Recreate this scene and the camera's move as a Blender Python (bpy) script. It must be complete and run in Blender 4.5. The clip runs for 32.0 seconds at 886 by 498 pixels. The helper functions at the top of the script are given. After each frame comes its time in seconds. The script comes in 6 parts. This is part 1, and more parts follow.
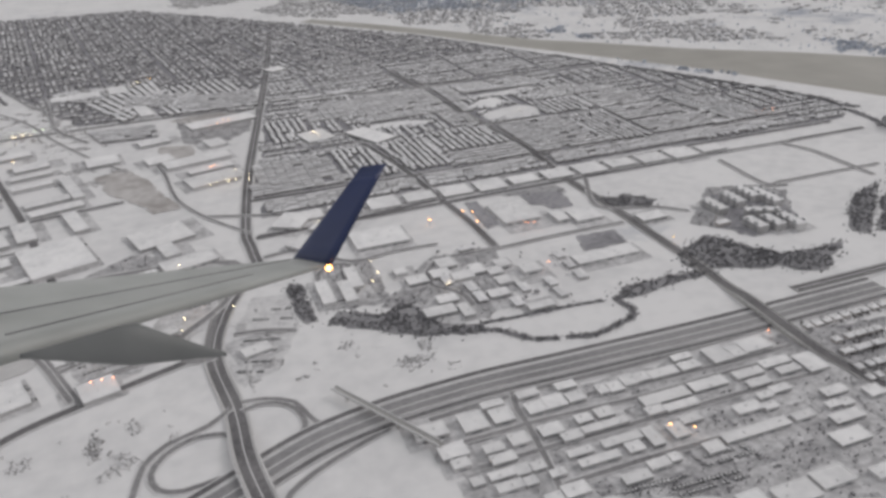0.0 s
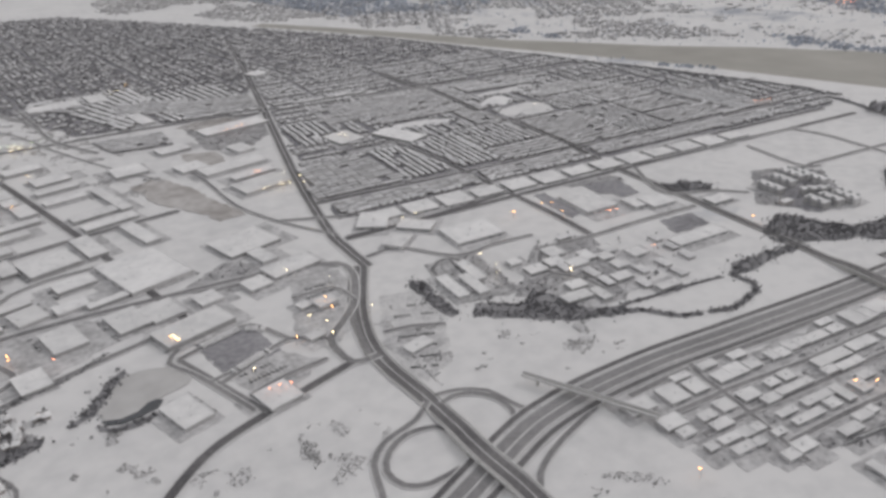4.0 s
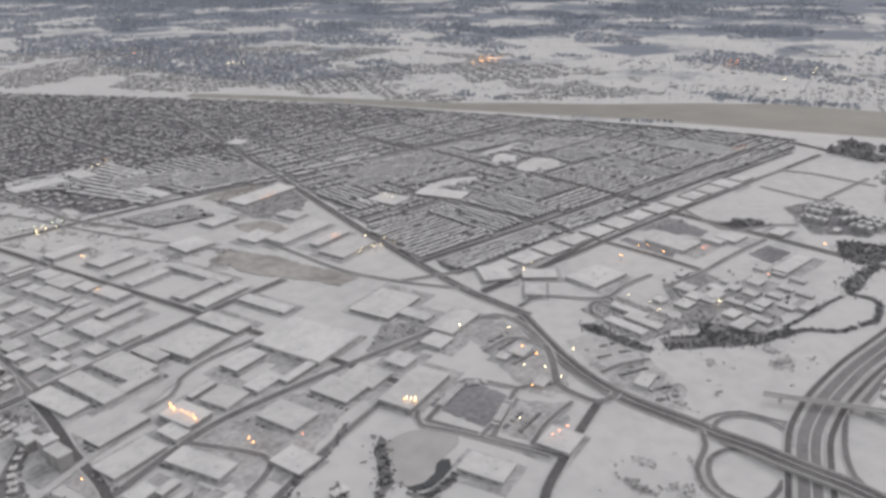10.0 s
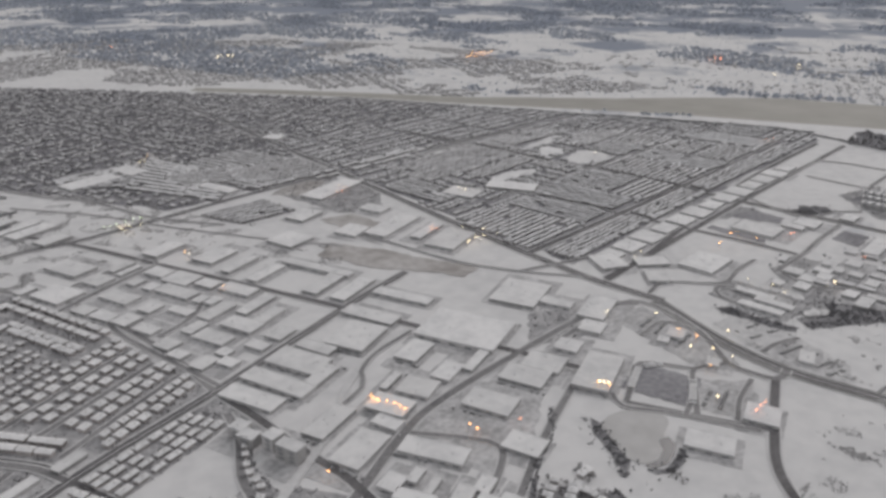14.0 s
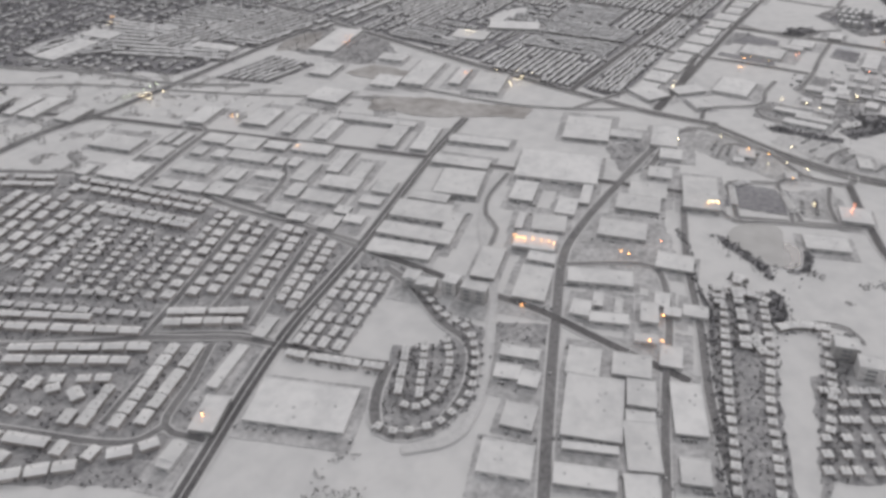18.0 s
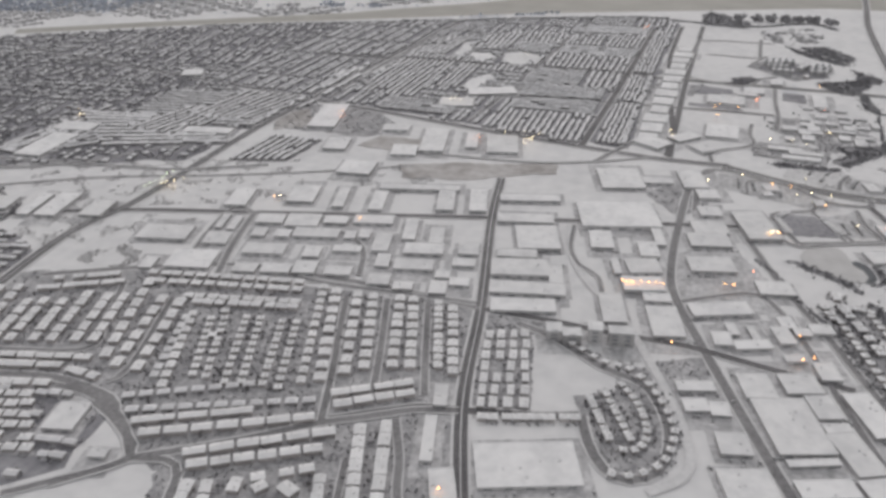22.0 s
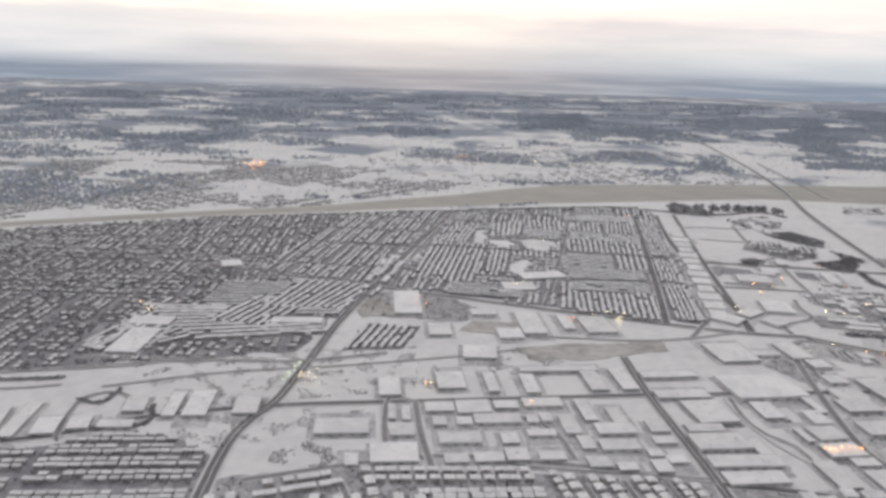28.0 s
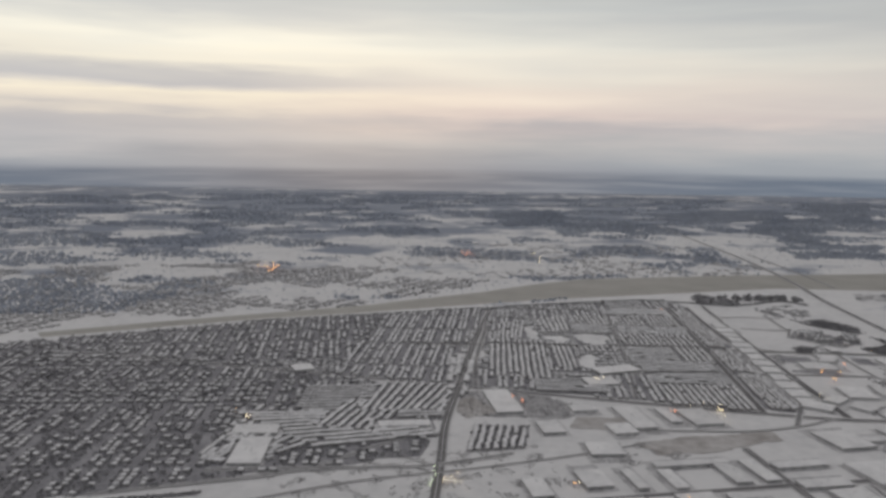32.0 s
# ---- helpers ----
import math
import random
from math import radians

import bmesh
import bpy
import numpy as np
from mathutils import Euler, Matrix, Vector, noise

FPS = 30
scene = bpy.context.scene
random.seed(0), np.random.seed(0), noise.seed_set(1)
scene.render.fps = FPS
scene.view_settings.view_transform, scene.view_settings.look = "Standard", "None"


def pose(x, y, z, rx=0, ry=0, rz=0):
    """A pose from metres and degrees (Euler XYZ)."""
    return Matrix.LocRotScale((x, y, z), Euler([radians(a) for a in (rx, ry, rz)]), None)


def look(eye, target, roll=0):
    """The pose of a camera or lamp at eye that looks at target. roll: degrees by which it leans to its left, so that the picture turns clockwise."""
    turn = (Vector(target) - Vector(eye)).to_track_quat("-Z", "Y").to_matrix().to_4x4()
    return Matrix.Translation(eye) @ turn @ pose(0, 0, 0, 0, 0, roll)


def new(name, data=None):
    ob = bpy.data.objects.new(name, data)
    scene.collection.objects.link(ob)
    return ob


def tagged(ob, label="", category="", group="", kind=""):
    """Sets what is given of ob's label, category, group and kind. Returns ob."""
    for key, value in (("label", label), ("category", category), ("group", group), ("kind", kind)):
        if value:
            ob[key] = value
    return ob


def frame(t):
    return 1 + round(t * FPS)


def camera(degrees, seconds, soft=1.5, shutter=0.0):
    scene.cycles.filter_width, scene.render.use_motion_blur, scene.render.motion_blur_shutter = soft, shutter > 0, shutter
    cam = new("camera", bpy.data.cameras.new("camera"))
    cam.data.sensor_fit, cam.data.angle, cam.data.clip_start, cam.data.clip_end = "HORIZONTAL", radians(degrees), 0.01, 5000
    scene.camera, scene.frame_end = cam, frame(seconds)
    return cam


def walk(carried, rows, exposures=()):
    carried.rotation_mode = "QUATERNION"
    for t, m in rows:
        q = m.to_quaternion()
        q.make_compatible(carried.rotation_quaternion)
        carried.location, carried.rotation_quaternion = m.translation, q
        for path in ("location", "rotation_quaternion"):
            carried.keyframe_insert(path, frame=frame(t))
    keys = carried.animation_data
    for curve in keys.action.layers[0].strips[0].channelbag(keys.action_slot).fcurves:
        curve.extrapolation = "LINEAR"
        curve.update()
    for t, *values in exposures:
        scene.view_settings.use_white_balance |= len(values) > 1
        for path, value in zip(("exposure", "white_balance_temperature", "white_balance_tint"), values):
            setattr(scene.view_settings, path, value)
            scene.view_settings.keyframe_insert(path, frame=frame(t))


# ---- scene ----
cam = camera(58.4, 32.0, soft=3.4)
PATH = [
    (0, (0.040, -0.021, 215.975), (28.875, 85.401, 172.713), -2.97),
    (0.5, (-16.188, 4.385, 216.319), (14.334, 89.171, 172.962), -2.97),
    (1, (-32.695, 9.333, 216.564), (-0.434, 93.530, 173.320), -2.85),
    (1.5, (-49.325, 14.713, 216.752), (-15.117, 98.196, 173.620), -2.59),
    (2, (-65.919, 20.462, 216.918), (-29.956, 103.210, 173.797), -2.41),
    (2.5, (-82.328, 26.625, 217.059), (-44.665, 108.545, 173.808), -2.20),
    (3, (-98.394, 33.379, 217.116), (-59.123, 114.503, 173.796), -2.04),
    (3.5, (-114.265, 40.432, 217.177), (-73.391, 120.750, 173.837), -1.89),
    (5.5, (-177.779, 67.987, 218.888), (-130.303, 144.848, 176.011), -1.74),
    (6, (-192.935, 76.174, 218.912), (-143.751, 151.597, 175.412), -0.79),
    (6.5, (-208.006, 84.923, 218.707), (-157.134, 159.607, 175.877), -0.92),
    (7, (-222.916, 94.059, 218.619), (-170.705, 167.445, 175.163), -0.79),
    (7.5, (-237.560, 103.447, 218.748), (-183.956, 175.806, 175.265), -0.84),
    (8, (-251.872, 113.020, 218.971), (-196.828, 184.328, 175.551), -0.74),
    (8.5, (-265.862, 122.795, 219.167), (-209.055, 193.200, 176.550), -0.57),
    (9, (-279.718, 132.758, 219.365), (-221.148, 202.728, 178.453), -0.67),
    (9.5, (-293.484, 142.946, 219.642), (-232.928, 212.356, 180.717), -0.59),
    (10, (-306.946, 153.560, 219.987), (-244.483, 222.727, 183.733), -0.80),
    (10.5, (-320.150, 164.590, 220.370), (-255.852, 233.336, 186.610), -0.51),
    (11, (-333.505, 175.744, 220.742), (-267.236, 244.168, 190.302), -0.38),
    (11.5, (-347.134, 186.819, 220.976), (-279.339, 255.128, 193.816), -0.37),
    (12, (-360.731, 197.831, 220.991), (-291.875, 265.585, 195.141), 0.03),
    (12.5, (-373.998, 208.939, 220.855), (-304.685, 275.882, 194.127), -0.05),
    (13, (-386.837, 220.325, 220.746), (-317.304, 286.042, 191.651), 0.08),
    (13.5, (-399.353, 232.099, 220.813), (-330.000, 296.296, 188.117), 0.24),
    (14, (-411.672, 244.274, 221.044), (-342.532, 306.431, 184.219), 0.33),
    (14.5, (-423.940, 256.698, 221.358), (-354.865, 316.578, 180.824), 0.37),
    (15, (-436.762, 268.800, 221.877), (-367.667, 326.488, 178.312), 0.25),
    (15.5, (-449.931, 280.690, 222.546), (-380.588, 335.901, 176.250), 0.26),
    (17.5, (-495.964, 334.352, 223.597), (-424.499, 380.231, 170.798), 0.13),
    (18, (-506.025, 348.426, 223.375), (-433.746, 392.132, 169.845), 0.05),
    (18.5, (-515.673, 362.756, 223.058), (-442.314, 404.358, 169.320), 0.13),
    (19, (-525.001, 377.469, 222.748), (-450.433, 417.181, 169.246), -0.13),
    (19.5, (-533.948, 392.515, 222.438), (-458.095, 430.145, 169.239), -0.02),
    (20, (-542.425, 407.766, 222.104), (-465.005, 443.733, 170.022), -0.21),
    (20.5, (-550.310, 423.054, 221.712), (-471.272, 457.321, 170.929), -0.24),
    (21, (-557.623, 438.362, 221.264), (-476.975, 470.877, 171.882), -0.10),
    (21.5, (-564.590, 453.794, 220.867), (-482.348, 484.865, 173.214), -0.32),
    (22, (-571.299, 469.347, 220.648), (-487.417, 498.702, 174.799), -0.13),
    (22.5, (-577.622, 484.946, 220.613), (-492.262, 512.877, 176.640), -0.22),
    (23, (-583.584, 500.581, 220.713), (-496.896, 527.074, 178.485), -0.01),
    (23.5, (-589.318, 516.359, 220.870), (-501.205, 541.402, 180.758), 0.19),
    (24, (-594.759, 532.396, 220.965), (-505.443, 556.041, 182.708), 0.55),
    (24.5, (-599.799, 548.702, 220.951), (-509.182, 571.005, 185.019), 0.67),
    (25, (-604.465, 565.092, 220.904), (-512.810, 586.079, 186.861), 0.68),
    (25.5, (-608.848, 581.326, 220.811), (-516.314, 600.928, 188.359), 1.08),
    (27.5, (-622.964, 646.648, 219.085), (-527.400, 661.733, 193.788), 1.62),
    (28, (-626.548, 662.862, 218.800), (-530.449, 676.933, 194.988), 1.69),
    (28.5, (-629.904, 679.049, 218.485), (-533.353, 692.103, 195.959), 1.89),
    (29, (-632.445, 695.311, 218.018), (-535.419, 707.397, 197.042), 2.00),
    (29.5, (-635.012, 711.638, 217.685), (-537.617, 722.975, 198.043), 1.80),
    (30, (-638.178, 728.081, 217.613), (-540.375, 738.621, 199.627), 1.15),
    (30.5, (-641.395, 744.654, 217.550), (-543.194, 754.438, 201.398), 1.06),
    (31, (-643.897, 761.171, 217.297), (-545.483, 770.177, 202.014), 1.10),
    (31.5, (-645.479, 777.333, 217.063), (-547.166, 785.574, 200.733), 1.25),
    (32, (-646.166, 792.926, 217.324), (-547.141, 800.673, 205.742), 0.87),
]
EXPOSURES = [(0, 0.04), (8, -0.06), (10, -0.02), (12, -0.06), (13, -0.11), (14, -0.18), (15, -0.06), (18, 0.0), (24, 0.05), (28, 0.07), (29, -0.14), (30, -0.31), (32, -0.67)]
walk(cam, [(t, look(eye, target, roll)) for t, eye, target, roll in PATH], EXPOSURES)

from mathutils import geometry

# ---- light ----
world = bpy.data.worlds.new("winter_sky")
scene.world = world
world.use_nodes = True


def build_sky(w):
    """A high overcast at sunrise: grey cloud, a warm gap low over the far side of the river, blue haze at the horizon."""
    nt = w.node_tree
    n, l = nt.nodes, nt.links
    n.clear()
    out, bg = n.new("ShaderNodeOutputWorld"), n.new("ShaderNodeBackground")
    tc, sep = n.new("ShaderNodeTexCoord"), n.new("ShaderNodeSeparateXYZ")
    l.new(tc.outputs["Generated"], sep.inputs[0])
    stretch = n.new("ShaderNodeMapping")
    stretch.inputs["Scale"].default_value = (1.6, 1.6, 16.0)
    l.new(tc.outputs["Generated"], stretch.inputs[0])
    cloud = n.new("ShaderNodeTexNoise")
    cloud.inputs["Scale"].default_value, cloud.inputs["Detail"].default_value = 1.7, 5.0
    cloud.inputs["Roughness"].default_value = 0.55
    l.new(stretch.outputs[0], cloud.inputs["Vector"])
    shift = n.new("ShaderNodeMath")
    shift.operation = "MULTIPLY_ADD"
    shift.inputs[1].default_value, shift.inputs[2].default_value = 0.07, -0.035
    l.new(cloud.outputs["Fac"], shift.inputs[0])
    up = n.new("ShaderNodeMath")
    up.operation = "ADD"
    l.new(sep.outputs["Z"], up.inputs[0])
    l.new(shift.outputs[0], up.inputs[1])
    band = n.new("ShaderNodeMapRange")
    band.inputs["From Min"].default_value, band.inputs["From Max"].default_value = -0.02, 0.30
    l.new(up.outputs[0], band.inputs["Value"])
    # two parts of the glow: broken cloud with bright gaps to the north-east, a rosy clearing to the east
    glows = []
    for first, last, stops in (((0.43, 0.48, 0.56), (0.56, 0.57, 0.57),
                                ((0.06, (0.54, 0.58, 0.64)), (0.12, (0.76, 0.76, 0.79)), (0.19, (0.90, 0.86, 0.84)), (0.225, (1.30, 1.17, 1.00)), (0.265, (1.52, 1.37, 1.10)), (0.295, (1.14, 1.07, 0.98)),
                                 (0.32, (0.88, 0.86, 0.86)), (0.36, (0.94, 0.91, 0.88)), (0.41, (1.46, 1.36, 1.14)), (0.48, (1.40, 1.34, 1.17)), (0.55, (1.02, 1.02, 0.98)), (0.64, (0.86, 0.88, 0.87)))),
                               ((0.38, 0.44, 0.53), (0.54, 0.56, 0.57),
                                ((0.06, (0.46, 0.52, 0.60)), (0.11, (0.60, 0.63, 0.68)), (0.16, (0.78, 0.74, 0.76)), (0.20, (1.14, 0.97, 0.90)), (0.28, (1.36, 1.19, 1.03)), (0.37, (1.34, 1.24, 1.08)),
                                 (0.48, (1.16, 1.14, 1.05)), (0.60, (0.88, 0.91, 0.90))))):
        ramp = n.new("ShaderNodeValToRGB")
        e = ramp.color_ramp.elements
        e[0].position, e[0].color = 0.0, (*first, 1)
        e[1].position, e[1].color = 1.0, (*last, 1)
        for pos, col in stops:
            k = e.new(pos)
            k.color = (*col, 1)
        l.new(band.outputs[0], ramp.inputs[0])
        glows.append(ramp)
    turn = n.new("ShaderNodeMapRange")
    turn.inputs["From Min"].default_value, turn.inputs["From Max"].default_value = 0.0, 0.32
    l.new(sep.outputs["Y"], turn.inputs["Value"])
    warm = n.new("ShaderNodeMix")
    warm.data_type = "RGBA"
    l.new(turn.outputs[0], warm.inputs[0])
    l.new(glows[1].outputs[0], warm.inputs[6])
    l.new(glows[0].outputs[0], warm.inputs[7])
    cool = n.new("ShaderNodeValToRGB")
    e = cool.color_ramp.elements
    e[0].position, e[0].color = 0.0, (0.60, 0.625, 0.66, 1)
    e[1].position, e[1].color = 1.0, (0.46, 0.46, 0.465, 1)
    k = e.new(0.25)
    k.color = (0.86, 0.86, 0.85, 1)
    l.new(band.outputs[0], cool.inputs[0])
    side = n.new("ShaderNodeMapRange")
    side.inputs["From Min"].default_value, side.inputs["From Max"].default_value = 0.48, 0.95
    toward = n.new("ShaderNodeVectorMath")
    toward.operation = "DOT_PRODUCT"
    toward.inputs[1].default_value = (0.95, 0.31, 0)
    l.new(tc.outputs["Generated"], toward.inputs[0])
    l.new(toward.outputs["Value"], side.inputs["Value"])
    mix = n.new("ShaderNodeMix")
    mix.data_type = "RGBA"
    l.new(side.outputs[0], mix.inputs[0])
    l.new(cool.outputs[0], mix.inputs[6])
    l.new(warm.outputs[2], mix.inputs[7])
    # far land under the horizon
    land = n.new("ShaderNodeMapping")
    land.inputs["Scale"].default_value = (5.0, 5.0, 130.0)
    l.new(tc.outputs["Generated"], land.inputs[0])
    fields = n.new("ShaderNodeTexNoise")
    fields.inputs["Scale"].default_value, fields.inputs["Detail"].default_value = 1.6, 6.0
    l.new(land.outputs[0], fields.inputs["Vector"])
    far = n.new("ShaderNodeValToRGB")
    e = far.color_ramp.elements
    e[0].position, e[0].color = 0.42, (0.22, 0.28, 0.37, 1)
    e[1].position, e[1].color = 0.72, (0.35, 0.40, 0.48, 1)
    l.new(fields.outputs["Fac"], far.inputs[0])
    edge = n.new("ShaderNodeMapRange")
    edge.inputs["From Min"].default_value, edge.inputs["From Max"].default_value = -0.022, -0.015
    l.new(sep.outputs["Z"], edge.inputs["Value"])
    both = n.new("ShaderNodeMix")
    both.data_type = "RGBA"
    l.new(edge.outputs[0], both.inputs[0])
    l.new(far.outputs[0], both.inputs[6])
    l.new(mix.outputs[2], both.inputs[7])
    # long thin streaks of grey cloud across it all
    thread = n.new("ShaderNodeMapping")
    thread.inputs["Scale"].default_value, thread.inputs["Rotation"].default_value = (1.0, 1.0, 15.0), (radians(2.5), 0, 0)
    l.new(tc.outputs["Generated"], thread.inputs[0])
    streak = n.new("ShaderNodeTexNoise")
    streak.inputs["Scale"].default_value, streak.inputs["Detail"].default_value, streak.inputs["Roughness"].default_value = 1.3, 5.0, 0.5
    l.new(thread.outputs[0], streak.inputs["Vector"])
    veil = n.new("ShaderNodeValToRGB")
    e = veil.color_ramp.elements
    e[0].position, e[0].color = 0.38, (0.90, 0.905, 0.93, 1)
    e[1].position, e[1].color = 0.62, (1.06, 1.055, 1.04, 1)
    l.new(streak.outputs["Fac"], veil.inputs[0])
    above = n.new("ShaderNodeMix")
    above.data_type = "RGBA"
    above.inputs[6].default_value = (1, 1, 1, 1)
    l.new(edge.outputs[0], above.inputs[0])
    l.new(veil.outputs[0], above.inputs[7])
    times = n.new("ShaderNodeMix")
    times.data_type, times.blend_type = "RGBA", "MULTIPLY"
    times.inputs[0].default_value = 1.0
    l.new(both.outputs[2], times.inputs[6])
    l.new(above.outputs[2], times.inputs[7])
    l.new(times.outputs[2], bg.inputs["Color"])
    sky = n.new("ShaderNodeTexSky")
    sky.sky_type, sky.sun_disc = "NISHITA", False
    sky.sun_elevation, sky.sun_rotation = radians(12), radians(80)
    thin = n.new("ShaderNodeBackground")
    l.new(sky.outputs[0], thin.inputs["Color"])
    thin.inputs["Strength"].default_value = 0.003
    bg.inputs["Strength"].default_value = SKY
    add = n.new("ShaderNodeAddShader")
    l.new(bg.outputs[0], add.inputs[0])
    l.new(thin.outputs[0], add.inputs[1])
    l.new(add.outputs[0], out.inputs["Surface"])


SKY = 1.0
build_sky(world)
sun = new("sun", bpy.data.lights.new("sun", "SUN"))
sun.data.energy, sun.data.angle, sun.data.color = 0.7, radians(25), (1.0, 0.93, 0.91)
sun.matrix_world = look((0, 0, 0), (-0.80, -0.15, -0.55))


# ---- materials ----
def material(name, dark, light, grain=1.0, patch=0.05, rough=0.85, bump=0.0, spread=0.0, island=False, metal=0.0, low=0.35, high=0.65):
    """Two colours mixed by noise at two sizes (per metre), with relief, and a spread of brightness from piece to piece."""
    m = bpy.data.materials.new(name)
    m.use_nodes = True
    n, l = m.node_tree.nodes, m.node_tree.links
    bsdf = n["Principled BSDF"]
    bsdf.inputs["Roughness"].default_value, bsdf.inputs["Metallic"].default_value = rough, metal
    geo = n.new("ShaderNodeNewGeometry")
    fine, wide = n.new("ShaderNodeTexNoise"), n.new("ShaderNodeTexNoise")
    for tex, size in ((fine, grain), (wide, patch)):
        tex.inputs["Scale"].default_value, tex.inputs["Detail"].default_value = size, 5.0
        l.new(geo.outputs["Position"], tex.inputs["Vector"])
    both = n.new("ShaderNodeMix")
    both.inputs[0].default_value = 0.5
    l.new(fine.outputs["Fac"], both.inputs[2])
    l.new(wide.outputs["Fac"], both.inputs[3])
    ramp = n.new("ShaderNodeMapRange")
    ramp.inputs["From Min"].default_value, ramp.inputs["From Max"].default_value = low, high
    l.new(both.outputs[0], ramp.inputs["Value"])
    mix = n.new("ShaderNodeMix")
    mix.data_type = "RGBA"
    mix.inputs[6].default_value, mix.inputs[7].default_value = (*dark, 1), (*light, 1)
    l.new(ramp.outputs[0], mix.inputs[0])
    last = mix.outputs[2]
    if spread:
        val = n.new("ShaderNodeMapRange")
        val.inputs["To Min"].default_value, val.inputs["To Max"].default_value = 1 - spread, 1 + spread
        source = geo.outputs["Random Per Island"] if island else n.new("ShaderNodeObjectInfo").outputs["Random"]
        l.new(source, val.inputs["Value"])
        hsv = n.new("ShaderNodeHueSaturation")
        l.new(val.outputs[0], hsv.inputs["Value"])
        l.new(last, hsv.inputs["Color"])
        last = hsv.outputs["Color"]
    l.new(last, bsdf.inputs["Base Color"])
    if bump:
        b = n.new("ShaderNodeBump")
        b.inputs["Strength"].default_value = bump
        l.new(fine.outputs["Fac"], b.inputs["Height"])
        l.new(b.outputs["Normal"], bsdf.inputs["Normal"])
    return m


def glow(name, colour, strength):
    m = bpy.data.materials.new(name)
    m.use_nodes = True
    b = m.node_tree.nodes["Principled BSDF"]
    b.inputs["Base Color"].default_value = (*colour, 1)
    b.inputs["Emission Color"].default_value, b.inputs["Emission Strength"].default_value = (*colour, 1), strength
    return m


def ground_material():
    """Snow over fields; past the river it is broken by woods and stubble, with blue haze in their colour."""
    m = material("snow_ground", (0.66, 0.655, 0.665), (0.80, 0.79, 0.795), 0.10, 0.015, 0.9, 0.0, low=0.30, high=0.56)
    n, l = m.node_tree.nodes, m.node_tree.links
    bsdf = n["Principled BSDF"]
    snow = bsdf.inputs["Base Color"].links[0].from_socket
    geo = n.new("ShaderNodeNewGeometry")
    sep = n.new("ShaderNodeSeparateXYZ")
    l.new(geo.outputs["Position"], sep.inputs[0])
    turn = n.new("ShaderNodeMapping")
    turn.inputs["Rotation"].default_value = (0, 0, radians(-24))
    l.new(geo.outputs["Position"], turn.inputs[0])
    # plots of land: square-cut fields of several sizes, wooded or open
    plots = []
    for size, seed in ((0.011, 3.0), (0.0042, 8.0)):
        cell = n.new("ShaderNodeTexVoronoi")
        cell.distance, cell.inputs["Scale"].default_value = "CHEBYCHEV", size
        shift = n.new("ShaderNodeVectorMath")
        shift.inputs[1].default_value = (seed * 97, seed * 31, 0)
        l.new(turn.outputs[0], shift.inputs[0])
        l.new(shift.outputs[0], cell.inputs["Vector"])
        tone = n.new("ShaderNodeSeparateColor")
        l.new(cell.outputs["Color"], tone.inputs[0])
        plots.append(tone.outputs[0])
    land = n.new("ShaderNodeTexNoise")
    land.inputs["Scale"].default_value, land.inputs["Detail"].default_value, land.inputs["Roughness"].default_value = 0.0028, 9.0, 0.66
    l.new(turn.outputs[0], land.inputs["Vector"])

    def blend(kind, one, two, factor=None):
        node = n.new("ShaderNodeMath")
        node.operation = kind
        l.new(one, node.inputs[0])
        if factor is None:
            l.new(two, node.inputs[1])
        else:
            node.inputs[1].default_value = factor
            l.new(two, node.inputs[2])
        return node.outputs[0]

    mottle = blend("MULTIPLY_ADD", plots[1], land.outputs["Fac"], 0.16)
    mottle = blend("MULTIPLY_ADD", plots[0], mottle, 0.13)
    # the slate-blue share grows with distance from the river, standing in for haze
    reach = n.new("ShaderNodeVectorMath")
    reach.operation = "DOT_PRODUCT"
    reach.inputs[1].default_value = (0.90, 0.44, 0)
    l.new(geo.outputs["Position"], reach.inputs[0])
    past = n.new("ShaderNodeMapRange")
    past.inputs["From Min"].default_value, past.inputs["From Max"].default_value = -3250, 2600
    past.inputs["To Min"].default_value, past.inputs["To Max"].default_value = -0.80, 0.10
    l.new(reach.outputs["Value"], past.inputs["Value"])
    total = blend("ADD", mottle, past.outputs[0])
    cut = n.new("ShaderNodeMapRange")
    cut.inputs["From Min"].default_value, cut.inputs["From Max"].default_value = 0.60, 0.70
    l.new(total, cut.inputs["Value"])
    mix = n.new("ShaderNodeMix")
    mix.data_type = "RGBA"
    # wood tone with distance haze mixed into the colour
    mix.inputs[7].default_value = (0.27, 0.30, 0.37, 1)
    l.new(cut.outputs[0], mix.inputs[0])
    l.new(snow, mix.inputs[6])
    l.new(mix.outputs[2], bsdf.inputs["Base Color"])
    return m


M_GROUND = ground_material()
M_ROOF = material("roof_snow", (0.69, 0.685, 0.695), (0.86, 0.85, 0.855), 0.2, 0.04, 0.85, 0.0, 0.07, low=0.34, high=0.58)
M_ROOF_FAR = material("roof_snow_far", (0.64, 0.635, 0.65), (0.82, 0.81, 0.82), 0.25, 0.05, 0.85, 0.0, 0.12, True)
M_WALL = material("brick_wall", (0.34, 0.315, 0.31), (0.48, 0.45, 0.44), 1.5, 0.1, 0.9, 0.0, 0.3)
M_WALL_FAR = material("brick_wall_far", (0.29, 0.28, 0.285), (0.43, 0.415, 0.415), 1.5, 0.1, 0.9, 0.0, 0.3, True)
M_PANEL = material("panel_wall", (0.38, 0.37, 0.375), (0.55, 0.54, 0.54), 0.8, 0.1, 0.8, 0.0, 0.3)
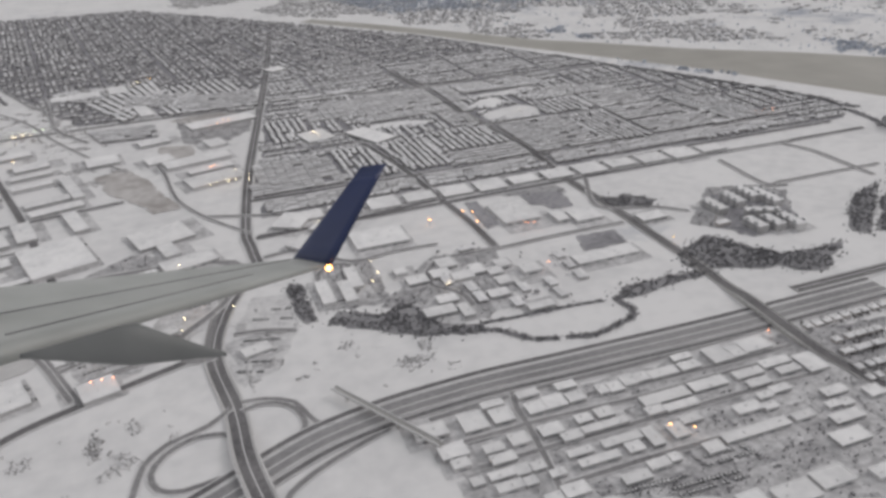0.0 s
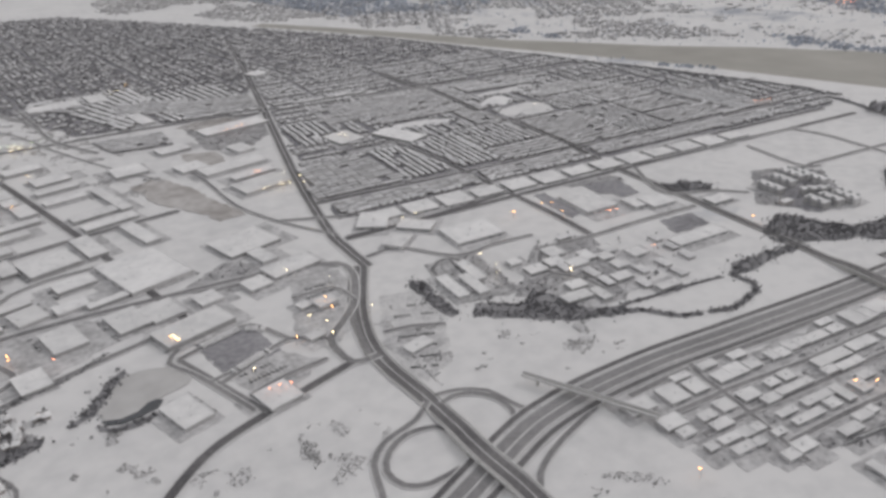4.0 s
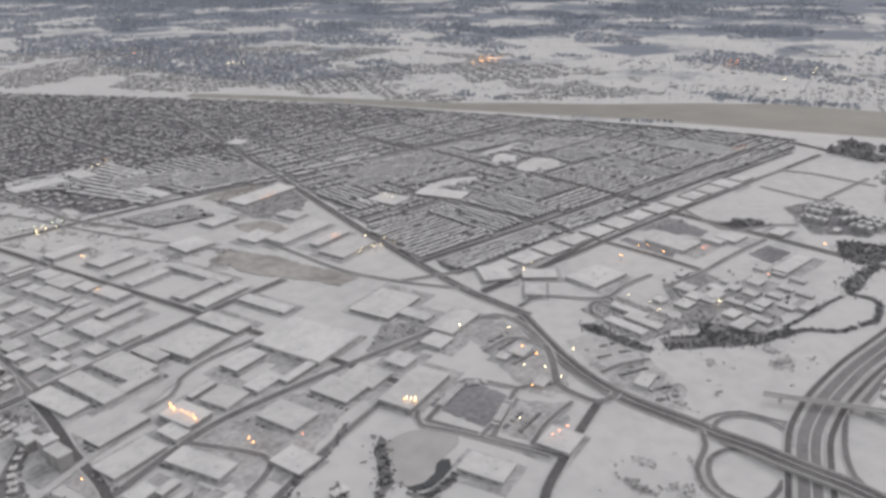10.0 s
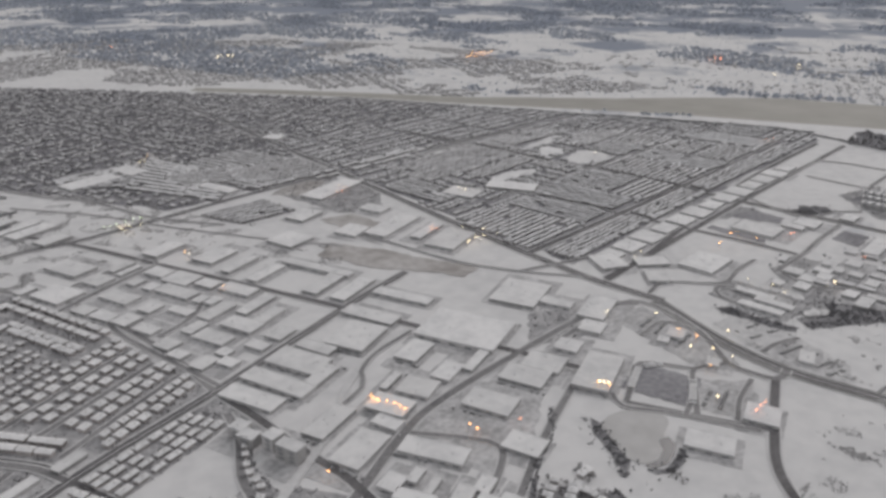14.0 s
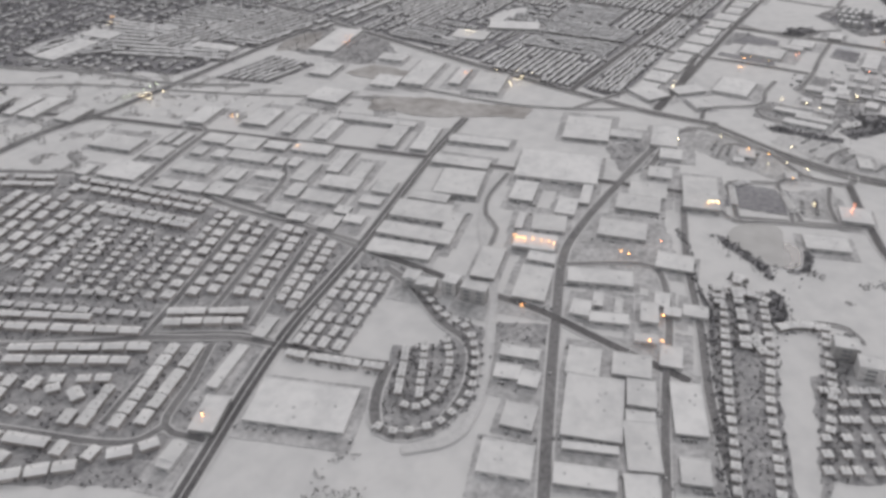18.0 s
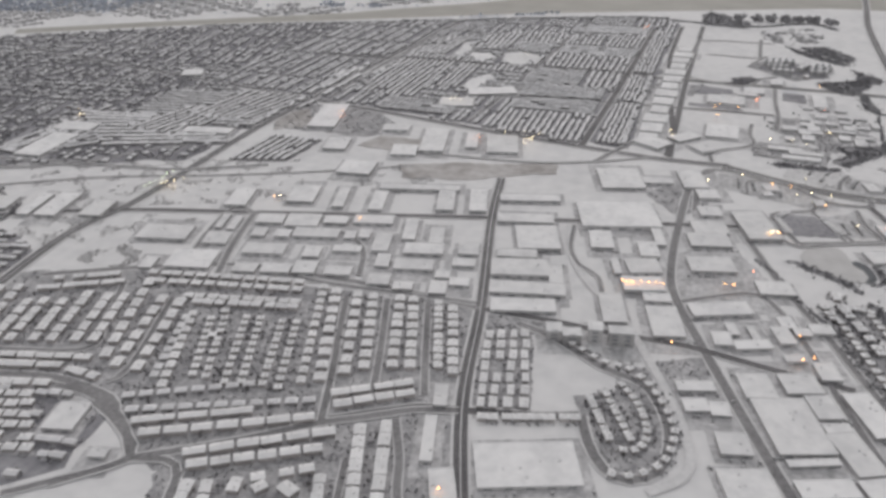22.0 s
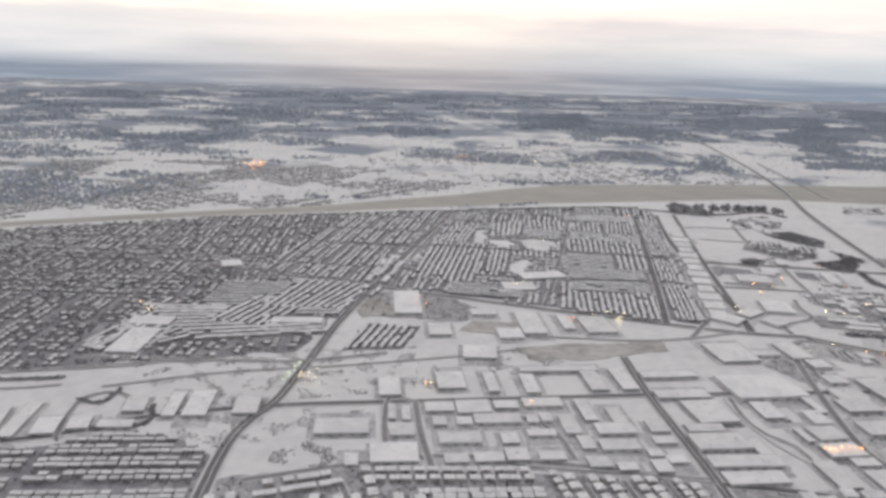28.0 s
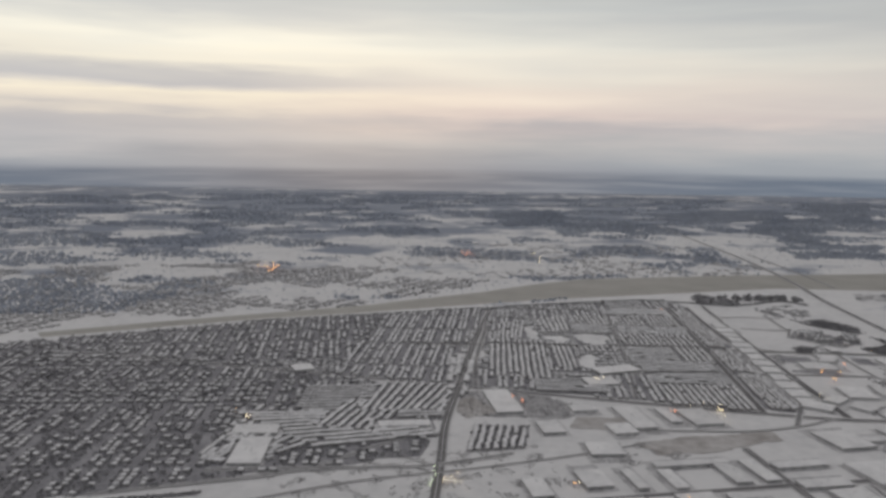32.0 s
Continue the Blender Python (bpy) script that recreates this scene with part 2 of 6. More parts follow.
M_GLASS = material("window_glass", (0.17, 0.175, 0.185), (0.26, 0.265, 0.28), 0.5, 0.1, 0.3)
M_ROAD = material("salted_asphalt", (0.10, 0.096, 0.102), (0.235, 0.226, 0.232), 0.6, 0.03, 0.8, 0.0)
M_DIRT = material("brown_dirt", (0.36, 0.335, 0.325), (0.60, 0.58, 0.575), 0.12, 0.03, 0.95)
M_CAR = material("car_paint", (0.10, 0.10, 0.11), (0.30, 0.29, 0.29), 0.2, 0.02, 0.4, 0.0, 0.7)
M_CARRIAGE = material("motorway_slush", (0.22, 0.215, 0.222), (0.40, 0.39, 0.40), 0.35, 0.02, 0.8, 0.0)
M_LANE = material("slushy_lane", (0.17, 0.165, 0.172), (0.36, 0.35, 0.357), 0.5, 0.03, 0.8, 0.0)
M_MARK = material("packed_snow", (0.60, 0.595, 0.605), (0.78, 0.77, 0.775), 0.5, 0.05, 0.9, 0.0)
M_YARD = material("trodden_yard", (0.36, 0.355, 0.365), (0.72, 0.71, 0.72), 0.34, 0.08, 0.9, 0.0, low=0.36, high=0.64)
M_WATER = material("river_ice", (0.34, 0.325, 0.30), (0.44, 0.425, 0.395), 0.02, 0.004, 0.75, 0.0)
M_POND = material("pond_ice", (0.48, 0.47, 0.47), (0.62, 0.61, 0.61), 0.08, 0.02, 0.7)
M_DEEP = material("open_water", (0.07, 0.075, 0.085), (0.12, 0.12, 0.13), 0.1, 0.02, 0.25)
M_BARK = material("bark", (0.05, 0.045, 0.045), (0.11, 0.10, 0.095), 3.0, 0.4, 0.95)
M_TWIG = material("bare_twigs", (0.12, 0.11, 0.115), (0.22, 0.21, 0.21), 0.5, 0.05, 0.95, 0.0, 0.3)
# paler than the bare twigs above: the lift of haze is painted in
M_TWIG_HAZED = material("bare_wood_hazed", (0.32, 0.314, 0.328), (0.50, 0.49, 0.505), 0.5, 0.02, 0.95, 0.0, 0.3, True)
M_THICKET = material("thicket_twigs", (0.24, 0.235, 0.25), (0.37, 0.364, 0.38), 0.5, 0.03, 0.95, 0.0, 0.3, True)
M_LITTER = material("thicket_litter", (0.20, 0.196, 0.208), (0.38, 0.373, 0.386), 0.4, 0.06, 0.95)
M_SCRUB = material("frosted_scrub", (0.48, 0.47, 0.475), (0.66, 0.65, 0.655), 0.5, 0.02, 0.95, 0.0, 0.2, True)
M_STREET = material("street_slush", (0.20, 0.196, 0.213), (0.42, 0.411, 0.434), 0.30, 0.03, 0.9)
# woods lightened and tinted blue: distance haze is put into their colour
M_PLAIN_HAZED = material("hazed_plain_woods", (0.40, 0.43, 0.50), (0.55, 0.58, 0.64), 0.05, 0.004, 0.95, 0.0, 0.25, True)
M_BRUSH = material("brushwood", (0.32, 0.314, 0.322), (0.56, 0.55, 0.56), 0.5, 0.08, 0.95)
M_TRODDEN = material("trodden_snow", (0.50, 0.494, 0.504), (0.74, 0.73, 0.735), 0.5, 0.12, 0.9, 0.0, low=0.36, high=0.60)
M_GARDEN = material("garden_slush", (0.26, 0.255, 0.268), (0.60, 0.59, 0.60), 0.42, 0.10, 0.9, 0.0, low=0.36, high=0.66)
M_METAL = material("grey_metal", (0.38, 0.38, 0.39), (0.55, 0.55, 0.56), 0.8, 0.1, 0.6, 0.0, 0.2, metal=0.2)
M_CONCRETE = material("concrete", (0.36, 0.35, 0.34), (0.52, 0.51, 0.50), 0.6, 0.08, 0.85)
M_AMBER = glow("amber_lamp", (1.0, 0.42, 0.12), 10.0)
M_WHITE = glow("white_lamp", (1.0, 0.80, 0.46), 9.0)
M_RED = glow("red_lamp", (1.0, 0.30, 0.14), 7.0)
M_GREEN = glow("pale_lamp", (0.78, 0.95, 0.6), 5.0)


# ---- builders ----
def mesh_from(name, verts, faces, mats, index=None):
    me = bpy.data.meshes.new(name)
    me.from_pydata([tuple(v) for v in verts], [], faces)
    for m in mats if isinstance(mats, (list, tuple)) else [mats]:
        me.materials.append(m)
    if index is not None:
        me.polygons.foreach_set("material_index", index)
    me.update()
    return me


def part(name, me, parent, label=""):
    ob = new(name, me)
    ob.parent = parent
    return tagged(ob, label) if label else ob


def ring(w, d, z0, z1, flat=True):
    """A box from z0 to z1, w by d, round the origin: vertices and faces."""
    v = [(sx * w / 2, sy * d / 2, z) for z in (z0, z1) for sx, sy in ((-1, -1), (1, -1), (1, 1), (-1, 1))]
    f = [(0, 1, 5, 4), (1, 2, 6, 5), (2, 3, 7, 6), (3, 0, 4, 7), (4, 5, 6, 7), (3, 2, 1, 0)]
    return v, f


def smooth_line(points, step=6.0):
    """A Catmull-Rom line through the points, sampled about every step metres."""
    p = [Vector((x, y)) for x, y in points]
    if len(p) < 3:
        count = max(2, int((p[1] - p[0]).length / step))
        return [p[0].lerp(p[1], i / count) for i in range(count + 1)]
    ext = [2 * p[0] - p[1], *p, 2 * p[-1] - p[-2]]
    out = []
    for a, b, c, d in zip(ext, ext[1:], ext[2:], ext[3:]):
        count = max(2, int((c - b).length / step))
        for i in range(count):
            t = i / count
            out.append(0.5 * (2 * b + (c - a) * t + (2 * a - 5 * b + 4 * c - d) * t * t + (3 * b - a - 3 * c + d) * t ** 3))
    out.append(p[-1])
    return out


def offset_line(line, off):
    out = []
    for i, p in enumerate(line):
        a, b = line[max(0, i - 1)], line[min(len(line) - 1, i + 1)]
        t = (b - a).normalized()
        out.append(p + Vector((-t.y, t.x)) * off)
    return out


def ribbon(line, width, z, lift=None, skirt=0.0):
    left, right = offset_line(line, width / 2), offset_line(line, -width / 2)
    heights = [z + (lift[i] if lift else 0) for i in range(len(line))]
    v = [(p.x, p.y, h) for p, h in zip(left, heights)] + [(p.x, p.y, h) for p, h in zip(right, heights)]
    n = len(line)
    f = [(i + 1, i, n + i, n + i + 1) for i in range(n - 1)]
    if skirt:
        v += [(x, y, h - skirt) for x, y, h in v]
        m = 2 * n
        f += [(i, i + 1, m + i + 1, m + i) for i in range(n - 1)] + [(n + i + 1, n + i, m + n + i, m + n + i + 1) for i in range(n - 1)]
        f += [(m + i, m + i + 1, m + n + i + 1, m + n + i) for i in range(n - 1)]
    return v, f


layer = {}


def levels(kind):
    """How many sheets of this kind lie on the ground already: each lies a few millimetres over the last."""
    layer[kind] = layer.get(kind, 0) + 1
    return layer[kind]


def deck_lift(line, spot, rise, reach):
    """Heights of a road that climbs to a bridge over spot: level on top for a third of its reach, then down to the ground."""
    out = []
    for p in line:
        s = max(0.0, min(1.0, (reach - (p - Vector(spot)).length) / (reach * 0.66)))
        out.append(rise * s * s * (3 - 2 * s))
    return out


def road(name, width, points, surface=None, label="salted asphalt street with packed snow along its edges", over=None, strip=True):
    """A street: packed snow shoulders, the driven surface above them and, on wide ones, a snowy median."""
    line = smooth_line(points)
    take_line(smooth_line(points, 2.0), width * 0.5 + 1.5)
    z = 0.36 + 0.004 * levels("road")
    surface = surface or (M_ROAD if width >= 4.5 else M_LANE)
    lift = deck_lift(line, over, 2.6, 42.0) if over else None
    v, f = ribbon(line, width, z, lift)
    ob = tagged(new("road_" + name, mesh_from("road", v, f, surface)), label, "road", "", "structure")
    for s in (-1, 1):
        v, f = ribbon(offset_line(line, s * width * 0.64), width * 0.22, z - 0.03, lift)
        part("snow_bank", mesh_from("snow_bank", v, f, M_MARK), ob)
    if strip and width >= 5.5:
        v, f = ribbon(line, 0.5 if width < 8 else 0.9, z + 0.03, lift)
        part("centre_strip", mesh_from("centre_strip", v, f, M_MARK), ob, "strip of packed grey snow")
    if over:
        v, f = ribbon(line, width * 1.28, z - 0.06, [h - 0.02 for h in lift], 3.0)
        part("embankment", mesh_from("embankment", v, f, M_CONCRETE), ob, "grey bridge deck and banks")
        for s in (-1, 1):
            v, f = ribbon(offset_line(line, s * width * 0.63), 0.3, z + 0.35, lift, 0.5)
            part("parapet", mesh_from("parapet", v, f, M_CONCRETE), ob)
    return ob


def sheet(name, points, z, mat, label, category, ragged=0.0):
    """A flat piece of ground inside an outline; ragged: how far its edge wanders, in metres."""
    if ragged:
        r, out = random.Random(int(points[0][0] * 3 + points[0][1] * 5)), []
        for (x1, y1), (x2, y2) in zip(points, points[1:] + points[:1]):
            long = math.hypot(x2 - x1, y2 - y1)
            n = max(1, min(40, int(long / (ragged * 2.5))))
            for i in range(n):
                off = r.uniform(-ragged, ragged) * math.sin(math.pi * i / n) ** 0.5
                out.append((x1 + (x2 - x1) * i / n - (y2 - y1) / long * off, y1 + (y2 - y1) * i / n + (x2 - x1) / long * off))
        points = out
    flat = geometry.delaunay_2d_cdt([Vector(p) for p in points], [], [list(range(len(points)))], 1, 0.001)
    v, f = [(p.x, p.y, z) for p in flat[0]], []
    for a, b, c in flat[2]:
        p, q = flat[0][b] - flat[0][a], flat[0][c] - flat[0][a]
        f.append((a, b, c) if p.x * q.y > p.y * q.x else (a, c, b))
    me = bpy.data.meshes.new(name)
    me.from_pydata(v, [], f)
    me.materials.append(mat)
    return tagged(new(name, me), label, category, "", "structure")


class Stuff:
    """Gathers many small pieces into one mesh."""

    def __init__(self):
        self.v, self.f, self.i, self.n = [], [], [], 0

    def add(self, verts, faces, mats):
        self.v.extend(verts)
        n = self.n
        self.f.extend(tuple(n + k for k in f) for f in faces)
        self.i.extend(mats)
        self.n += len(verts)

    def build(self, name, mats, label, category):
        me = mesh_from(name, self.v, self.f, mats, self.i)
        return tagged(new(name, me), label, category, "", "stuff")


def house_shape(w, d, h, rise, hip):
    """Walls and a low roof with overhanging eaves: two lists each of vertices and faces."""
    wall = ring(w, d, -0.3, h)
    wall = (wall[0], wall[1][:4])
    o = 0.35
    a, b = w / 2 + o, d / 2 + o
    r = a - (b * 0.9 if hip else 0)
    v = [(-a, -b, h - 0.15), (a, -b, h - 0.15), (a, b, h - 0.15), (-a, b, h - 0.15), (-a, -b, h + 0.12), (a, -b, h + 0.12), (a, b, h + 0.12), (-a, b, h + 0.12),
         (-r, 0, h + rise), (r, 0, h + rise)]
    f = [(0, 1, 5, 4), (1, 2, 6, 5), (2, 3, 7, 6), (3, 0, 4, 7), (4, 5, 9, 8), (6, 7, 8, 9), (5, 6, 9), (7, 4, 8), (3, 2, 1, 0)]
    return wall, (v, f)

# ---- ground ----
GROUND_X, GROUND_Y, REACH = 300, 500, 9000
steps = [-REACH, -4000, -2000, -900, 0, 900, 2000, 4000, REACH]
gv = [(GROUND_X + x, GROUND_Y + y, 0.0) for y in steps for x in steps]
gf = [(j * 9 + i, j * 9 + i + 1, j * 9 + i + 10, j * 9 + i + 9) for j in range(8) for i in range(8)]
tagged(new("ground", mesh_from("ground", gv, gf, M_GROUND)), "snow-covered plain with bare woods far off, coloured slate blue for haze", "ground", "", "structure")

rng = random.Random(4)

# which squares of ground, 2 m wide, are already taken
taken = set()


def take_line(line, half):
    n = int(half // 2)
    for p in line:
        i, j = int(p.x // 2), int(p.y // 2)
        for a in range(-n, n + 1):
            for b in range(-n, n + 1):
                taken.add((i + a, j + b))


def take_box(x, y, w, d, rot, grow=2.0):
    c, s = math.cos(radians(rot)), math.sin(radians(rot))
    nu, nv = int((w + 2 * grow) / 1.6) + 1, int((d + 2 * grow) / 1.6) + 1
    for i in range(nu + 1):
        for j in range(nv + 1):
            u, v = (i / nu - 0.5) * (w + 2 * grow), (j / nv - 0.5) * (d + 2 * grow)
            taken.add((int((x + u * c - v * s) // 2), int((y + u * s + v * c) // 2)))


def take_poly(poly):
    xs, ys = [p[0] for p in poly], [p[1] for p in poly]
    for i in range(int(min(xs) // 2), int(max(xs) // 2) + 1):
        for j in range(int(min(ys) // 2), int(max(ys) // 2) + 1):
            if inside((2 * i + 1, 2 * j + 1), poly):
                taken.add((i, j))


def is_free(x, y):
    return (int(x // 2), int(y // 2)) not in taken


# ---- buildings ----
def hall_meshes(w, d, h):
    wv, wf = ring(w, d, -0.3, h)
    wall = mesh_from("walls", wv, wf[:4], M_PANEL)
    p = 0.35
    v1, f1 = ring(w + 0.3, d + 0.3, h - 0.3, h + 0.22)
    v2 = [(sx * (w / 2 - p), sy * (d / 2 - p), z) for z in (h + 0.22, h + 0.05) for sx, sy in ((-1, -1), (1, -1), (1, 1), (-1, 1))]
    verts = v1 + v2
    faces = f1[:4] + [(3, 2, 1, 0)] + [(4 + i, 4 + (i + 1) % 4, 8 + (i + 1) % 4, 8 + i) for i in range(4)] + [(8 + i, 8 + (i + 1) % 4, 12 + (i + 1) % 4, 12 + i) for i in range(4)] + [(12, 13, 14, 15)]
    return wall, mesh_from("roof", verts, faces, M_ROOF)


UNIT = mesh_from("roof_unit", *ring(1.0, 1.0, 0, 1.0), M_MARK)
DOOR = mesh_from("loading_door", *ring(1.0, 1.0, 0, 1.0), M_GLASS)


def lamps(colour, points):
    """Street and yard lamps: a pole, an arm and a bright head."""
    mat, label = {"amber": (M_AMBER, "lit amber sodium street lamp on a grey pole"), "white": (M_WHITE, "lit warm white flood lamp on a grey pole"),
                  "red": (M_RED, "lit red sign lamp on a grey pole"), "green": (M_GREEN, "lit pale green street lamp on a grey pole")}[colour]
    if colour not in lamp_heads:
        lamp_heads[colour] = mesh_from("lamp_head", *ball(0.36), mat)
    for x, y in points:
        far = x > 650 or y > 1150
        ob = tagged(new("street_lamp", LAMP_POLE), label, "street lamp", colour + " street lamps")
        ob.matrix_world = pose(x, y, 0, 0, 0, rng.uniform(0, 360))
        arm = part("lamp_arm", LAMP_ARM, ob)
        part("lamp_head", lamp_heads[colour], arm, "glowing lamp head").location = (0.9, 0, 4.9)
        if far:
            ob.scale = (2.2, 2.2, 2.2)


def ball(r):
    v = [(0, 0, -r)] + [(r * 0.87 * math.cos(a), r * 0.87 * math.sin(a), z) for z in (-r * 0.5, r * 0.5) for a in (0, 1.05, 2.09, 3.14, 4.19, 5.24)] + [(0, 0, r)]
    f = [(0, 1 + (i + 1) % 6, 1 + i) for i in range(6)] + [(1 + i, 1 + (i + 1) % 6, 7 + (i + 1) % 6, 7 + i) for i in range(6)] + [(13, 7 + i, 7 + (i + 1) % 6) for i in range(6)]
    return v, f


lamp_heads = {}
aprons = []
CAR_BODY = mesh_from("car_body", [(sx * 1.15 * k, sy * 0.48, z) for z, k in ((0.12, 1.0), (0.42, 0.97)) for sx, sy in ((-1, -1), (1, -1), (1, 1), (-1, 1))], [(0, 1, 5, 4), (1, 2, 6, 5), (2, 3, 7, 6), (3, 0, 4, 7), (4, 5, 6, 7), (3, 2, 1, 0)], M_CAR)
CAR_CABIN = mesh_from("car_cabin", [(x, y, z) for z, a, b, c in ((0.42, -0.75, 0.55, 0.44), (0.76, -0.55, 0.30, 0.36)) for x, y in ((a, -c), (b, -c), (b, c), (a, c))], [(0, 1, 5, 4), (1, 2, 6, 5), (2, 3, 7, 6), (3, 0, 4, 7), (4, 5, 6, 7)], M_GLASS)
CAR_SNOW = mesh_from("roof_snow", [(x, y, z) for z, k in ((0.765, 1.0), (0.82, 0.9)) for x, y in ((-0.55 * k, -0.36 * k), (0.3 * k, -0.36 * k), (0.3 * k, 0.36 * k), (-0.55 * k, 0.36 * k))], [(0, 1, 5, 4), (1, 2, 6, 5), (2, 3, 7, 6), (3, 0, 4, 7), (4, 5, 6, 7)], M_ROOF)
car_count = [0]


def car(x, y, z, rot):
    """A parked car: body and a cabin with snow on it."""
    ob = tagged(new("car", CAR_BODY), "parked car with snow on its roof", "car", "cars parked by the buildings")
    ob.matrix_world = pose(x, y, z, 0, 0, rot)
    part("cabin", CAR_CABIN, ob, "dark glass cabin")
    part("roof_snow", CAR_SNOW, ob, "snow on the roof")
    return ob


def park_cars(x, y, a, b, rot, r):
    """A few cars in line along one side of a yard."""
    if car_count[0] > 150 or y > 620:
        return
    c, s = math.cos(radians(rot)), math.sin(radians(rot))
    side = r.choice((-1, 1))
    for k in range(int(2 * a / 1.6)):
        if r.random() < 0.24:
            u, v = -a + 1.0 + 1.6 * k, side * (b - 1.3)
            car(x + u * c - v * s, y + u * s + v * c, 0.3, rot + 90 + r.uniform(-3, 3))
            car_count[0] += 1
LAMP_POLE = mesh_from("lamp_pole", *ring(0.16, 0.16, 0, 5.0), M_METAL)
LAMP_ARM = mesh_from("lamp_arm", [(x, y, z) for z in (4.9, 5.02) for x, y in ((0, -0.06), (0.9, -0.06), (0.9, 0.06), (0, 0.06))], [(0, 1, 5, 4), (1, 2, 6, 5), (2, 3, 7, 6), (3, 0, 4, 7), (4, 5, 6, 7), (3, 2, 1, 0)], M_METAL)


def hall(x, y, w, d, rot, h):
    """A flat-roofed commercial building: walls, snowy roof with a parapet, roof units, a row of doors or windows."""
    h = h if h > 5 else h * 0.8
    wall, roof = hall_meshes(w, d, h)
    take_box(x, y, w, d, rot)
    r = random.Random(int(x * 5 + y * 11))
    c, s = math.cos(radians(rot)), math.sin(radians(rot))
    a, b = w / 2 + r.uniform(2.0, 5.0), d / 2 + r.uniform(2.0, 4.5)
    e = r.choice((-1, 1)) * r.uniform(3, 9)
    corners = [(-a, -b + min(e, 0)), (a, -b + min(e, 0)), (a, b + max(e, 0)), (-a, b + max(e, 0))]
    reach = math.hypot(a, b) + abs(e)
    near = {k for px, py, pr, k in aprons if math.hypot(px - x, py - y) < pr + reach}
    level = min(k for k in range(200) if k not in near)
    aprons.append((x, y, reach, level))
    sheet("pavement", [(x + u * c - v * s, y + u * s + v * c) for u, v in corners], 0.19 + 0.005 * level, M_YARD, "slushy car park and yard round a building", "car park", 0.4)
    park_cars(x, y, a, b, rot, r)
    # tall blocks serve as both the apartments and the school's slab wings
    tall = h > 5
    ob = new("apartment_block" if tall else "flat_roofed_building", wall)
    tagged(ob, "tall dark brick block with a snowy flat roof" if tall else
           ("large low commercial hall with a snow-covered flat roof" if w * d > 500 else "low commercial building with a snow-covered flat roof"),
           "building", "flat-roofed buildings")
    ob.matrix_world = pose(x, y, 0, 0, 0, rot)
    top = part("roof", roof, ob, "flat snow-covered roof with a low parapet")
    r = random.Random(int(x * 7 + y * 13))
    for _ in range(min(5, int(w * d / 160) + 1)):
        u = part("roof_unit", UNIT, top)
        u.location = (r.uniform(-0.38, 0.38) * w, r.uniform(-0.38, 0.38) * d, h + 0.05)
        u.scale = (r.uniform(0.5, 1.2), r.uniform(0.5, 1.1), r.uniform(0.3, 0.6))
    for side in (-1, 1):
        count = max(1, min(5, int(w / 6)))
        for i in range(count):
            for level in range(3 if tall else 1):
                u = part("window" if tall else "loading_door", DOOR, ob)
                u.location = ((i + 0.5) / count * w - w / 2, side * (d / 2 + 0.0), (1.0 + 2.2 * level) if tall else 0.0)
                u.scale = (w / count * 0.4, 0.12, 1.1 if tall else h * 0.45)
    return ob


KINDS = {"row": ("row_house", 2.3, 0.7, False, "brick row house with a snow-covered gable roof", "house"),
         "long": ("townhouse", 2.5, 0.7, False, "brick townhouse terrace with a snow-covered gable roof", "house"),
         "small": ("bungalow", 1.9, 0.8, True, "small bungalow with a snow-covered hipped roof", "house")}
CHIMNEY = mesh_from("chimney", *ring(0.4, 0.4, 0, 0.7), M_CONCRETE)
house_cache = {}
far_houses, far_trees, scrub_stuff, thickets = Stuff(), Stuff(), Stuff(), Stuff()


def house_thing(kind, x, y, w, d, rot):
    name, h, rise, hip, label, cat = KINDS[kind]
    key = (kind, round(w * 2), round(d * 2))
    if key not in house_cache:
        wall, roof = house_shape(max(2.2, round(w * 2) / 2), max(2.2, round(d * 2) / 2), h, rise, hip)
        house_cache[key] = (mesh_from("house_walls", *wall, M_WALL), mesh_from("house_roof", *roof, M_ROOF))
    wall, roof = house_cache[key]
    ob = tagged(new(name, wall), label, cat, name.replace("_", " ") + "s in rows")
    ob.matrix_world = pose(x, y, rng.uniform(-0.2, 0.15), 0, 0, rot)
    top = part("roof", roof, ob, "snow-covered roof")
    c = part("chimney", CHIMNEY, top)
    c.location = (w * rng.uniform(-0.3, 0.3), d * 0.2, h + rise * 0.4)
    return ob


def house_stuff(kind, x, y, w, d, rot):
    name, h, rise, hip, label, cat = KINDS[kind]
    wall, roof = house_shape(w, d, h, rise, hip)
    m = pose(x, y, 0, 0, 0, rot)
    for (v, f), k in ((wall, 0), (roof, 1)):
        far_houses.add([tuple(m @ Vector(p)) for p in v], f, [k] * len(f))


def bush(stuff, x, y, size, r):
    """A ragged clump of bare branches: a few crossed, jagged fans of twigs."""
    verts, faces = [], []
    for k in range(4):
        a = r.uniform(0, math.pi)
        cx, cy = math.cos(a), math.sin(a)
        base = len(verts)
        verts.append((x, y, 0))
        pts = 5
        for i in range(pts + 1):
            t = -0.9 + 1.8 * i / pts
            rad = size * r.uniform(0.55, 1.05)
            verts.append((x + cx * math.sin(t) * rad * 0.75 + r.uniform(-.2, .2) * size, y + cy * math.sin(t) * rad * 0.75 + r.uniform(-.2, .2) * size, max(0.1, math.cos(t) * rad)))
        faces += [(base, base + 1 + i, base + 2 + i) for i in range(pts)]
    stuff.add(verts, faces, [0] * len(faces))


counts = {"row": 0, "long": 0, "small": 0}
homes = set()


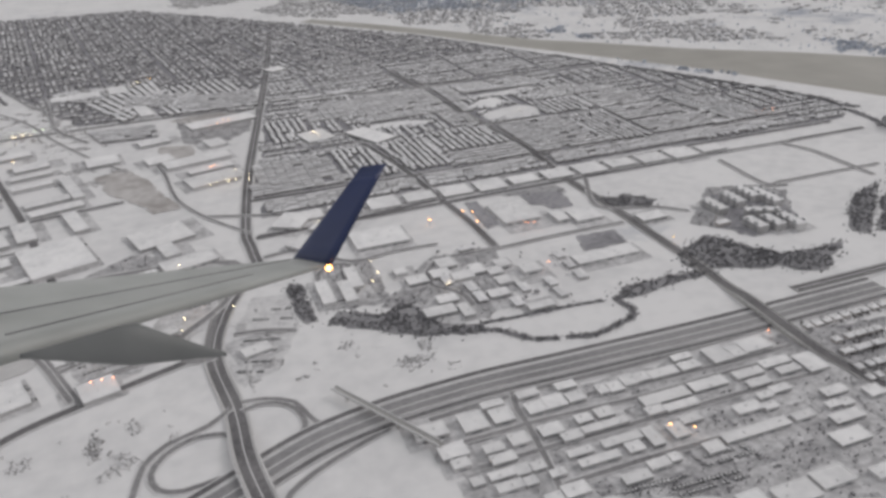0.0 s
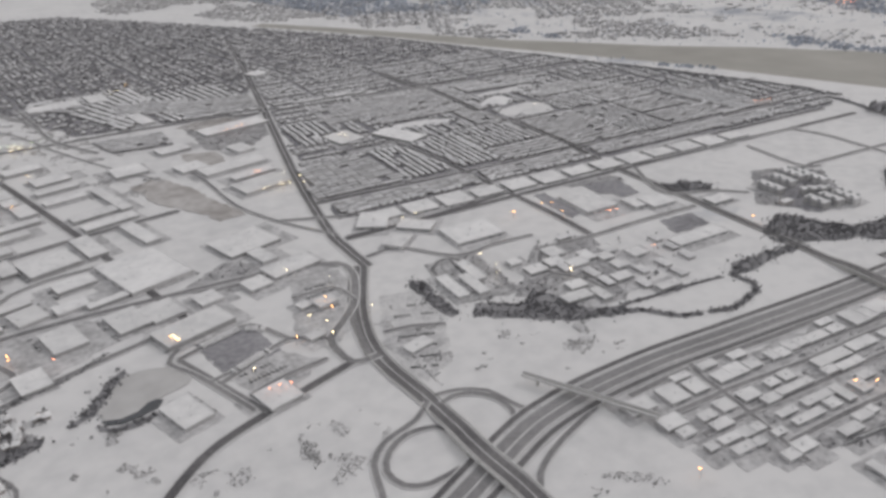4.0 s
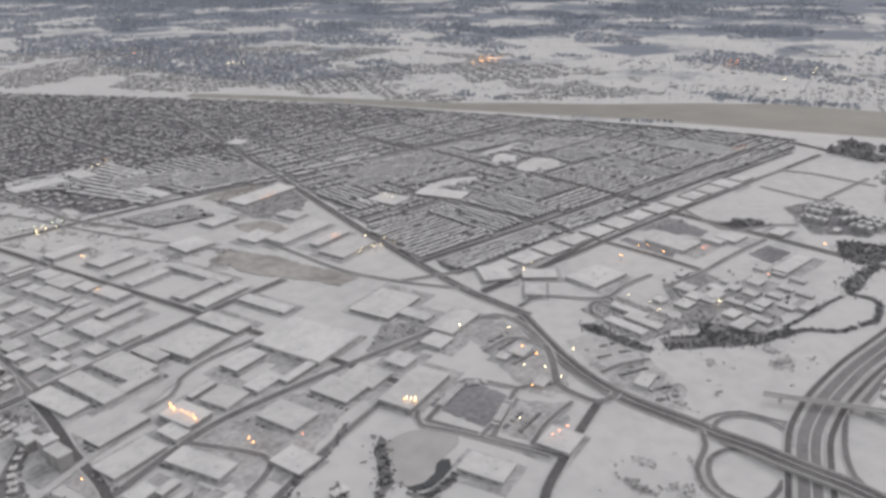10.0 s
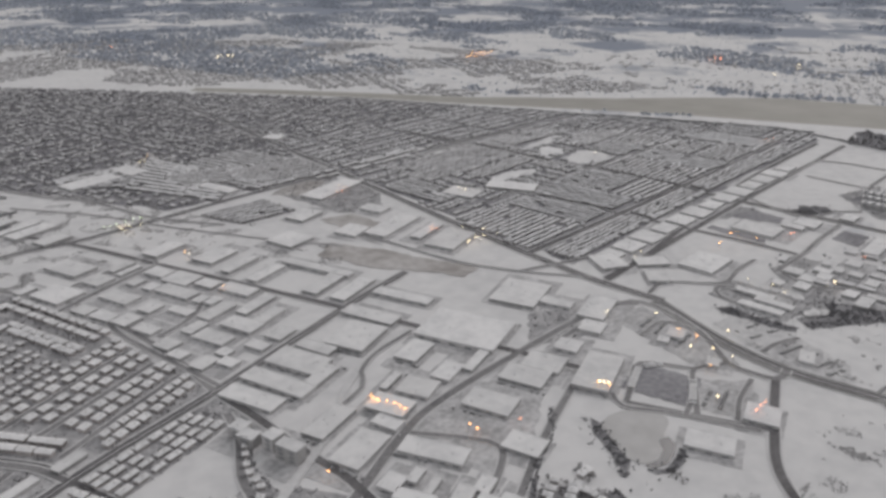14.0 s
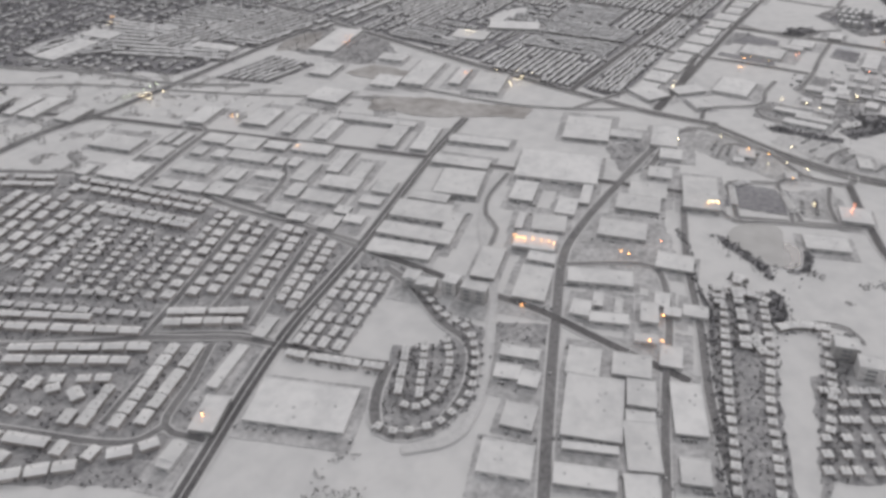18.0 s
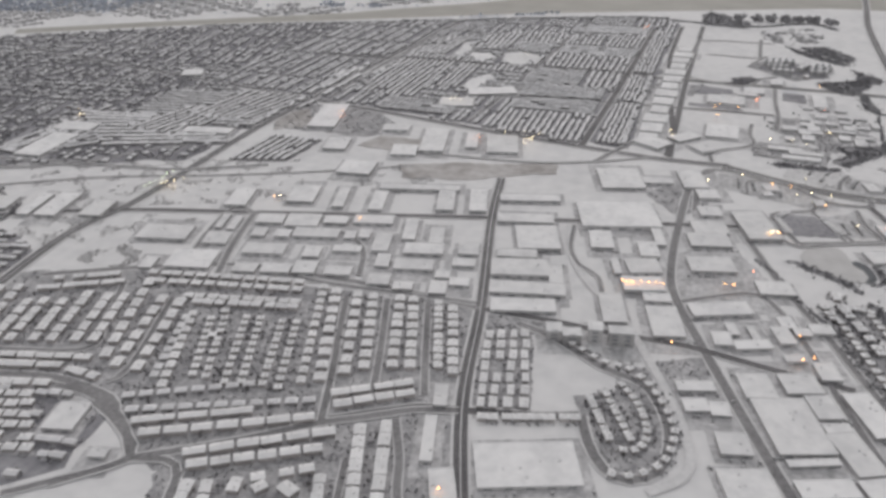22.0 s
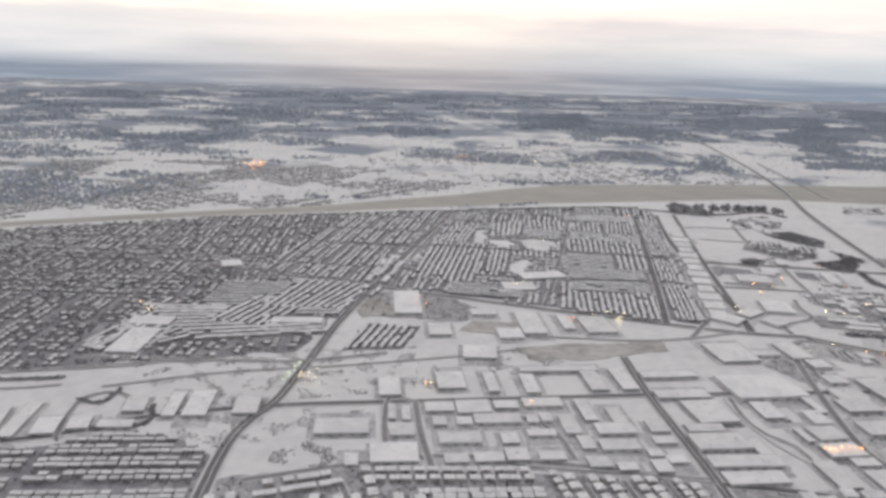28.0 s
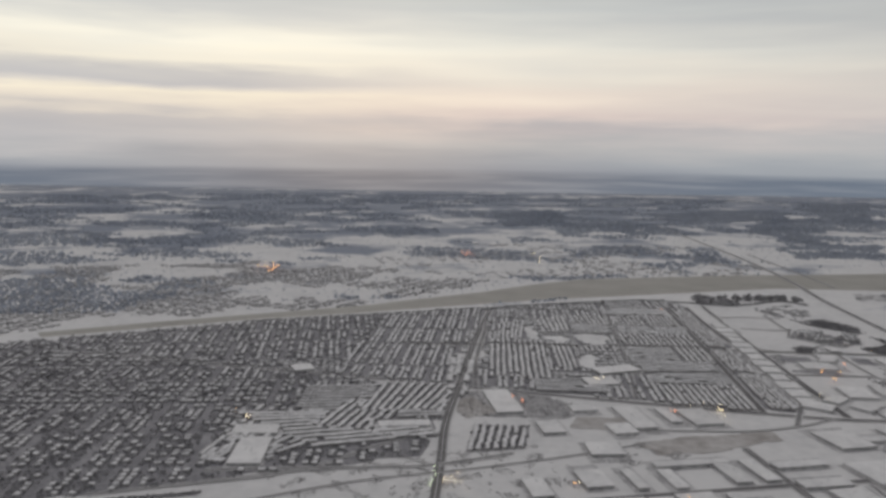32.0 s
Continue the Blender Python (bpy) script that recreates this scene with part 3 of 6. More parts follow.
def claim(x, y, w, d, rot, check):
    """Marks the metre squares under a house; False when check is set and another house stands there."""
    c, s = math.cos(radians(rot)), math.sin(radians(rot))
    cells = set()
    for i in range(int(w) + 1):
        for j in range(int(d) + 1):
            u, v = (i / max(1, int(w)) - 0.5) * w * 0.9, (j / max(1, int(d)) - 0.5) * d * 0.9
            cells.add((int((x + u * c - v * s) // 1), int((y + u * s + v * c) // 1)))
    if check and len(cells & homes) > len(cells) * 0.12:
        return False
    homes.update(cells)
    return True


def limb_mesh():
    """A tapered trunk with five limbs that fork out of it."""
    v, f = [], []
    r = random.Random(21)

    def limb(a, b, r0, r1):
        k = len(v)
        for p, q in ((a, r0), (b, r1)):
            v.extend((p[0] + q * math.cos(t), p[1] + q * math.sin(t), p[2]) for t in (0, 1.26, 2.51, 3.77, 5.03))
        f.extend((k + i, k + (i + 1) % 5, k + 5 + (i + 1) % 5, k + 5 + i) for i in range(5))

    limb((0, 0, -0.1), (0.03, 0, 1.3), 0.14, 0.10)
    limb((0.03, 0, 1.3), (0.0, 0.05, 3.0), 0.10, 0.03)
    for i in range(6):
        a, z = i * 1.1 + r.uniform(-.3, .3), r.uniform(1.0, 1.9)
        limb((0.02, 0, z), (0.9 * math.cos(a), 0.9 * math.sin(a), z + r.uniform(0.7, 1.2)), 0.06, 0.02)
    return mesh_from("trunk", v, f, M_BARK)


def crown_mesh(seed):
    """The fine twigs of a bare tree: many small jagged sprays round the limbs, with gaps between them."""
    r, v, f = random.Random(seed), [], []
    for _ in range(46):
        a, z = r.uniform(0, math.tau), r.uniform(1.2, 3.5)
        rad = r.uniform(0.2, 1.25) * math.sqrt(max(0.05, 1 - ((z - 2.2) / 1.6) ** 2))
        p = Vector((rad * math.cos(a), rad * math.sin(a), z))
        for _ in range(2):
            d1 = Vector((r.uniform(-1, 1), r.uniform(-1, 1), r.uniform(-0.2, 1))) * 0.42
            d2 = Vector((r.uniform(-1, 1), r.uniform(-1, 1), r.uniform(-0.2, 1))) * 0.34
            k = len(v)
            v.extend([p, p + d1, p + d1 * 0.5 + d2 * 0.9, p + d2 * 0.6])
            f.append((k, k + 1, k + 2, k + 3))
    return mesh_from("crown", v, f, M_TWIG)


TRUNK, CROWNS = limb_mesh(), [crown_mesh(k) for k in (5, 6, 7)]
tree_count = [0]


def tree(x, y, size):
    """A bare winter tree by a house."""
    if tree_count[0] > 330 or not is_free(x, y):
        return
    tree_count[0] += 1
    ob = tagged(new("bare_tree", TRUNK), "bare winter tree with fine grey twigs beside a house", "tree", "trees in the gardens")
    ob.matrix_world = pose(x, y, 0.1, 0, 0, rng.uniform(0, 360)) @ Matrix.Scale(size, 4)
    part("crown", CROWNS[tree_count[0] % 3], ob, "crown of bare grey twigs")


def block(quad, rows, cols, kind):
    """Rows of houses over a four-sided stretch of ground, with trodden yards and bare bushes between them."""
    p0, p1, p2, p3 = (Vector(p) for p in quad)
    near = (p0.x + p1.x + p2.x + p3.x) / 4 < -200
    sheet("pavement", quad, 0.14 + 0.002 * (levels("yard") % 24), M_GARDEN if near else M_STREET, "trodden snow and driveways between houses", "pavement", 1.0)
    deep = ((p3 - p0).length + (p2 - p1).length) / 2 / rows
    for i in range(rows):
        v = (i + 0.5) / rows
        a, b = p0.lerp(p3, v), p1.lerp(p2, v)
        t = b - a
        rot = math.degrees(math.atan2(t.y, t.x))
        side = Vector((-t.y, t.x)).normalized()
        for j in range(cols):
            if rng.random() < 0.03:
                continue
            c = a.lerp(b, (j + 0.5) / cols)
            w = t.length / cols * (rng.choice((0.66, 0.72, 0.78)) if near else rng.choice((0.80, 0.88, 0.94)))
            d = min(deep * (0.48 if near else 0.42), 9.0) * rng.uniform(0.85, 1.1)
            c = c + side * rng.uniform(-0.6, 0.6)
            turn = rot + rng.uniform(-1.5, 1.5)
            for move in (0.0, 2.5, -2.5, 4.0, -4.0):
                q = c + side * move
                if is_free(q.x, q.y):
                    break
            else:
                continue
            c = q
            if not claim(c.x, c.y, w, d, turn, True):
                continue
            if near and counts[kind] < 290:
                counts[kind] += 1
                house_thing(kind, c.x, c.y, w, d, turn)
            else:
                house_stuff(kind, c.x, c.y, w, d, turn)
            for _ in range(2):
                q = c + side * deep * rng.choice((-0.5, 0.5)) + t.normalized() * rng.uniform(-0.5, 0.5) * w
                bush(far_trees, q.x, q.y, rng.uniform(0.8, 2.0), rng)
    take_poly(quad)


def row(count, w, d, kind, points):
    """Houses set along a line, w long and d deep, with bare bushes in front and behind."""
    line = smooth_line(points, 1.5)
    take_line(line, d * 0.5 + 1)
    length = [0.0]
    for a, b in zip(line, line[1:]):
        length.append(length[-1] + (b - a).length)
    fit = min(w, length[-1] / count * 0.82)
    for k in range(count):
        s = (k + 0.5) / count * length[-1]
        i = min(max(j for j in range(len(length)) if length[j] <= s), len(line) - 2)
        p, t = line[i], line[i + 1] - line[i]
        rot = math.degrees(math.atan2(t.y, t.x))
        if not claim(p.x, p.y, fit, d, rot, True):
            continue
        if counts[kind] < 295:
            counts[kind] += 1
            house_thing(kind, p.x, p.y, fit * rng.uniform(0.92, 1.05), d * rng.uniform(0.92, 1.08), rot + rng.uniform(-2, 2))
        else:
            house_stuff(kind, p.x, p.y, fit, d, rot + rng.uniform(-2, 2))
        n = Vector((-t.y, t.x)).normalized()
        for s in (-1, 1):
            for _ in range(4 if kind == "small" else 2):
                q = p + n * s * rng.uniform(d * 0.5 + 0.6, d * 0.5 + 2.6) + t.normalized() * rng.uniform(-0.5, 0.5) * w
                if rng.random() < 0.3:
                    tree(q.x, q.y, rng.uniform(0.55, 0.95))
                else:
                    bush(far_trees, q.x, q.y, rng.uniform(0.6, 1.7), rng)


def inside(p, poly):
    x, y = p
    hit = False
    for (x1, y1), (x2, y2) in zip(poly, poly[1:] + poly[:1]):
        if (y1 > y) != (y2 > y) and x < (x2 - x1) * (y - y1) / (y2 - y1) + x1:
            hit = not hit
    return hit


def fill(poly, spacing):
    xs, ys = [p[0] for p in poly], [p[1] for p in poly]
    n = int((max(xs) - min(xs)) * (max(ys) - min(ys)) / spacing ** 2)
    for _ in range(n):
        p = (rng.uniform(min(xs), max(xs)), rng.uniform(min(ys), max(ys)))
        if inside(p, poly):
            yield p


def car_line(count, points):
    """Cars side by side along a line, with a few spaces left empty."""
    (x1, y1), (x2, y2) = points
    rot = math.degrees(math.atan2(y2 - y1, x2 - x1)) + 90
    for k in range(count):
        if rng.random() < 0.8:
            t = (k + 0.5) / count
            car(x1 + (x2 - x1) * t, y1 + (y2 - y1) * t, 0.3, rot + rng.uniform(-4, 4))


def wood(poly):
    extent = abs(sum(a[0] * b[1] - b[0] * a[1] for a, b in zip(poly, poly[1:] + poly[:1]))) / 2
    if extent > 1500:
        # a large wood is broken by clearings
        for x, y in fill(poly, 1.8):
            if noise.noise(Vector((x * 0.055, y * 0.055, 6.0))) + 0.5 * noise.noise(Vector((x * 0.16, y * 0.16, 2.0))) > -0.02:
                bush(far_trees, x, y, rng.uniform(0.6, 1.8), rng)
        return
    sheet("ground", poly, 0.255 + 0.0018 * levels("brush"), M_BRUSH, "grey brushwood and litter under bare trees", "undergrowth", 1.6)
    for x, y in fill(poly, 1.9):
        bush(far_trees, x, y, rng.uniform(0.6, 1.8), rng)


def thicket(poly):
    """Dense dark bare wood along a creek: trees of many heights over brown litter, thinning at its rim."""
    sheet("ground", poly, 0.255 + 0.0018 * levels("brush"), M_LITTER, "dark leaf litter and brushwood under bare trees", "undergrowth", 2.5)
    take_poly(poly)
    for x, y in fill(poly, 1.45):
        if noise.noise(Vector((x * 0.09, y * 0.09, 3.0))) + 0.5 * noise.noise(Vector((x * 0.3, y * 0.3, 1.0))) > -0.25:
            bush(thickets, x, y, rng.uniform(0.6, 1.7), rng)
    for (x1, y1), (x2, y2) in zip(poly, poly[1:] + poly[:1]):
        for k in range(int(math.hypot(x2 - x1, y2 - y1) / 1.6)):
            t = rng.random()
            bush(thickets, x1 + (x2 - x1) * t + rng.gauss(0, 2.6), y1 + (y2 - y1) * t + rng.gauss(0, 2.6), rng.uniform(0.4, 1.5), rng)


def creek(width, points):
    """A line of dark brush and small trees along a frozen creek."""
    line = smooth_line(points, 1.2)
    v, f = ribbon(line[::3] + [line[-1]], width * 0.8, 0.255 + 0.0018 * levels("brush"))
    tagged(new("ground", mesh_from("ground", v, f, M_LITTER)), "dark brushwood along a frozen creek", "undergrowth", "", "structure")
    for p in line:
        for _ in range(int(1 + width * 0.8)):
            bush(thickets, p.x + rng.gauss(0, 0.33) * width, p.y + rng.gauss(0, 0.33) * width, rng.uniform(0.4, 1.4), rng)


def hedge(width, points):
    line = smooth_line(points, 1.2)
    v, f = ribbon([p + Vector((rng.uniform(-.3, .3), rng.uniform(-.3, .3))) for p in line[::3]] + [line[-1]], width * 0.9, 0.255 + 0.0018 * levels("brush"))
    tagged(new("ground", mesh_from("ground", v, f, M_BRUSH)), "strip of grey brushwood under a line of trees", "undergrowth", "", "structure")
    for p in line:
        for _ in range(4):
            bush(far_trees, p.x + rng.uniform(-0.6, 0.6) * width, p.y + rng.uniform(-0.6, 0.6) * width, rng.uniform(0.9, 2.4), rng)


def scrub(poly):
    for x, y in fill(poly, 1.15):
        if noise.noise(Vector((x * 0.075, y * 0.075, 2.0))) + 0.35 * noise.noise(Vector((x * 0.3, y * 0.3, 9.0))) > 0.14:
            bush(scrub_stuff, x, y, rng.uniform(0.3, 1.0), rng)


gardens = []


def slush(poly):
    gardens.append(poly)
    sheet("pavement", poly, 0.085 + 0.004 * levels("slush"), M_GARDEN, "grey slush and driven snow round the buildings", "pavement", 2.0)


def yard(poly):
    sheet("pavement", poly, 0.085 + 0.004 * levels("slush"), M_YARD, "ploughed car park with patches of grey slush", "car park", 1.5)


def lane_yard(poly):
    sheet("pavement", poly, 0.085 + 0.004 * levels("slush"), M_TRODDEN, "snowy car park with trodden aisles", "car park", 1.0)


def thin_bush(stuff, x, y, size, r):
    """The same from far off: two ragged fans."""
    verts, faces = [], []
    for k in range(2):
        a = r.uniform(0, math.pi)
        cx, cy = math.cos(a) * size, math.sin(a) * size
        b = len(verts)
        verts += [(x, y, 0), (x - cx * 0.6, y - cy * 0.6, size * r.uniform(0.3, 0.6)), (x - cx * 0.2, y - cy * 0.2, size * r.uniform(0.8, 1.1)),
                  (x + cx * 0.3, y + cy * 0.3, size * r.uniform(0.6, 1.0)), (x + cx * 0.7, y + cy * 0.7, size * r.uniform(0.2, 0.5))]
        faces += [(b, b + 1, b + 2), (b, b + 2, b + 3), (b, b + 3, b + 4)]
    stuff.add(verts, faces, [0] * len(faces))


far_woods = Stuff()


def hazed_plain_woods():
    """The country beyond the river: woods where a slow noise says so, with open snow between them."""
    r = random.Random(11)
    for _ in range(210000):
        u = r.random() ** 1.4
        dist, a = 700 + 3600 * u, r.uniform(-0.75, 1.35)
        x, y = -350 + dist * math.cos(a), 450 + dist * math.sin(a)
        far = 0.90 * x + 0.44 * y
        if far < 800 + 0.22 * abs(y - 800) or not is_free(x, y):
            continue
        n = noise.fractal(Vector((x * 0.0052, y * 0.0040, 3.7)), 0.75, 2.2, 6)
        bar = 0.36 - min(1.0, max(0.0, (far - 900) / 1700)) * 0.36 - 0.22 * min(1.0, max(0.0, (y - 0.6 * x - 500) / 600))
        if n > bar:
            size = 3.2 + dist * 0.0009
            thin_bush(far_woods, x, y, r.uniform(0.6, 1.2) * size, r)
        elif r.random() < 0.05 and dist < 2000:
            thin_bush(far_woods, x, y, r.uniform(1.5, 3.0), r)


def far_wood(poly):
    """A closed wood on the far plain with a ragged rim and a few clearings."""
    r = random.Random(int(abs(poly[0][0] * 7 + poly[0][1])))
    xs, ys = [p[0] for p in poly], [p[1] for p in poly]
    for _ in range(int((max(xs) - min(xs)) * (max(ys) - min(ys)) / 26)):
        x, y = r.uniform(min(xs) - 30, max(xs) + 30), r.uniform(min(ys) - 30, max(ys) + 30)
        shift = Vector((noise.noise(Vector((x * 0.02, y * 0.02, 1.0))), noise.noise(Vector((x * 0.02, y * 0.02, 8.0))))) * 38
        if inside((x + shift.x, y + shift.y), poly) and noise.noise(Vector((x * 0.013, y * 0.018, 5.0))) > -0.32 and is_free(x, y):
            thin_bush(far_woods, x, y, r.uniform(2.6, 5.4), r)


def suburb(poly, angle, pitch, gap, trees, floor=True, share=0.92, cell=(88.0, 58.0), loose=3.0):
    """Streets of houses inside an outline, block by block: each block holds rows that run one way or the other, leaving free what is built on already."""
    if floor:
        sheet("pavement", poly, 0.02 + 0.006 * levels("suburb"), M_STREET, "slushy streets and trodden yards of a suburb", "pavement", 4.0)
    c, s = math.cos(radians(angle)), math.sin(radians(angle))
    us = [x * c + y * s for x, y in poly]
    vs = [-x * s + y * c for x, y in poly]
    r = random.Random(int(poly[0][0] * 3 + poly[0][1]))
    street = 5.0
    u0 = min(us)
    while u0 < max(us):
        wide = cell[0] * r.uniform(0.75, 1.25)
        v0 = min(vs)
        while v0 < max(vs):
            deep = cell[1] * r.uniform(0.8, 1.3)
            turned = r.random() < 0.4
            length, across = (deep, wide) if turned else (wide, deep)
            rows, cols = max(1, int((across - street) / pitch)), max(1, int((length - street) / gap))
            for i in range(rows):
                # pairs of rows stand back to back
                b = (i + 0.5 + (0.12 if i % 2 == 0 else -0.12)) / rows * (across - street) - (across - street) / 2
                for j in range(cols):
                    a = (j + 0.5) / cols * (length - street) - (length - street) / 2
                    du, dv = (b, a) if turned else (a, b)
                    u, v = u0 + wide / 2 + du, v0 + deep / 2 + dv
                    x, y = u * c - v * s, u * s + v * c
                    bend = (x, y)
                    if loose >= 20:
                        # the outer suburbs thin out in patches
                        bend = (x + 90 * noise.noise(Vector((x * 0.009, y * 0.009, 1.0))), y + 90 * noise.noise(Vector((x * 0.009, y * 0.009, 7.0))))
                        if noise.noise(Vector((x * 0.006, y * 0.006, 4.0))) + 0.5 * noise.noise(Vector((x * 0.02, y * 0.02, 5.0))) < -0.08:
                            continue
                    if not inside(bend, poly) or not is_free(x, y):
                        continue
                    if r.random() < share:
                        house_stuff("small" if trees > 1.5 else "row", x + r.uniform(-0.5, 0.5), y + r.uniform(-0.5, 0.5), gap * (r.uniform(0.45, 0.80) if trees > 2.5 else r.uniform(0.62, 0.92)), min(pitch * 0.42, 5.0) * r.uniform(0.85, 1.1),
                                    angle + (90 if turned else 0) + r.uniform(-loose, loose))
                    want = trees
                    while r.random() < want:
                        want -= 1
                        px, py = x + r.uniform(-0.6, 0.6) * pitch, y + r.uniform(-0.6, 0.6) * pitch
                        thin_bush(far_trees, px, py, r.uniform(1.3, 3.0), r)
            v0 += deep
        u0 += wide


def water(poly):
    take_poly(poly)
    sheet("water", poly, 0.08, M_WATER, "wide river under dull grey ice", "river")


def pond(poly):
    pts = smooth_line(poly + poly[:1], 3.0)[:-1]
    sheet("water", [(p.x, p.y) for p in pts], 0.325, M_POND, "pond under pale grey ice", "pond")


def dirt(poly):
    sheet("ground", poly, 0.31 + 0.004 * levels("dirt"), M_DIRT, "brown churned earth showing through the snow", "earth", 2.0)


def poplars(points):
    for x, y in points:
        for _ in range(16):
            bush(far_trees, x + rng.uniform(-7, 7), y + rng.uniform(-7, 7), rng.uniform(3, 6.5) * rng.choice((1, 1, 1.7)), rng)


def open_water(poly):
    sheet("water", poly, 0.335, M_DEEP, "dark open water at the end of the pond", "pond")


def field(poly):
    take_poly(poly)
    sheet("ground", poly, 0.215 + 0.004 * levels("field"), M_ROOF, "clean snow on a park or school field", "field", 1.5)


def lot(poly):
    sheet("pavement", poly, 0.315 + 0.004 * levels("lot"), M_STREET, "cleared dark asphalt car park", "car park", 1.2)

# ---- roads ----
road("boulevard", 7, [(162.4, 1257.4), (116.2, 987.5), (75.4, 768.7), (48.5, 624.3), (32.4, 515.2), (31.5, 483.1), (32.7, 450.5)])
road("boulevard_south", 7.6, [(29.2, 453.7), (5.7, 400), (-3.4, 356.9), (1.3, 308.1), (1.9, 269.8), (6.6, 233.8), (9.4, 208.3), (17, 138.7)], over=(2.5, 264))
road("boulevard_south_west", 4, [(22.2, 451.4), (2.1, 403.1), (-7.4, 359)])
road("street_long", 5.4, [(250.8, 905.8), (260.7, 809.4), (264.1, 730.8), (274.5, 581.7), (270.7, 503.6), (272.3, 433.1), (272.3, 373.3), (272.5, 342.4), (268.5, 286.3), (267.4, 252.6), (274, 209)], over=(268.5, 276))
road("street_second", 5, [(146.2, 699.5), (163.7, 594.8), (170.1, 515.5), (174.7, 459.5), (175.1, 412.5)])
road("collector", 5, [(38.7, 497), (97.5, 497.3), (207.3, 509.5), (344.8, 521.6), (460.6, 523), (540.7, 522.1)])
road("street_edge", 5.4, [(40.5, 564.6), (223.3, 559.7), (513.8, 554.9)])
road("street_east_lots", 5, [(36.8, 495), (264.6, 498.1), (550.9, 496.1)])
road("street_north", 6.5, [(-392.6, 798.4), (-362.8, 808.5), (-327.8, 820), (-297, 830), (-239.7, 840.3), (-206.9, 840.2), (-175, 834.1), (-102.3, 835), (-18.8, 837.6), (83.7, 833.5), (279.3, 825.7), (469.8, 811.9)])
road("avenue_west", 5, [(-260.5, 965.2), (-243, 935.4), (-216.8, 904.3), (-183, 831.1), (-158.5, 746.6), (-136.2, 669), (-115.2, 594.1), (-91.1, 497.3), (-74.4, 430.2)])
road("avenue_main", 5.6, [(-47, 607.1), (-114.9, 594.9), (-224.2, 569.5), (-308.8, 552.6), (-390, 525.9), (-407.8, 519.5)])
road("avenue_east", 4.4, [(18.3, 461.2), (-7.4, 474.6), (-94.4, 478.3), (-153.2, 477.5), (-182.9, 472.2), (-229.1, 454.9), (-288.8, 431.3), (-335.3, 412)])
road("cross_street", 4.5, [(-226.6, 569.1), (-226.2, 531.4), (-227.9, 499.3), (-227, 470.2), (-228.7, 454.2), (-233.7, 427.4), (-237.7, 401.5), (-239.6, 389.3)])
road("curved_street", 4, [(-226.6, 569.1), (-222, 618.6), (-222.7, 670.1), (-224.8, 711.7), (-240.6, 755.9), (-272.7, 816.8)])
road("lane_townhouses", 4.5, [(-334.1, 603.9), (-314, 571), (-310.3, 553.7), (-302.4, 519.3), (-296.2, 502.7)])
road("east_lane", 3.2, [(-184.4, 469.2), (-168.8, 445.4), (-164, 430.5), (-178.6, 419.4), (-209.1, 407.8), (-237, 400.2), (-273.6, 388.9), (-313.1, 375.4)])
road("wood_lane", 3.5, [(-94.7, 435.9), (-148.2, 418.1), (-198.5, 397), (-246.1, 379), (-284.9, 360.5), (-303.8, 352.4)])
road("south_collector", 4.5, [(-16.2, 358.9), (-45.2, 348.7), (-66.7, 340.4), (-88.1, 331.5), (-103.2, 320.8), (-118.5, 303.9), (-118.8, 293.2)])
road("ring_road", 4, [(-59.3, 469.4), (9.1, 469.3), (21.7, 451.9), (10.3, 418.1), (-3.6, 399.7), (-17.7, 384.3), (-18.7, 370.3), (-16.2, 358.9), (-7.6, 357), (-2.1, 358)])
road("retail_lane", 3, [(-90.6, 406.5), (-77.8, 374.3), (-65.1, 341.2)])
road("retail_lane_two", 3, [(-77.8, 374.3), (-57.6, 385), (-35.9, 395.8), (-15.9, 383.3)])
road("retail_lane_three", 3, [(-90.6, 406.5), (-68.7, 415.1), (-50, 420.8), (-35.9, 395.8)])
road("ramp_north_outer", 2.4, [(5, 313.6), (15.6, 311.8), (27.3, 304.4), (31.4, 292.2), (35.4, 283.6), (41.7, 281.3)])
road("ramp_north_loop", 2.6, [(4.1, 306.3), (11.3, 308.6), (19.9, 306.6), (27.5, 298.4), (29.3, 286.6), (25, 278.1), (16.8, 272.9)])
road("ramp_south_loop", 2.6, [(-9, 265.3), (-23.7, 263.4), (-33.2, 267.9), (-35.7, 278.6), (-29.9, 288.6), (-19, 295), (-8.9, 294.6), (-3.4, 290.9), (0.5, 279.7)])
road("ramp_south_outer", 2.6, [(-0.3, 310.8), (-10.8, 301.9), (-28.8, 295.4), (-38.6, 284.6), (-42.6, 268.3), (-48.2, 251.5)])
road("ramp_east", 2.6, [(62.5, 268.6), (33.9, 257.3), (16.1, 246), (7.4, 231.8)])
road("service_road", 3, [(340.3, 272), (291.6, 271.4), (251.3, 269.6), (191.2, 267.7), (146.7, 268.7), (112.8, 268.9), (79.9, 266.9)])
road("crescent_street", 4, [(-296.2, 502.7), (-312.4, 497.1), (-326.1, 488.3), (-329.2, 478), (-320.4, 467.7), (-304.9, 465.1), (-285.5, 468.5), (-265.8, 479.7), (-257.9, 500.2), (-240.9, 526.9), (-234.2, 546.7)])
road("lots_street", 4, [(69.9, 669.2), (191.9, 660.7), (430.7, 648.9), (581.8, 640.4)])
road("lots_street_two", 4, [(7.3, 548.6), (108.3, 513.5), (256.7, 506.2), (475.8, 495.4)])
road("street_school", 4, [(92.6, 817.6), (202.5, 820.2), (380.8, 813.4)])
road("west_suburb_street", 4, [(-135.5, 995.7), (-123.4, 927.2), (-110.8, 846.3), (-79.3, 782.8)])
road("mid_lane", 3, [(-227.2, 684.8), (-228.7, 656.5), (-224, 598.9), (-222.2, 572.7)])
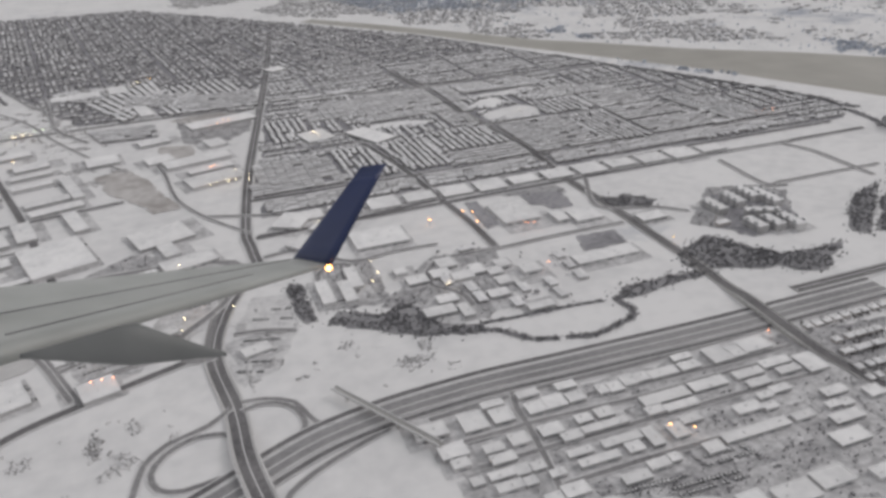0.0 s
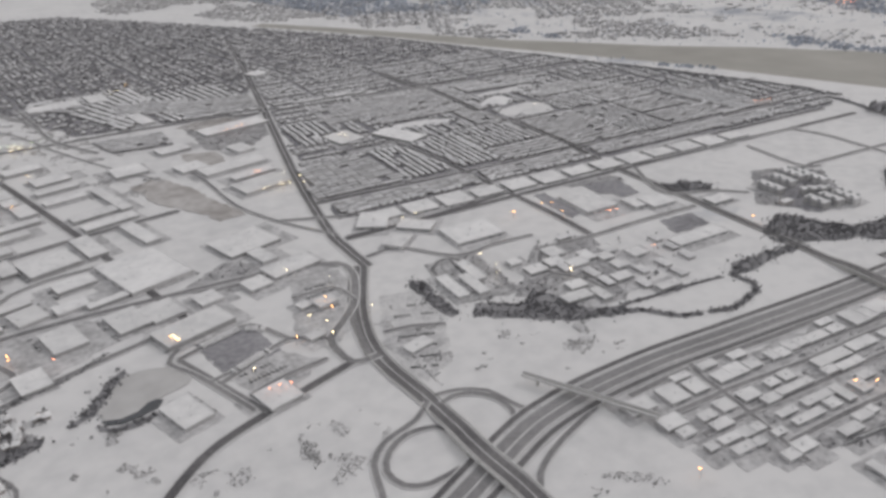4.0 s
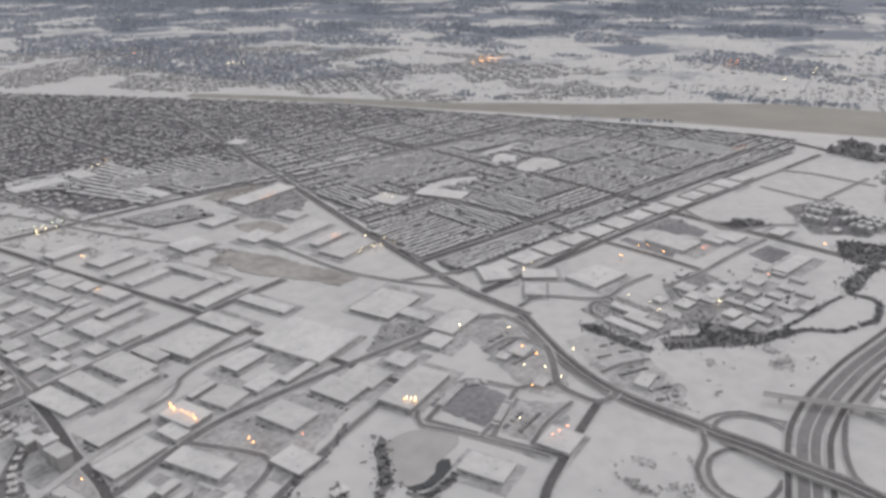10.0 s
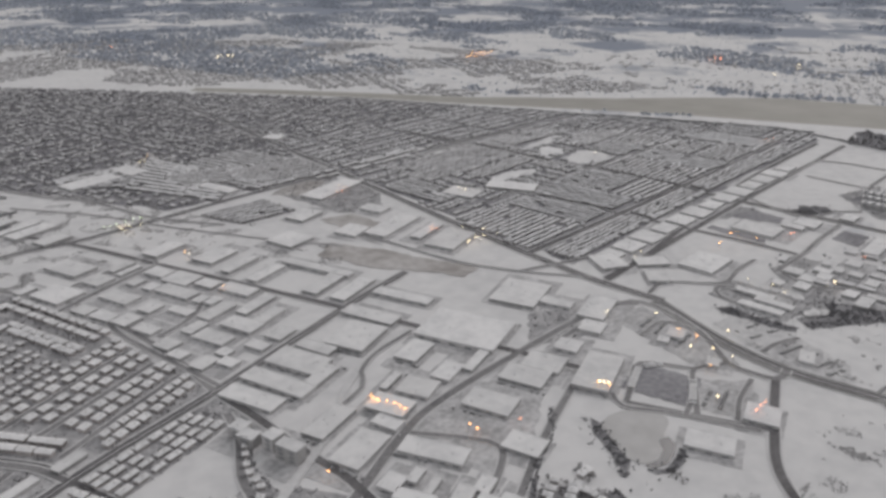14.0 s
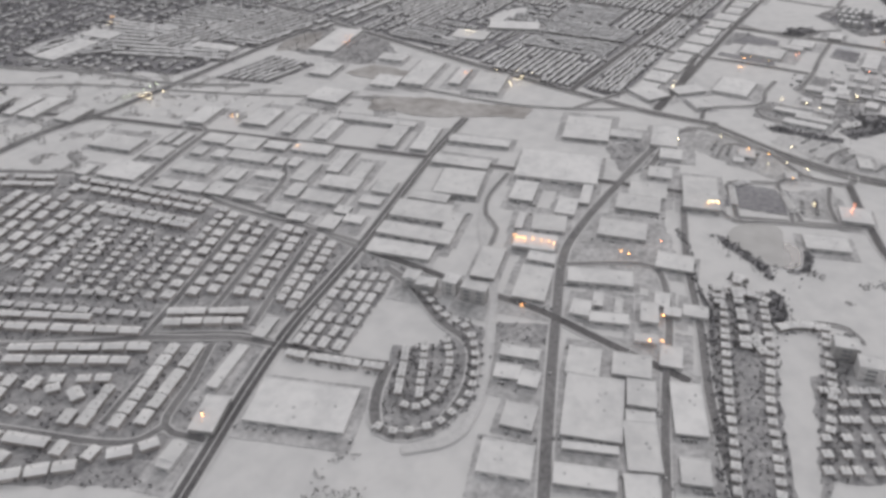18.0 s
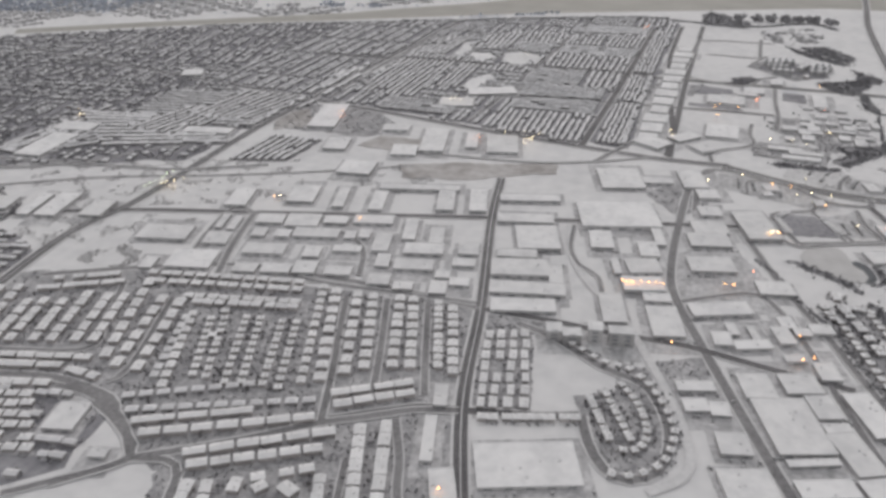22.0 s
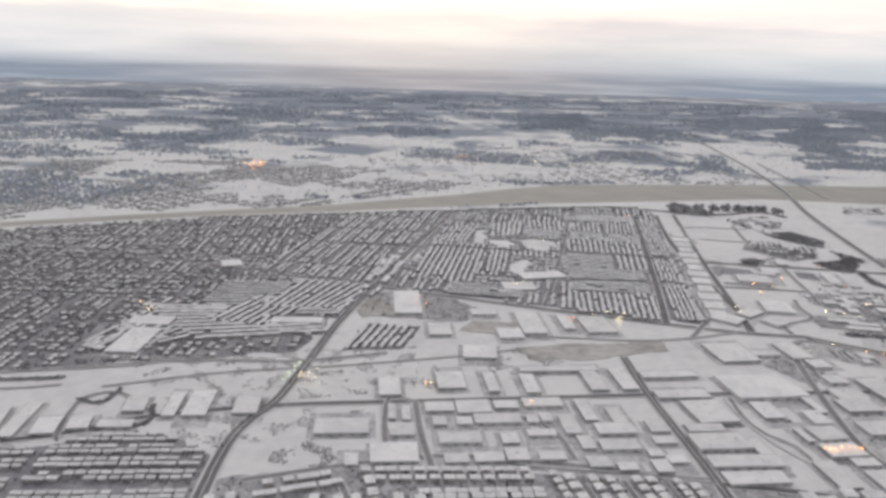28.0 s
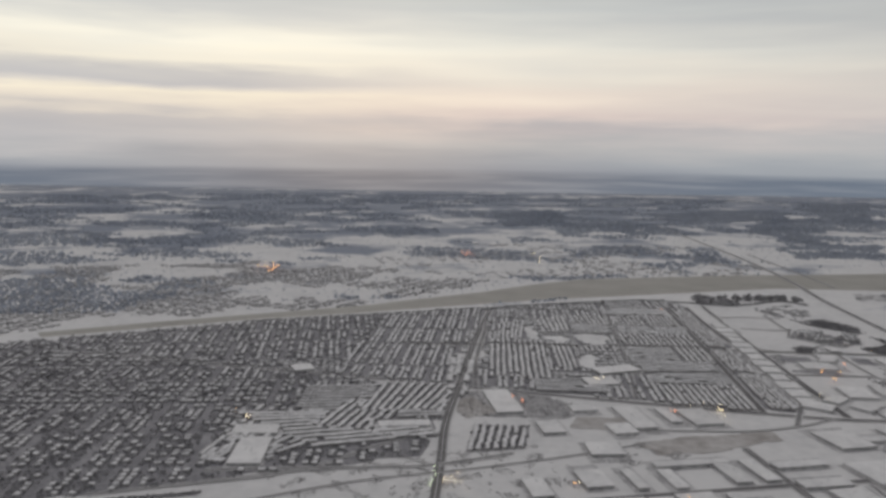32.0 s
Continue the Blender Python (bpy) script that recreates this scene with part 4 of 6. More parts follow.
road("hill_road", 3.5, [(-159.4, 746.4), (-203.3, 734.7), (-240.9, 721.6)])
road("causeway", 7, [(2052.7, 295.2), (1230.6, 265.9), (869.2, 269.6), (620.2, 289.8), (427.9, 294.8), (300.2, 294.9)])
road("causeway_side", 5, [(1245.8, 226.2), (954.6, 218.8), (764.8, 218.7)])
road("field_lane", 3.5, [(395.2, 484.2), (391.8, 429.1), (403.6, 426.2), (449.6, 425.3), (493.2, 424.1)])
road("field_lane_north", 4, [(463.6, 493.3), (472, 471), (472.8, 443.9), (471.9, 408.2)])
road("field_lane_south", 3, [(360.2, 435.4), (383.4, 426.9), (403.9, 418.6)])
road("campus_lane", 3.5, [(131.5, 414.8), (171.9, 412.1), (218.1, 413.6), (265.8, 412.9)])
road("campus_lane_two", 3, [(283.9, 497.3), (264.7, 444), (298.4, 426), (314.7, 409.8)])
road("trailer_loop", 3, [(63.6, 425.2), (71.9, 432.6), (81.3, 432.4), (84, 421.9), (82, 397.9), (75.4, 389.9), (64.9, 386.8), (61.4, 394.2), (61.5, 409.8), (63.6, 425.2)])
road("trailer_lane", 2.5, [(79.2, 431.8), (75.8, 401.5), (75.4, 389.9)])
road("campus_ring", 3, [(136, 414.1), (123.8, 398.6), (121.9, 382.8), (128.5, 374.9), (134.5, 363.5), (134.3, 352)])
road("plaza_lane", 3, [(37.1, 462.9), (60.2, 463.5), (86.1, 434.1), (115, 436), (143.1, 434.2)])
road("park_lane", 3, [(8.5, 375.6), (23.6, 373.5), (39.9, 366.1)])
road("retail_back", 2.5, [(-88.2, 416.3), (-95.4, 405.6), (-85.7, 387.2), (-69.6, 345.7)])
road("retail_mid", 2.5, [(-40.4, 394.9), (-63.4, 383.9), (-81.2, 378.7)])
road("yard_lane", 3, [(-110.1, 544), (-140.6, 538.1), (-166, 528.6), (-186.9, 515.9), (-199.6, 503.9), (-222.1, 491.3), (-269, 468.9), (-302.6, 457.4), (-320.4, 458.1), (-333.7, 470.8)], M_MARK)
road("yard_lane_two", 2.5, [(-233, 527.9), (-244.2, 512.8), (-252, 503.1)])
road("block_lane", 2.5, [(-108.9, 541.5), (-141.5, 537.5), (-161.7, 528.4), (-172.2, 516), (-208.1, 506.9), (-221.4, 503.1)])
road("west_lane", 3, [(-159.4, 746.4), (-157, 763.7), (-200.8, 757.5), (-239.6, 745.5)])
road("office_lane", 3, [(-215, 644.8), (-185.5, 655.8), (-167.9, 677.6), (-169.7, 711.9)])
road("rail_service", 2.5, [(35, 503.7), (10.4, 543.6), (-5.8, 582.6), (-11.4, 611.6), (-15.4, 657.4), (-23.8, 702.5)])
road("snow_track", 2, [(-180.5, 952.4), (-141.9, 887.4), (-112.1, 812), (-77.4, 736.8), (-44.3, 676.2)])
road("snow_track_two", 2, [(-153.9, 989.7), (-129.8, 930.9), (-113.8, 860.9), (-120.4, 841.6)])
road("column_lane_a", 3, [(-237.1, 641.8), (-291.8, 622.5), (-331.1, 608.7)])
road("column_lane_b", 3, [(-233.4, 619.4), (-285.5, 601.9), (-316.1, 592.5)])
road("column_lane_c", 3, [(-229.7, 597.3), (-279, 580.7), (-305.5, 571.4)])
road("works_lane", 2.5, [(121.7, 273.4), (118, 259.1), (117.5, 246.5), (115.7, 229.5)])
road("works_lane_two", 2.5, [(151.2, 255.8), (182, 253.6), (227.1, 251.7), (260.1, 252)])
road("works_lane_three", 2.5, [(83, 247.3), (108.7, 247.4), (124.7, 247.6), (170.6, 245.1), (209.6, 245.4), (253.3, 244.2)])
road("works_lane_four", 2.5, [(88.6, 230.1), (126.6, 230.6), (175.1, 230), (219, 229.9), (255.8, 228.9)])
road("works_lane_five", 2.5, [(114.9, 208.6), (153, 209.2), (192.8, 208.1), (226.9, 207.5)])
road("works_lane_six", 2.5, [(115.7, 229.5), (112.9, 209.4), (111.3, 197.2)])
road("footpath", 2, [(-177.4, 360.8), (-169.3, 349.6), (-167.4, 338.4), (-175.6, 330.6)])
road("corridor_road", 3, [(-182.8, 1054.5), (-163.6, 1006.6), (-143.5, 956.2), (-129.5, 933.5), (-110.8, 911.5), (-86.2, 894.2), (-59.1, 866.6)])
road("corridor_lane", 2, [(-203.4, 1039.7), (-195.3, 1006.7), (-182.9, 979.5)])
road("works_yard", 2.5, [(-250.5, 937.9), (-220.4, 949.3), (-197, 952.8), (-186.8, 935.4), (-210.9, 898.8)])
road("town_lane_a", 3, [(-382.1, 645.4), (-399.5, 639.7), (-416.8, 634.2)])
road("town_lane_b", 3, [(-407.7, 617.7), (-399.9, 596.9), (-392.3, 576.4), (-385.7, 563.2), (-379.1, 558), (-370.9, 556.5)])
road("town_lane_d", 3, [(-324.7, 577.4), (-346.9, 566.7), (-370.9, 556.5), (-368.2, 537.4)])
road("town_street_b", 3.5, [(-381.7, 668.1), (-359.3, 634.6), (-337.9, 606.8), (-328, 590.2), (-316.4, 571.5), (-310.9, 553.6)])
road("town_lane_e", 3, [(-337.1, 606.7), (-315, 613.9), (-285, 624.4)])
road("town_lane_f", 3, [(-382.1, 669), (-379.5, 649.1), (-405.7, 636), (-414.5, 634.5)])
road("town_curve_b", 3.5, [(-357.1, 707.8), (-366.1, 687.6), (-381.6, 669.7), (-404.5, 689.6)])
road("town_lane_j", 2.5, [(-354.6, 586.7), (-382.5, 578.2)])
road("town_curve", 3.5, [(-353.5, 732), (-352.9, 715.4), (-358.9, 696.9), (-367.9, 682.8), (-382.2, 668.4)])
road("town_lane_c", 3, [(-414.4, 702.5), (-403.9, 690.5), (-390.2, 674.8), (-382.2, 668.4)])
road("town_street", 4, [(-372.1, 823.6), (-366.5, 805.2), (-360.1, 781.5), (-350.3, 745.9), (-349.3, 727), (-352.8, 703.4), (-359.8, 694.5)])
road("town_lane_g", 3, [(-262.8, 767.4), (-302.2, 747.7), (-326, 741.2), (-343.1, 795)])
road("town_lane_h", 3, [(-269.8, 730.2), (-330.2, 710), (-343.4, 712.6)])
road("town_lane_i", 3, [(-350.5, 786.2), (-369.3, 779.8), (-379.8, 776.8)])
road("retail_lane_four", 2.5, [(-20.5, 436.8), (4.4, 436.1), (9.5, 416)])
road("retail_lane_five", 2.5, [(-68.1, 357.8), (-49.5, 364.6), (-25.8, 368.1)])
MEDIAN = [(-104.6, 198), (-60, 226.5), (-22, 246.7), (-5.2, 255.1), (14, 264.5), (35, 273.2), (65, 279.3), (95, 281.6), (118, 282.2), (150, 281), (186, 280), (240, 278.6), (344.2, 279)]


# the motorway: two grey carriageways with a narrow snowy median, and a dark side road along each
for off, width, name, surface in ((3.0, 5.0, "motorway_north", M_CARRIAGE), (-2.4, 4.2, "motorway_south", M_CARRIAGE), (9.2, 2.8, "motorway_edge", M_ROAD), (-8.6, 2.8, "motorway_slip", M_ROAD)):
    line = offset_line(smooth_line(MEDIAN, 25), off)
    way = road(name, width, [tuple(p) for p in line], surface, "salted motorway carriageway with dark wheel tracks in the slush", strip=False)
    for u, wide in ((-0.40, 0.5), (-0.12, 0.35), (0.14, 0.5), (0.38, 0.3)) if width > 4 else ():
        v, f = ribbon(smooth_line([tuple(p) for p in offset_line(line, u * width)]), wide, 0.74)
        part("wheel_track", mesh_from("wheel_track", v, f, M_LANE), way, "dark wet wheel track")

# the covered footbridge over the motorway
span = smooth_line([(46, 303), (78, 246)], 8)
v, f = ribbon(span, 3.0, 3.6, None, 0.6)
bridge = tagged(new("footbridge", mesh_from("deck", v, f, M_CONCRETE)), "pale concrete footbridge over the motorway", "bridge")
for s in (-1, 1):
    v, f = ribbon(offset_line(span, s * 1.4), 0.2, 4.5, None, 0.9)
    part("railing", mesh_from("railing", v, f, M_MARK), bridge)
for k in range(4):
    p = span[0].lerp(span[-1], (k + 0.5) / 4)
    post = part("pier", mesh_from("pier", *ring(1.0, 1.0, -0.3, 3.1), M_CONCRETE), bridge)
    post.location = (p.x, p.y, 0)

# ---- water, car parks, woods ----
water([(223, 1332), (293, 1226), (368, 1106), (422, 996), (479, 896), (566, 739), (641, 565), (743, 327), (752, 134), (780, -90), (830, -330), (1110, -330), (1010, -70), (955, 90), (895, 344), (791, 654), (709, 749), (618, 833), (516, 956), (488, 983), (401, 1120), (322, 1243), (246, 1349)])
lot([(-80.5, 416.6), (-50, 420.8), (-45.6, 402.5), (-43.4, 387.8), (-73.3, 380.9)])
scrub([(-57.9, 311.4), (-43.7, 313.3), (-49, 296.4), (-60.6, 300.1)])
scrub([(-67.7, 284.5), (-45.3, 277.2), (-53.2, 262.6), (-70.7, 271.6)])
wood([(-184.5, 399.7), (-180.7, 392.5), (-302.1, 354.5), (-304.9, 359.7)])
wood([(-175, 343.1), (-170.3, 334.3), (-285.8, 328.9), (-286.5, 330.3)])
scrub([(-69.3, 282.8), (-50.6, 312.7), (-39.1, 299.6), (-26.8, 315.2), (-20.6, 295.7), (-41.5, 285.3), (-58.4, 271.5)])
scrub([(64.3, 324), (101.6, 329.9), (112.5, 302.6), (101.6, 297), (74.4, 309)])
scrub([(31.6, 327.9), (43.7, 333.2), (43.8, 307.6), (33.1, 307.4)])
scrub([(35.7, 234.4), (55.9, 224.9), (64.8, 202.2), (55.3, 200.8), (32.4, 220.3)])
scrub([(1.2, 399.7), (42.8, 372.5), (15.3, 353.2), (6.6, 370.3)])
scrub([(6.6, 346.5), (42.4, 343.9), (36.7, 308), (11.8, 316.8)])
scrub([(64.8, 337.2), (100.2, 323.3), (89, 311.4), (61, 324.4)])
scrub([(-108.1, 316.1), (-71.2, 316.8), (-72.2, 303.1), (-99.1, 299.7)])
scrub([(-273.5, 501.9), (-268.8, 472.2), (-315.7, 474.2), (-322.3, 495.9)])
scrub([(-351.7, 504.7), (-342.2, 480.8), (-360.2, 468.6), (-371.4, 489.6)])
scrub([(-41.9, 323.3), (-27.3, 322.2), (-49.3, 297.8), (-53.7, 306.6)])
wood([(273.1, 447.9), (293, 455.7), (304.3, 435.3), (295, 428.1), (271.2, 442.6)])
slush([(-210.5, 347.1), (-189.9, 314.9), (-248.6, 301.8), (-268.9, 333.5)])
slush([(86.6, 264), (144, 263.6), (262.3, 262.3), (321.8, 254.5), (219.6, 157.3), (82.4, 215), (79.4, 237.6)])
slush([(134.4, 419.7), (174.4, 415.7), (164.4, 366.4), (137.5, 335.5), (108.4, 352.3), (87.3, 371.7)])
slush([(63.1, 434.1), (97, 432.4), (96, 374.2), (62.6, 378.6), (54.5, 390.6)])
slush([(222.6, 566.7), (257.3, 515.1), (258.1, 476.3), (214.8, 488.3), (196.7, 531.3)])
slush([(351.4, 440.9), (397.1, 412.7), (365.5, 366.9), (324.2, 368.7), (302.9, 392.9)])
slush([(-41.6, 503.8), (-2.6, 479.8), (-24.2, 451.7), (-75.7, 478.5)])
slush([(61.7, 855.8), (86.5, 774.4), (29, 710.1), (4, 741.8), (1.9, 824.8)])
slush([(-245.7, 477.1), (-234.1, 455.1), (-277.8, 438.8), (-287.6, 457.4)])
slush([(-231.2, 563.1), (-226.5, 519.7), (-236.2, 524.3), (-247, 559.8)])
slush([(-252.2, 764.3), (-234, 661.1), (-223.7, 573.9), (-306.4, 554), (-358.1, 589), (-382.7, 669.5), (-344.2, 716.2), (-362.8, 777.2), (-307, 830.8)])
slush([(-376.3, 656), (-340.5, 597.9), (-311.8, 554.1), (-390.5, 526.8), (-431.4, 604.2), (-397.1, 650.2)])
slush([(-303.4, 550.9), (-240.9, 559.4), (-236.5, 542.1), (-274.4, 536.1), (-292.2, 525.4)])
slush([(-283.8, 508.6), (-275.7, 491.7), (-263.4, 492.5), (-251, 491.9), (-252.1, 480), (-297.1, 461), (-320.8, 465.1), (-331, 484.4)])
slush([(-173.4, 399.1), (-156.6, 377.7), (-284.7, 337.7), (-300.4, 356.6), (-231.3, 381.4)])
dirt([(-45.3, 688.9), (-26.9, 644.1), (-16.9, 597.2), (-32.5, 588.6), (-59.3, 631.2), (-70.2, 676.5)])
dirt([(35.8, 839.6), (59.6, 819.9), (16.1, 794), (-4.9, 821.3)])
dirt([(-18, 736.8), (11.2, 728.6), (12.8, 670), (-15.4, 675.3)])
dirt([(-20.8, 619.6), (-6.7, 573.7), (-26.7, 570.6), (-39.7, 613.2)])
lot([(182.9, 489.9), (192.4, 491), (191, 445.3), (180.7, 441.2)])
lot([(207.7, 519.6), (241, 514.7), (231.6, 490.9), (202.8, 497.9)])
lot([(226.9, 481), (253.6, 477.4), (250, 452), (234.6, 451.7)])
lot([(227.3, 406.9), (254.1, 405.6), (252.6, 386.3), (222.3, 385.5)])
field([(294.4, 742.4), (317.4, 744.2), (321.5, 721.3), (300.1, 708), (277.4, 721.5)])
field([(279.7, 695.5), (324.9, 706.9), (340.1, 691), (326.9, 662.8), (302.2, 662.2), (278.4, 674.3)])
field([(172.6, 710.3), (211.5, 710.3), (234.2, 695.5), (216.8, 686.9), (169.6, 696.8)])
field([(211.9, 845.2), (231.2, 813.5), (206.9, 806), (184.5, 833)])
field([(367.1, 767.9), (374.6, 754), (301.8, 745.3), (291.8, 759.3)])
scrub([(-52, 325.3), (-45.8, 309.9), (-57.3, 294.9), (-64, 304.9)])
slush([(-320, 894.8), (-282.7, 857.4), (-244.2, 751.6), (-262.6, 725.5), (-332.8, 688), (-347.9, 684.9), (-388.8, 824.7)])
slush([(-359.9, 688.8), (-327, 656.4), (-308.5, 619.5), (-334.4, 599.1), (-390.2, 575.8), (-413.2, 633.2), (-383, 645.3), (-382.8, 667.2)])
yard([(-12.6, 463.6), (16.1, 456.4), (9.5, 416), (-6.6, 385.9), (-21.9, 376.2), (-32.6, 396.9), (-20.5, 436.8)])
yard([(-73.3, 380.9), (-43, 387.5), (-25.8, 368.1), (-63.1, 344.9)])
yard([(-192.1, 471.4), (-161.1, 482.1), (-126.8, 479.6), (-113.4, 442.6), (-155.7, 417.9), (-182.3, 420.4)])
hedge(3, [(-204.5, 373.8), (-186.5, 381.7), (-162.2, 389.5)])
hedge(5, [(579, 536.3), (568.4, 438.9), (611, 363.9), (582, 331.1)])
hedge(4, [(549, 634.7), (579, 536.3)])
hedge(4, [(459.5, 888.2), (549, 634.7)])
hedge(3, [(-188.9, 1038.2), (-181.8, 1011.4), (-172.9, 985.1)])
hedge(2, [(-237.6, 923.8), (-224.3, 898.3), (-200.3, 905.2)])
hedge(2, [(-201.7, 955.8), (-202.6, 938.8), (-181.1, 938.1)])
thicket([(64.9, 377.1), (87.9, 363.1), (100, 371.4), (108.9, 358.5), (109.7, 346.6), (119.1, 336.2), (131.8, 332.5), (131.8, 326.6), (118.4, 325.9), (98.4, 333.1), (77, 350.8), (56.2, 364.9)])
thicket([(45.7, 421.7), (52.9, 414.4), (52.5, 384), (52.1, 372), (46.1, 370.1), (42.6, 387.3), (42, 411.8)])
thicket([(206.4, 326.7), (219.6, 337.1), (249.8, 338.1), (265.3, 335.5), (275.9, 329.7), (239, 327.7), (216.9, 323.7)])
thicket([(283, 364.8), (300.9, 373.8), (309.7, 361.6), (315.4, 343.9), (327.3, 330.8), (307.9, 320.7), (285.9, 331.5), (267, 336.5), (265, 347.4), (269.6, 358.6)])
thicket([(317.7, 344.9), (324.8, 333.6), (347.1, 330.5), (369.4, 331.9), (333.6, 305.2), (318.5, 312.2), (312.3, 323.4), (299.4, 329.1)])
thicket([(462, 381), (475, 351), (427, 324), (400, 333), (420, 352), (440, 372)])
wood([(541, 426), (582, 358), (531, 349), (485, 362), (470, 395), (490, 420)])
wood([(698, 217), (722, 145), (651, 170), (636, 236)])
thicket([(433.7, 386.7), (464.4, 395.7), (391.3, 331.5), (384.9, 339.9), (402.2, 362.4)])
thicket([(274.2, 455.5), (293.6, 450.3), (307.8, 436.2), (297.6, 428.1), (271.7, 440.1)])
creek(5, [(121.1, 328), (135.6, 323.7), (147.4, 309.8), (161.6, 303.2)])
creek(5, [(165.4, 302.8), (180.4, 299.2), (198.6, 304), (206.5, 307.3), (209.7, 314.4), (207.8, 327.6)])
creek(3, [(131.8, 332.5), (150.9, 331.1), (176.6, 330), (201, 327.8)])
lot([(360.1, 425.3), (371.7, 407.8), (376.9, 387.1), (361.8, 367.3), (326.3, 358.4), (317.4, 379.4), (342.3, 390), (323.6, 409.1)])
lot([(209.2, 516.8), (230, 512.4), (229.1, 493.3), (202.6, 497.8)])
lot([(224.4, 488.9), (255, 481.4), (251.2, 455.7), (224.3, 465.8)])
pond([(-117.6, 405.4), (-107.5, 406.5), (-95, 401.5), (-87.6, 390.5), (-92.2, 382.4), (-103.2, 379.1), (-107.2, 375.5), (-113, 374.3), (-120.3, 368), (-128, 371.8), (-132.1, 380.9), (-124.6, 393.8)])
open_water([(-106.7, 378.3), (-103.7, 376.2), (-107.4, 370.5), (-115.2, 367.9), (-123.3, 366.7), (-130, 369.4), (-131.1, 373.9), (-123.1, 371.3), (-115.5, 373.1), (-110.4, 377.7)])
thicket([(-125, 404.9), (-115.3, 412.5), (-115.5, 407.4), (-125.3, 393.2), (-132.8, 380), (-144.3, 375.4), (-145.7, 378.2), (-134.3, 389)])
thicket([(-133, 371.9), (-127.4, 365.7), (-115.7, 366.3), (-108.5, 368.3), (-109, 364.7), (-117.5, 361.3), (-127.3, 362), (-133.2, 366.9)])
scrub([(-132.2, 362.1), (-128, 363.8), (-118.2, 359.4), (-120.3, 351.7), (-132.2, 354.5)])
scrub([(-132.2, 362.1), (-128, 363.8), (-118.2, 359.4), (-120.3, 351.7), (-132.2, 354.5)])
scrub([(-148.9, 362.4), (-140.4, 369.1), (-139.9, 365), (-146.1, 359.6)])
scrub([(-148.9, 362.4), (-140.4, 369.1), (-139.9, 365), (-146.1, 359.6)])
scrub([(-141.9, 355.5), (-139, 355.6), (-140.6, 346.2), (-146, 337.8), (-147.8, 341)])
scrub([(-141.9, 355.5), (-139, 355.6), (-140.6, 346.2), (-146, 337.8), (-147.8, 341)])
scrub([(-126.2, 336.3), (-118.9, 339.8), (-113.4, 338.1), (-116.2, 327.5), (-125.2, 325.6)])
scrub([(-126.2, 336.3), (-118.9, 339.8), (-113.4, 338.1), (-116.2, 327.5), (-125.2, 325.6)])
scrub([(-146.1, 332.9), (-140.3, 332), (-134.6, 325.1), (-139.2, 318.2), (-148.2, 324.3)])
scrub([(-146.1, 332.9), (-140.3, 332), (-134.6, 325.1), (-139.2, 318.2), (-148.2, 324.3)])
scrub([(-121.5, 323.1), (-115.3, 323.7), (-117.3, 314.4), (-123.3, 312.1)])
scrub([(-121.5, 323.1), (-115.3, 323.7), (-117.3, 314.4), (-123.3, 312.1)])
scrub([(-135.3, 344.6), (-126, 340.4), (-127.3, 333), (-136.4, 337.2)])
scrub([(-135.3, 344.6), (-126, 340.4), (-127.3, 333), (-136.4, 337.2)])
creek(3.5, [(-121.2, 430.5), (-142.3, 417.9), (-164.4, 409.6), (-190.2, 394.1), (-210.1, 388.2)])
scrub([(-57.1, 322.3), (-46.9, 322.6), (-47.9, 311.3), (-58.5, 298.6), (-62.6, 307.8)])
scrub([(26.1, 230.6), (37.5, 226.1), (44.6, 218), (35.2, 214.6), (23.8, 224.3)])
scrub([(26.2, 227.3), (35.7, 223.2), (39.9, 218), (34.2, 216.4), (25.4, 222.8)])
scrub([(57.6, 207.1), (64.9, 204.1), (75.4, 193.8), (73.1, 190), (65.2, 196.9), (55.8, 204.1)])
scrub([(25.9, 241), (38.6, 238.7), (33.5, 235.8), (23.5, 237.2)])
scrub([(60, 346.1), (66.2, 343.2), (59.7, 335.8), (55.6, 338.7)])
scrub([(72, 330.7), (95.9, 319.7), (92.4, 312.4), (68.6, 324.9)])
scrub([(70.2, 302.5), (79.8, 300.3), (74.5, 295.2), (68.1, 298.4)])
thicket([(-154.5, 374.5), (-156.3, 368.8), (-179.4, 361), (-187.1, 364.1), (-167.5, 373.9)])
lot([(337.7, 427.4), (384.3, 422.5), (374.4, 378.9), (367, 359.1), (319.9, 364.9), (330.7, 399.2)])
lane_yard([(22.7, 412.7), (46.9, 407.6), (41.5, 368.5), (25.8, 334.5), (7.5, 324.8), (1.8, 342.4), (8.4, 377.1)])
hedge(6, [(592, 545), (560, 640), (522, 724), (472, 838), (424, 950), (340, 1128)])
hedge(5, [(590, 575), (545, 690), (500, 790)])
scrub([(-136, 959), (-87.4, 860.5), (-59.3, 766.3), (-132.5, 721.7), (-162, 800.9), (-207.2, 883.9)])
scrub([(-227.2, 885.4), (-180.8, 843), (-178.2, 774.2), (-219.6, 798.5), (-257.7, 851.8)])
scrub([(-81, 731.8), (-43.6, 684.4), (-69.9, 645.4), (-114.7, 677)])
scrub([(-252.2, 810.8), (-224.5, 814.4), (-218.6, 787.8), (-234.3, 773.5), (-257.3, 781.2)])
scrub([(-252.2, 810.8), (-224.5, 814.4), (-218.6, 787.8), (-234.3, 773.5), (-257.3, 781.2)])
poplars([(608, 480), (611, 469), (612, 450), (614, 429), (616, 409), (616, 392), (622, 375), (622, 357), (620, 334), (610, 490)])
poplars([(572, 493), (572, 484), (569, 471), (566, 458), (566, 447)])

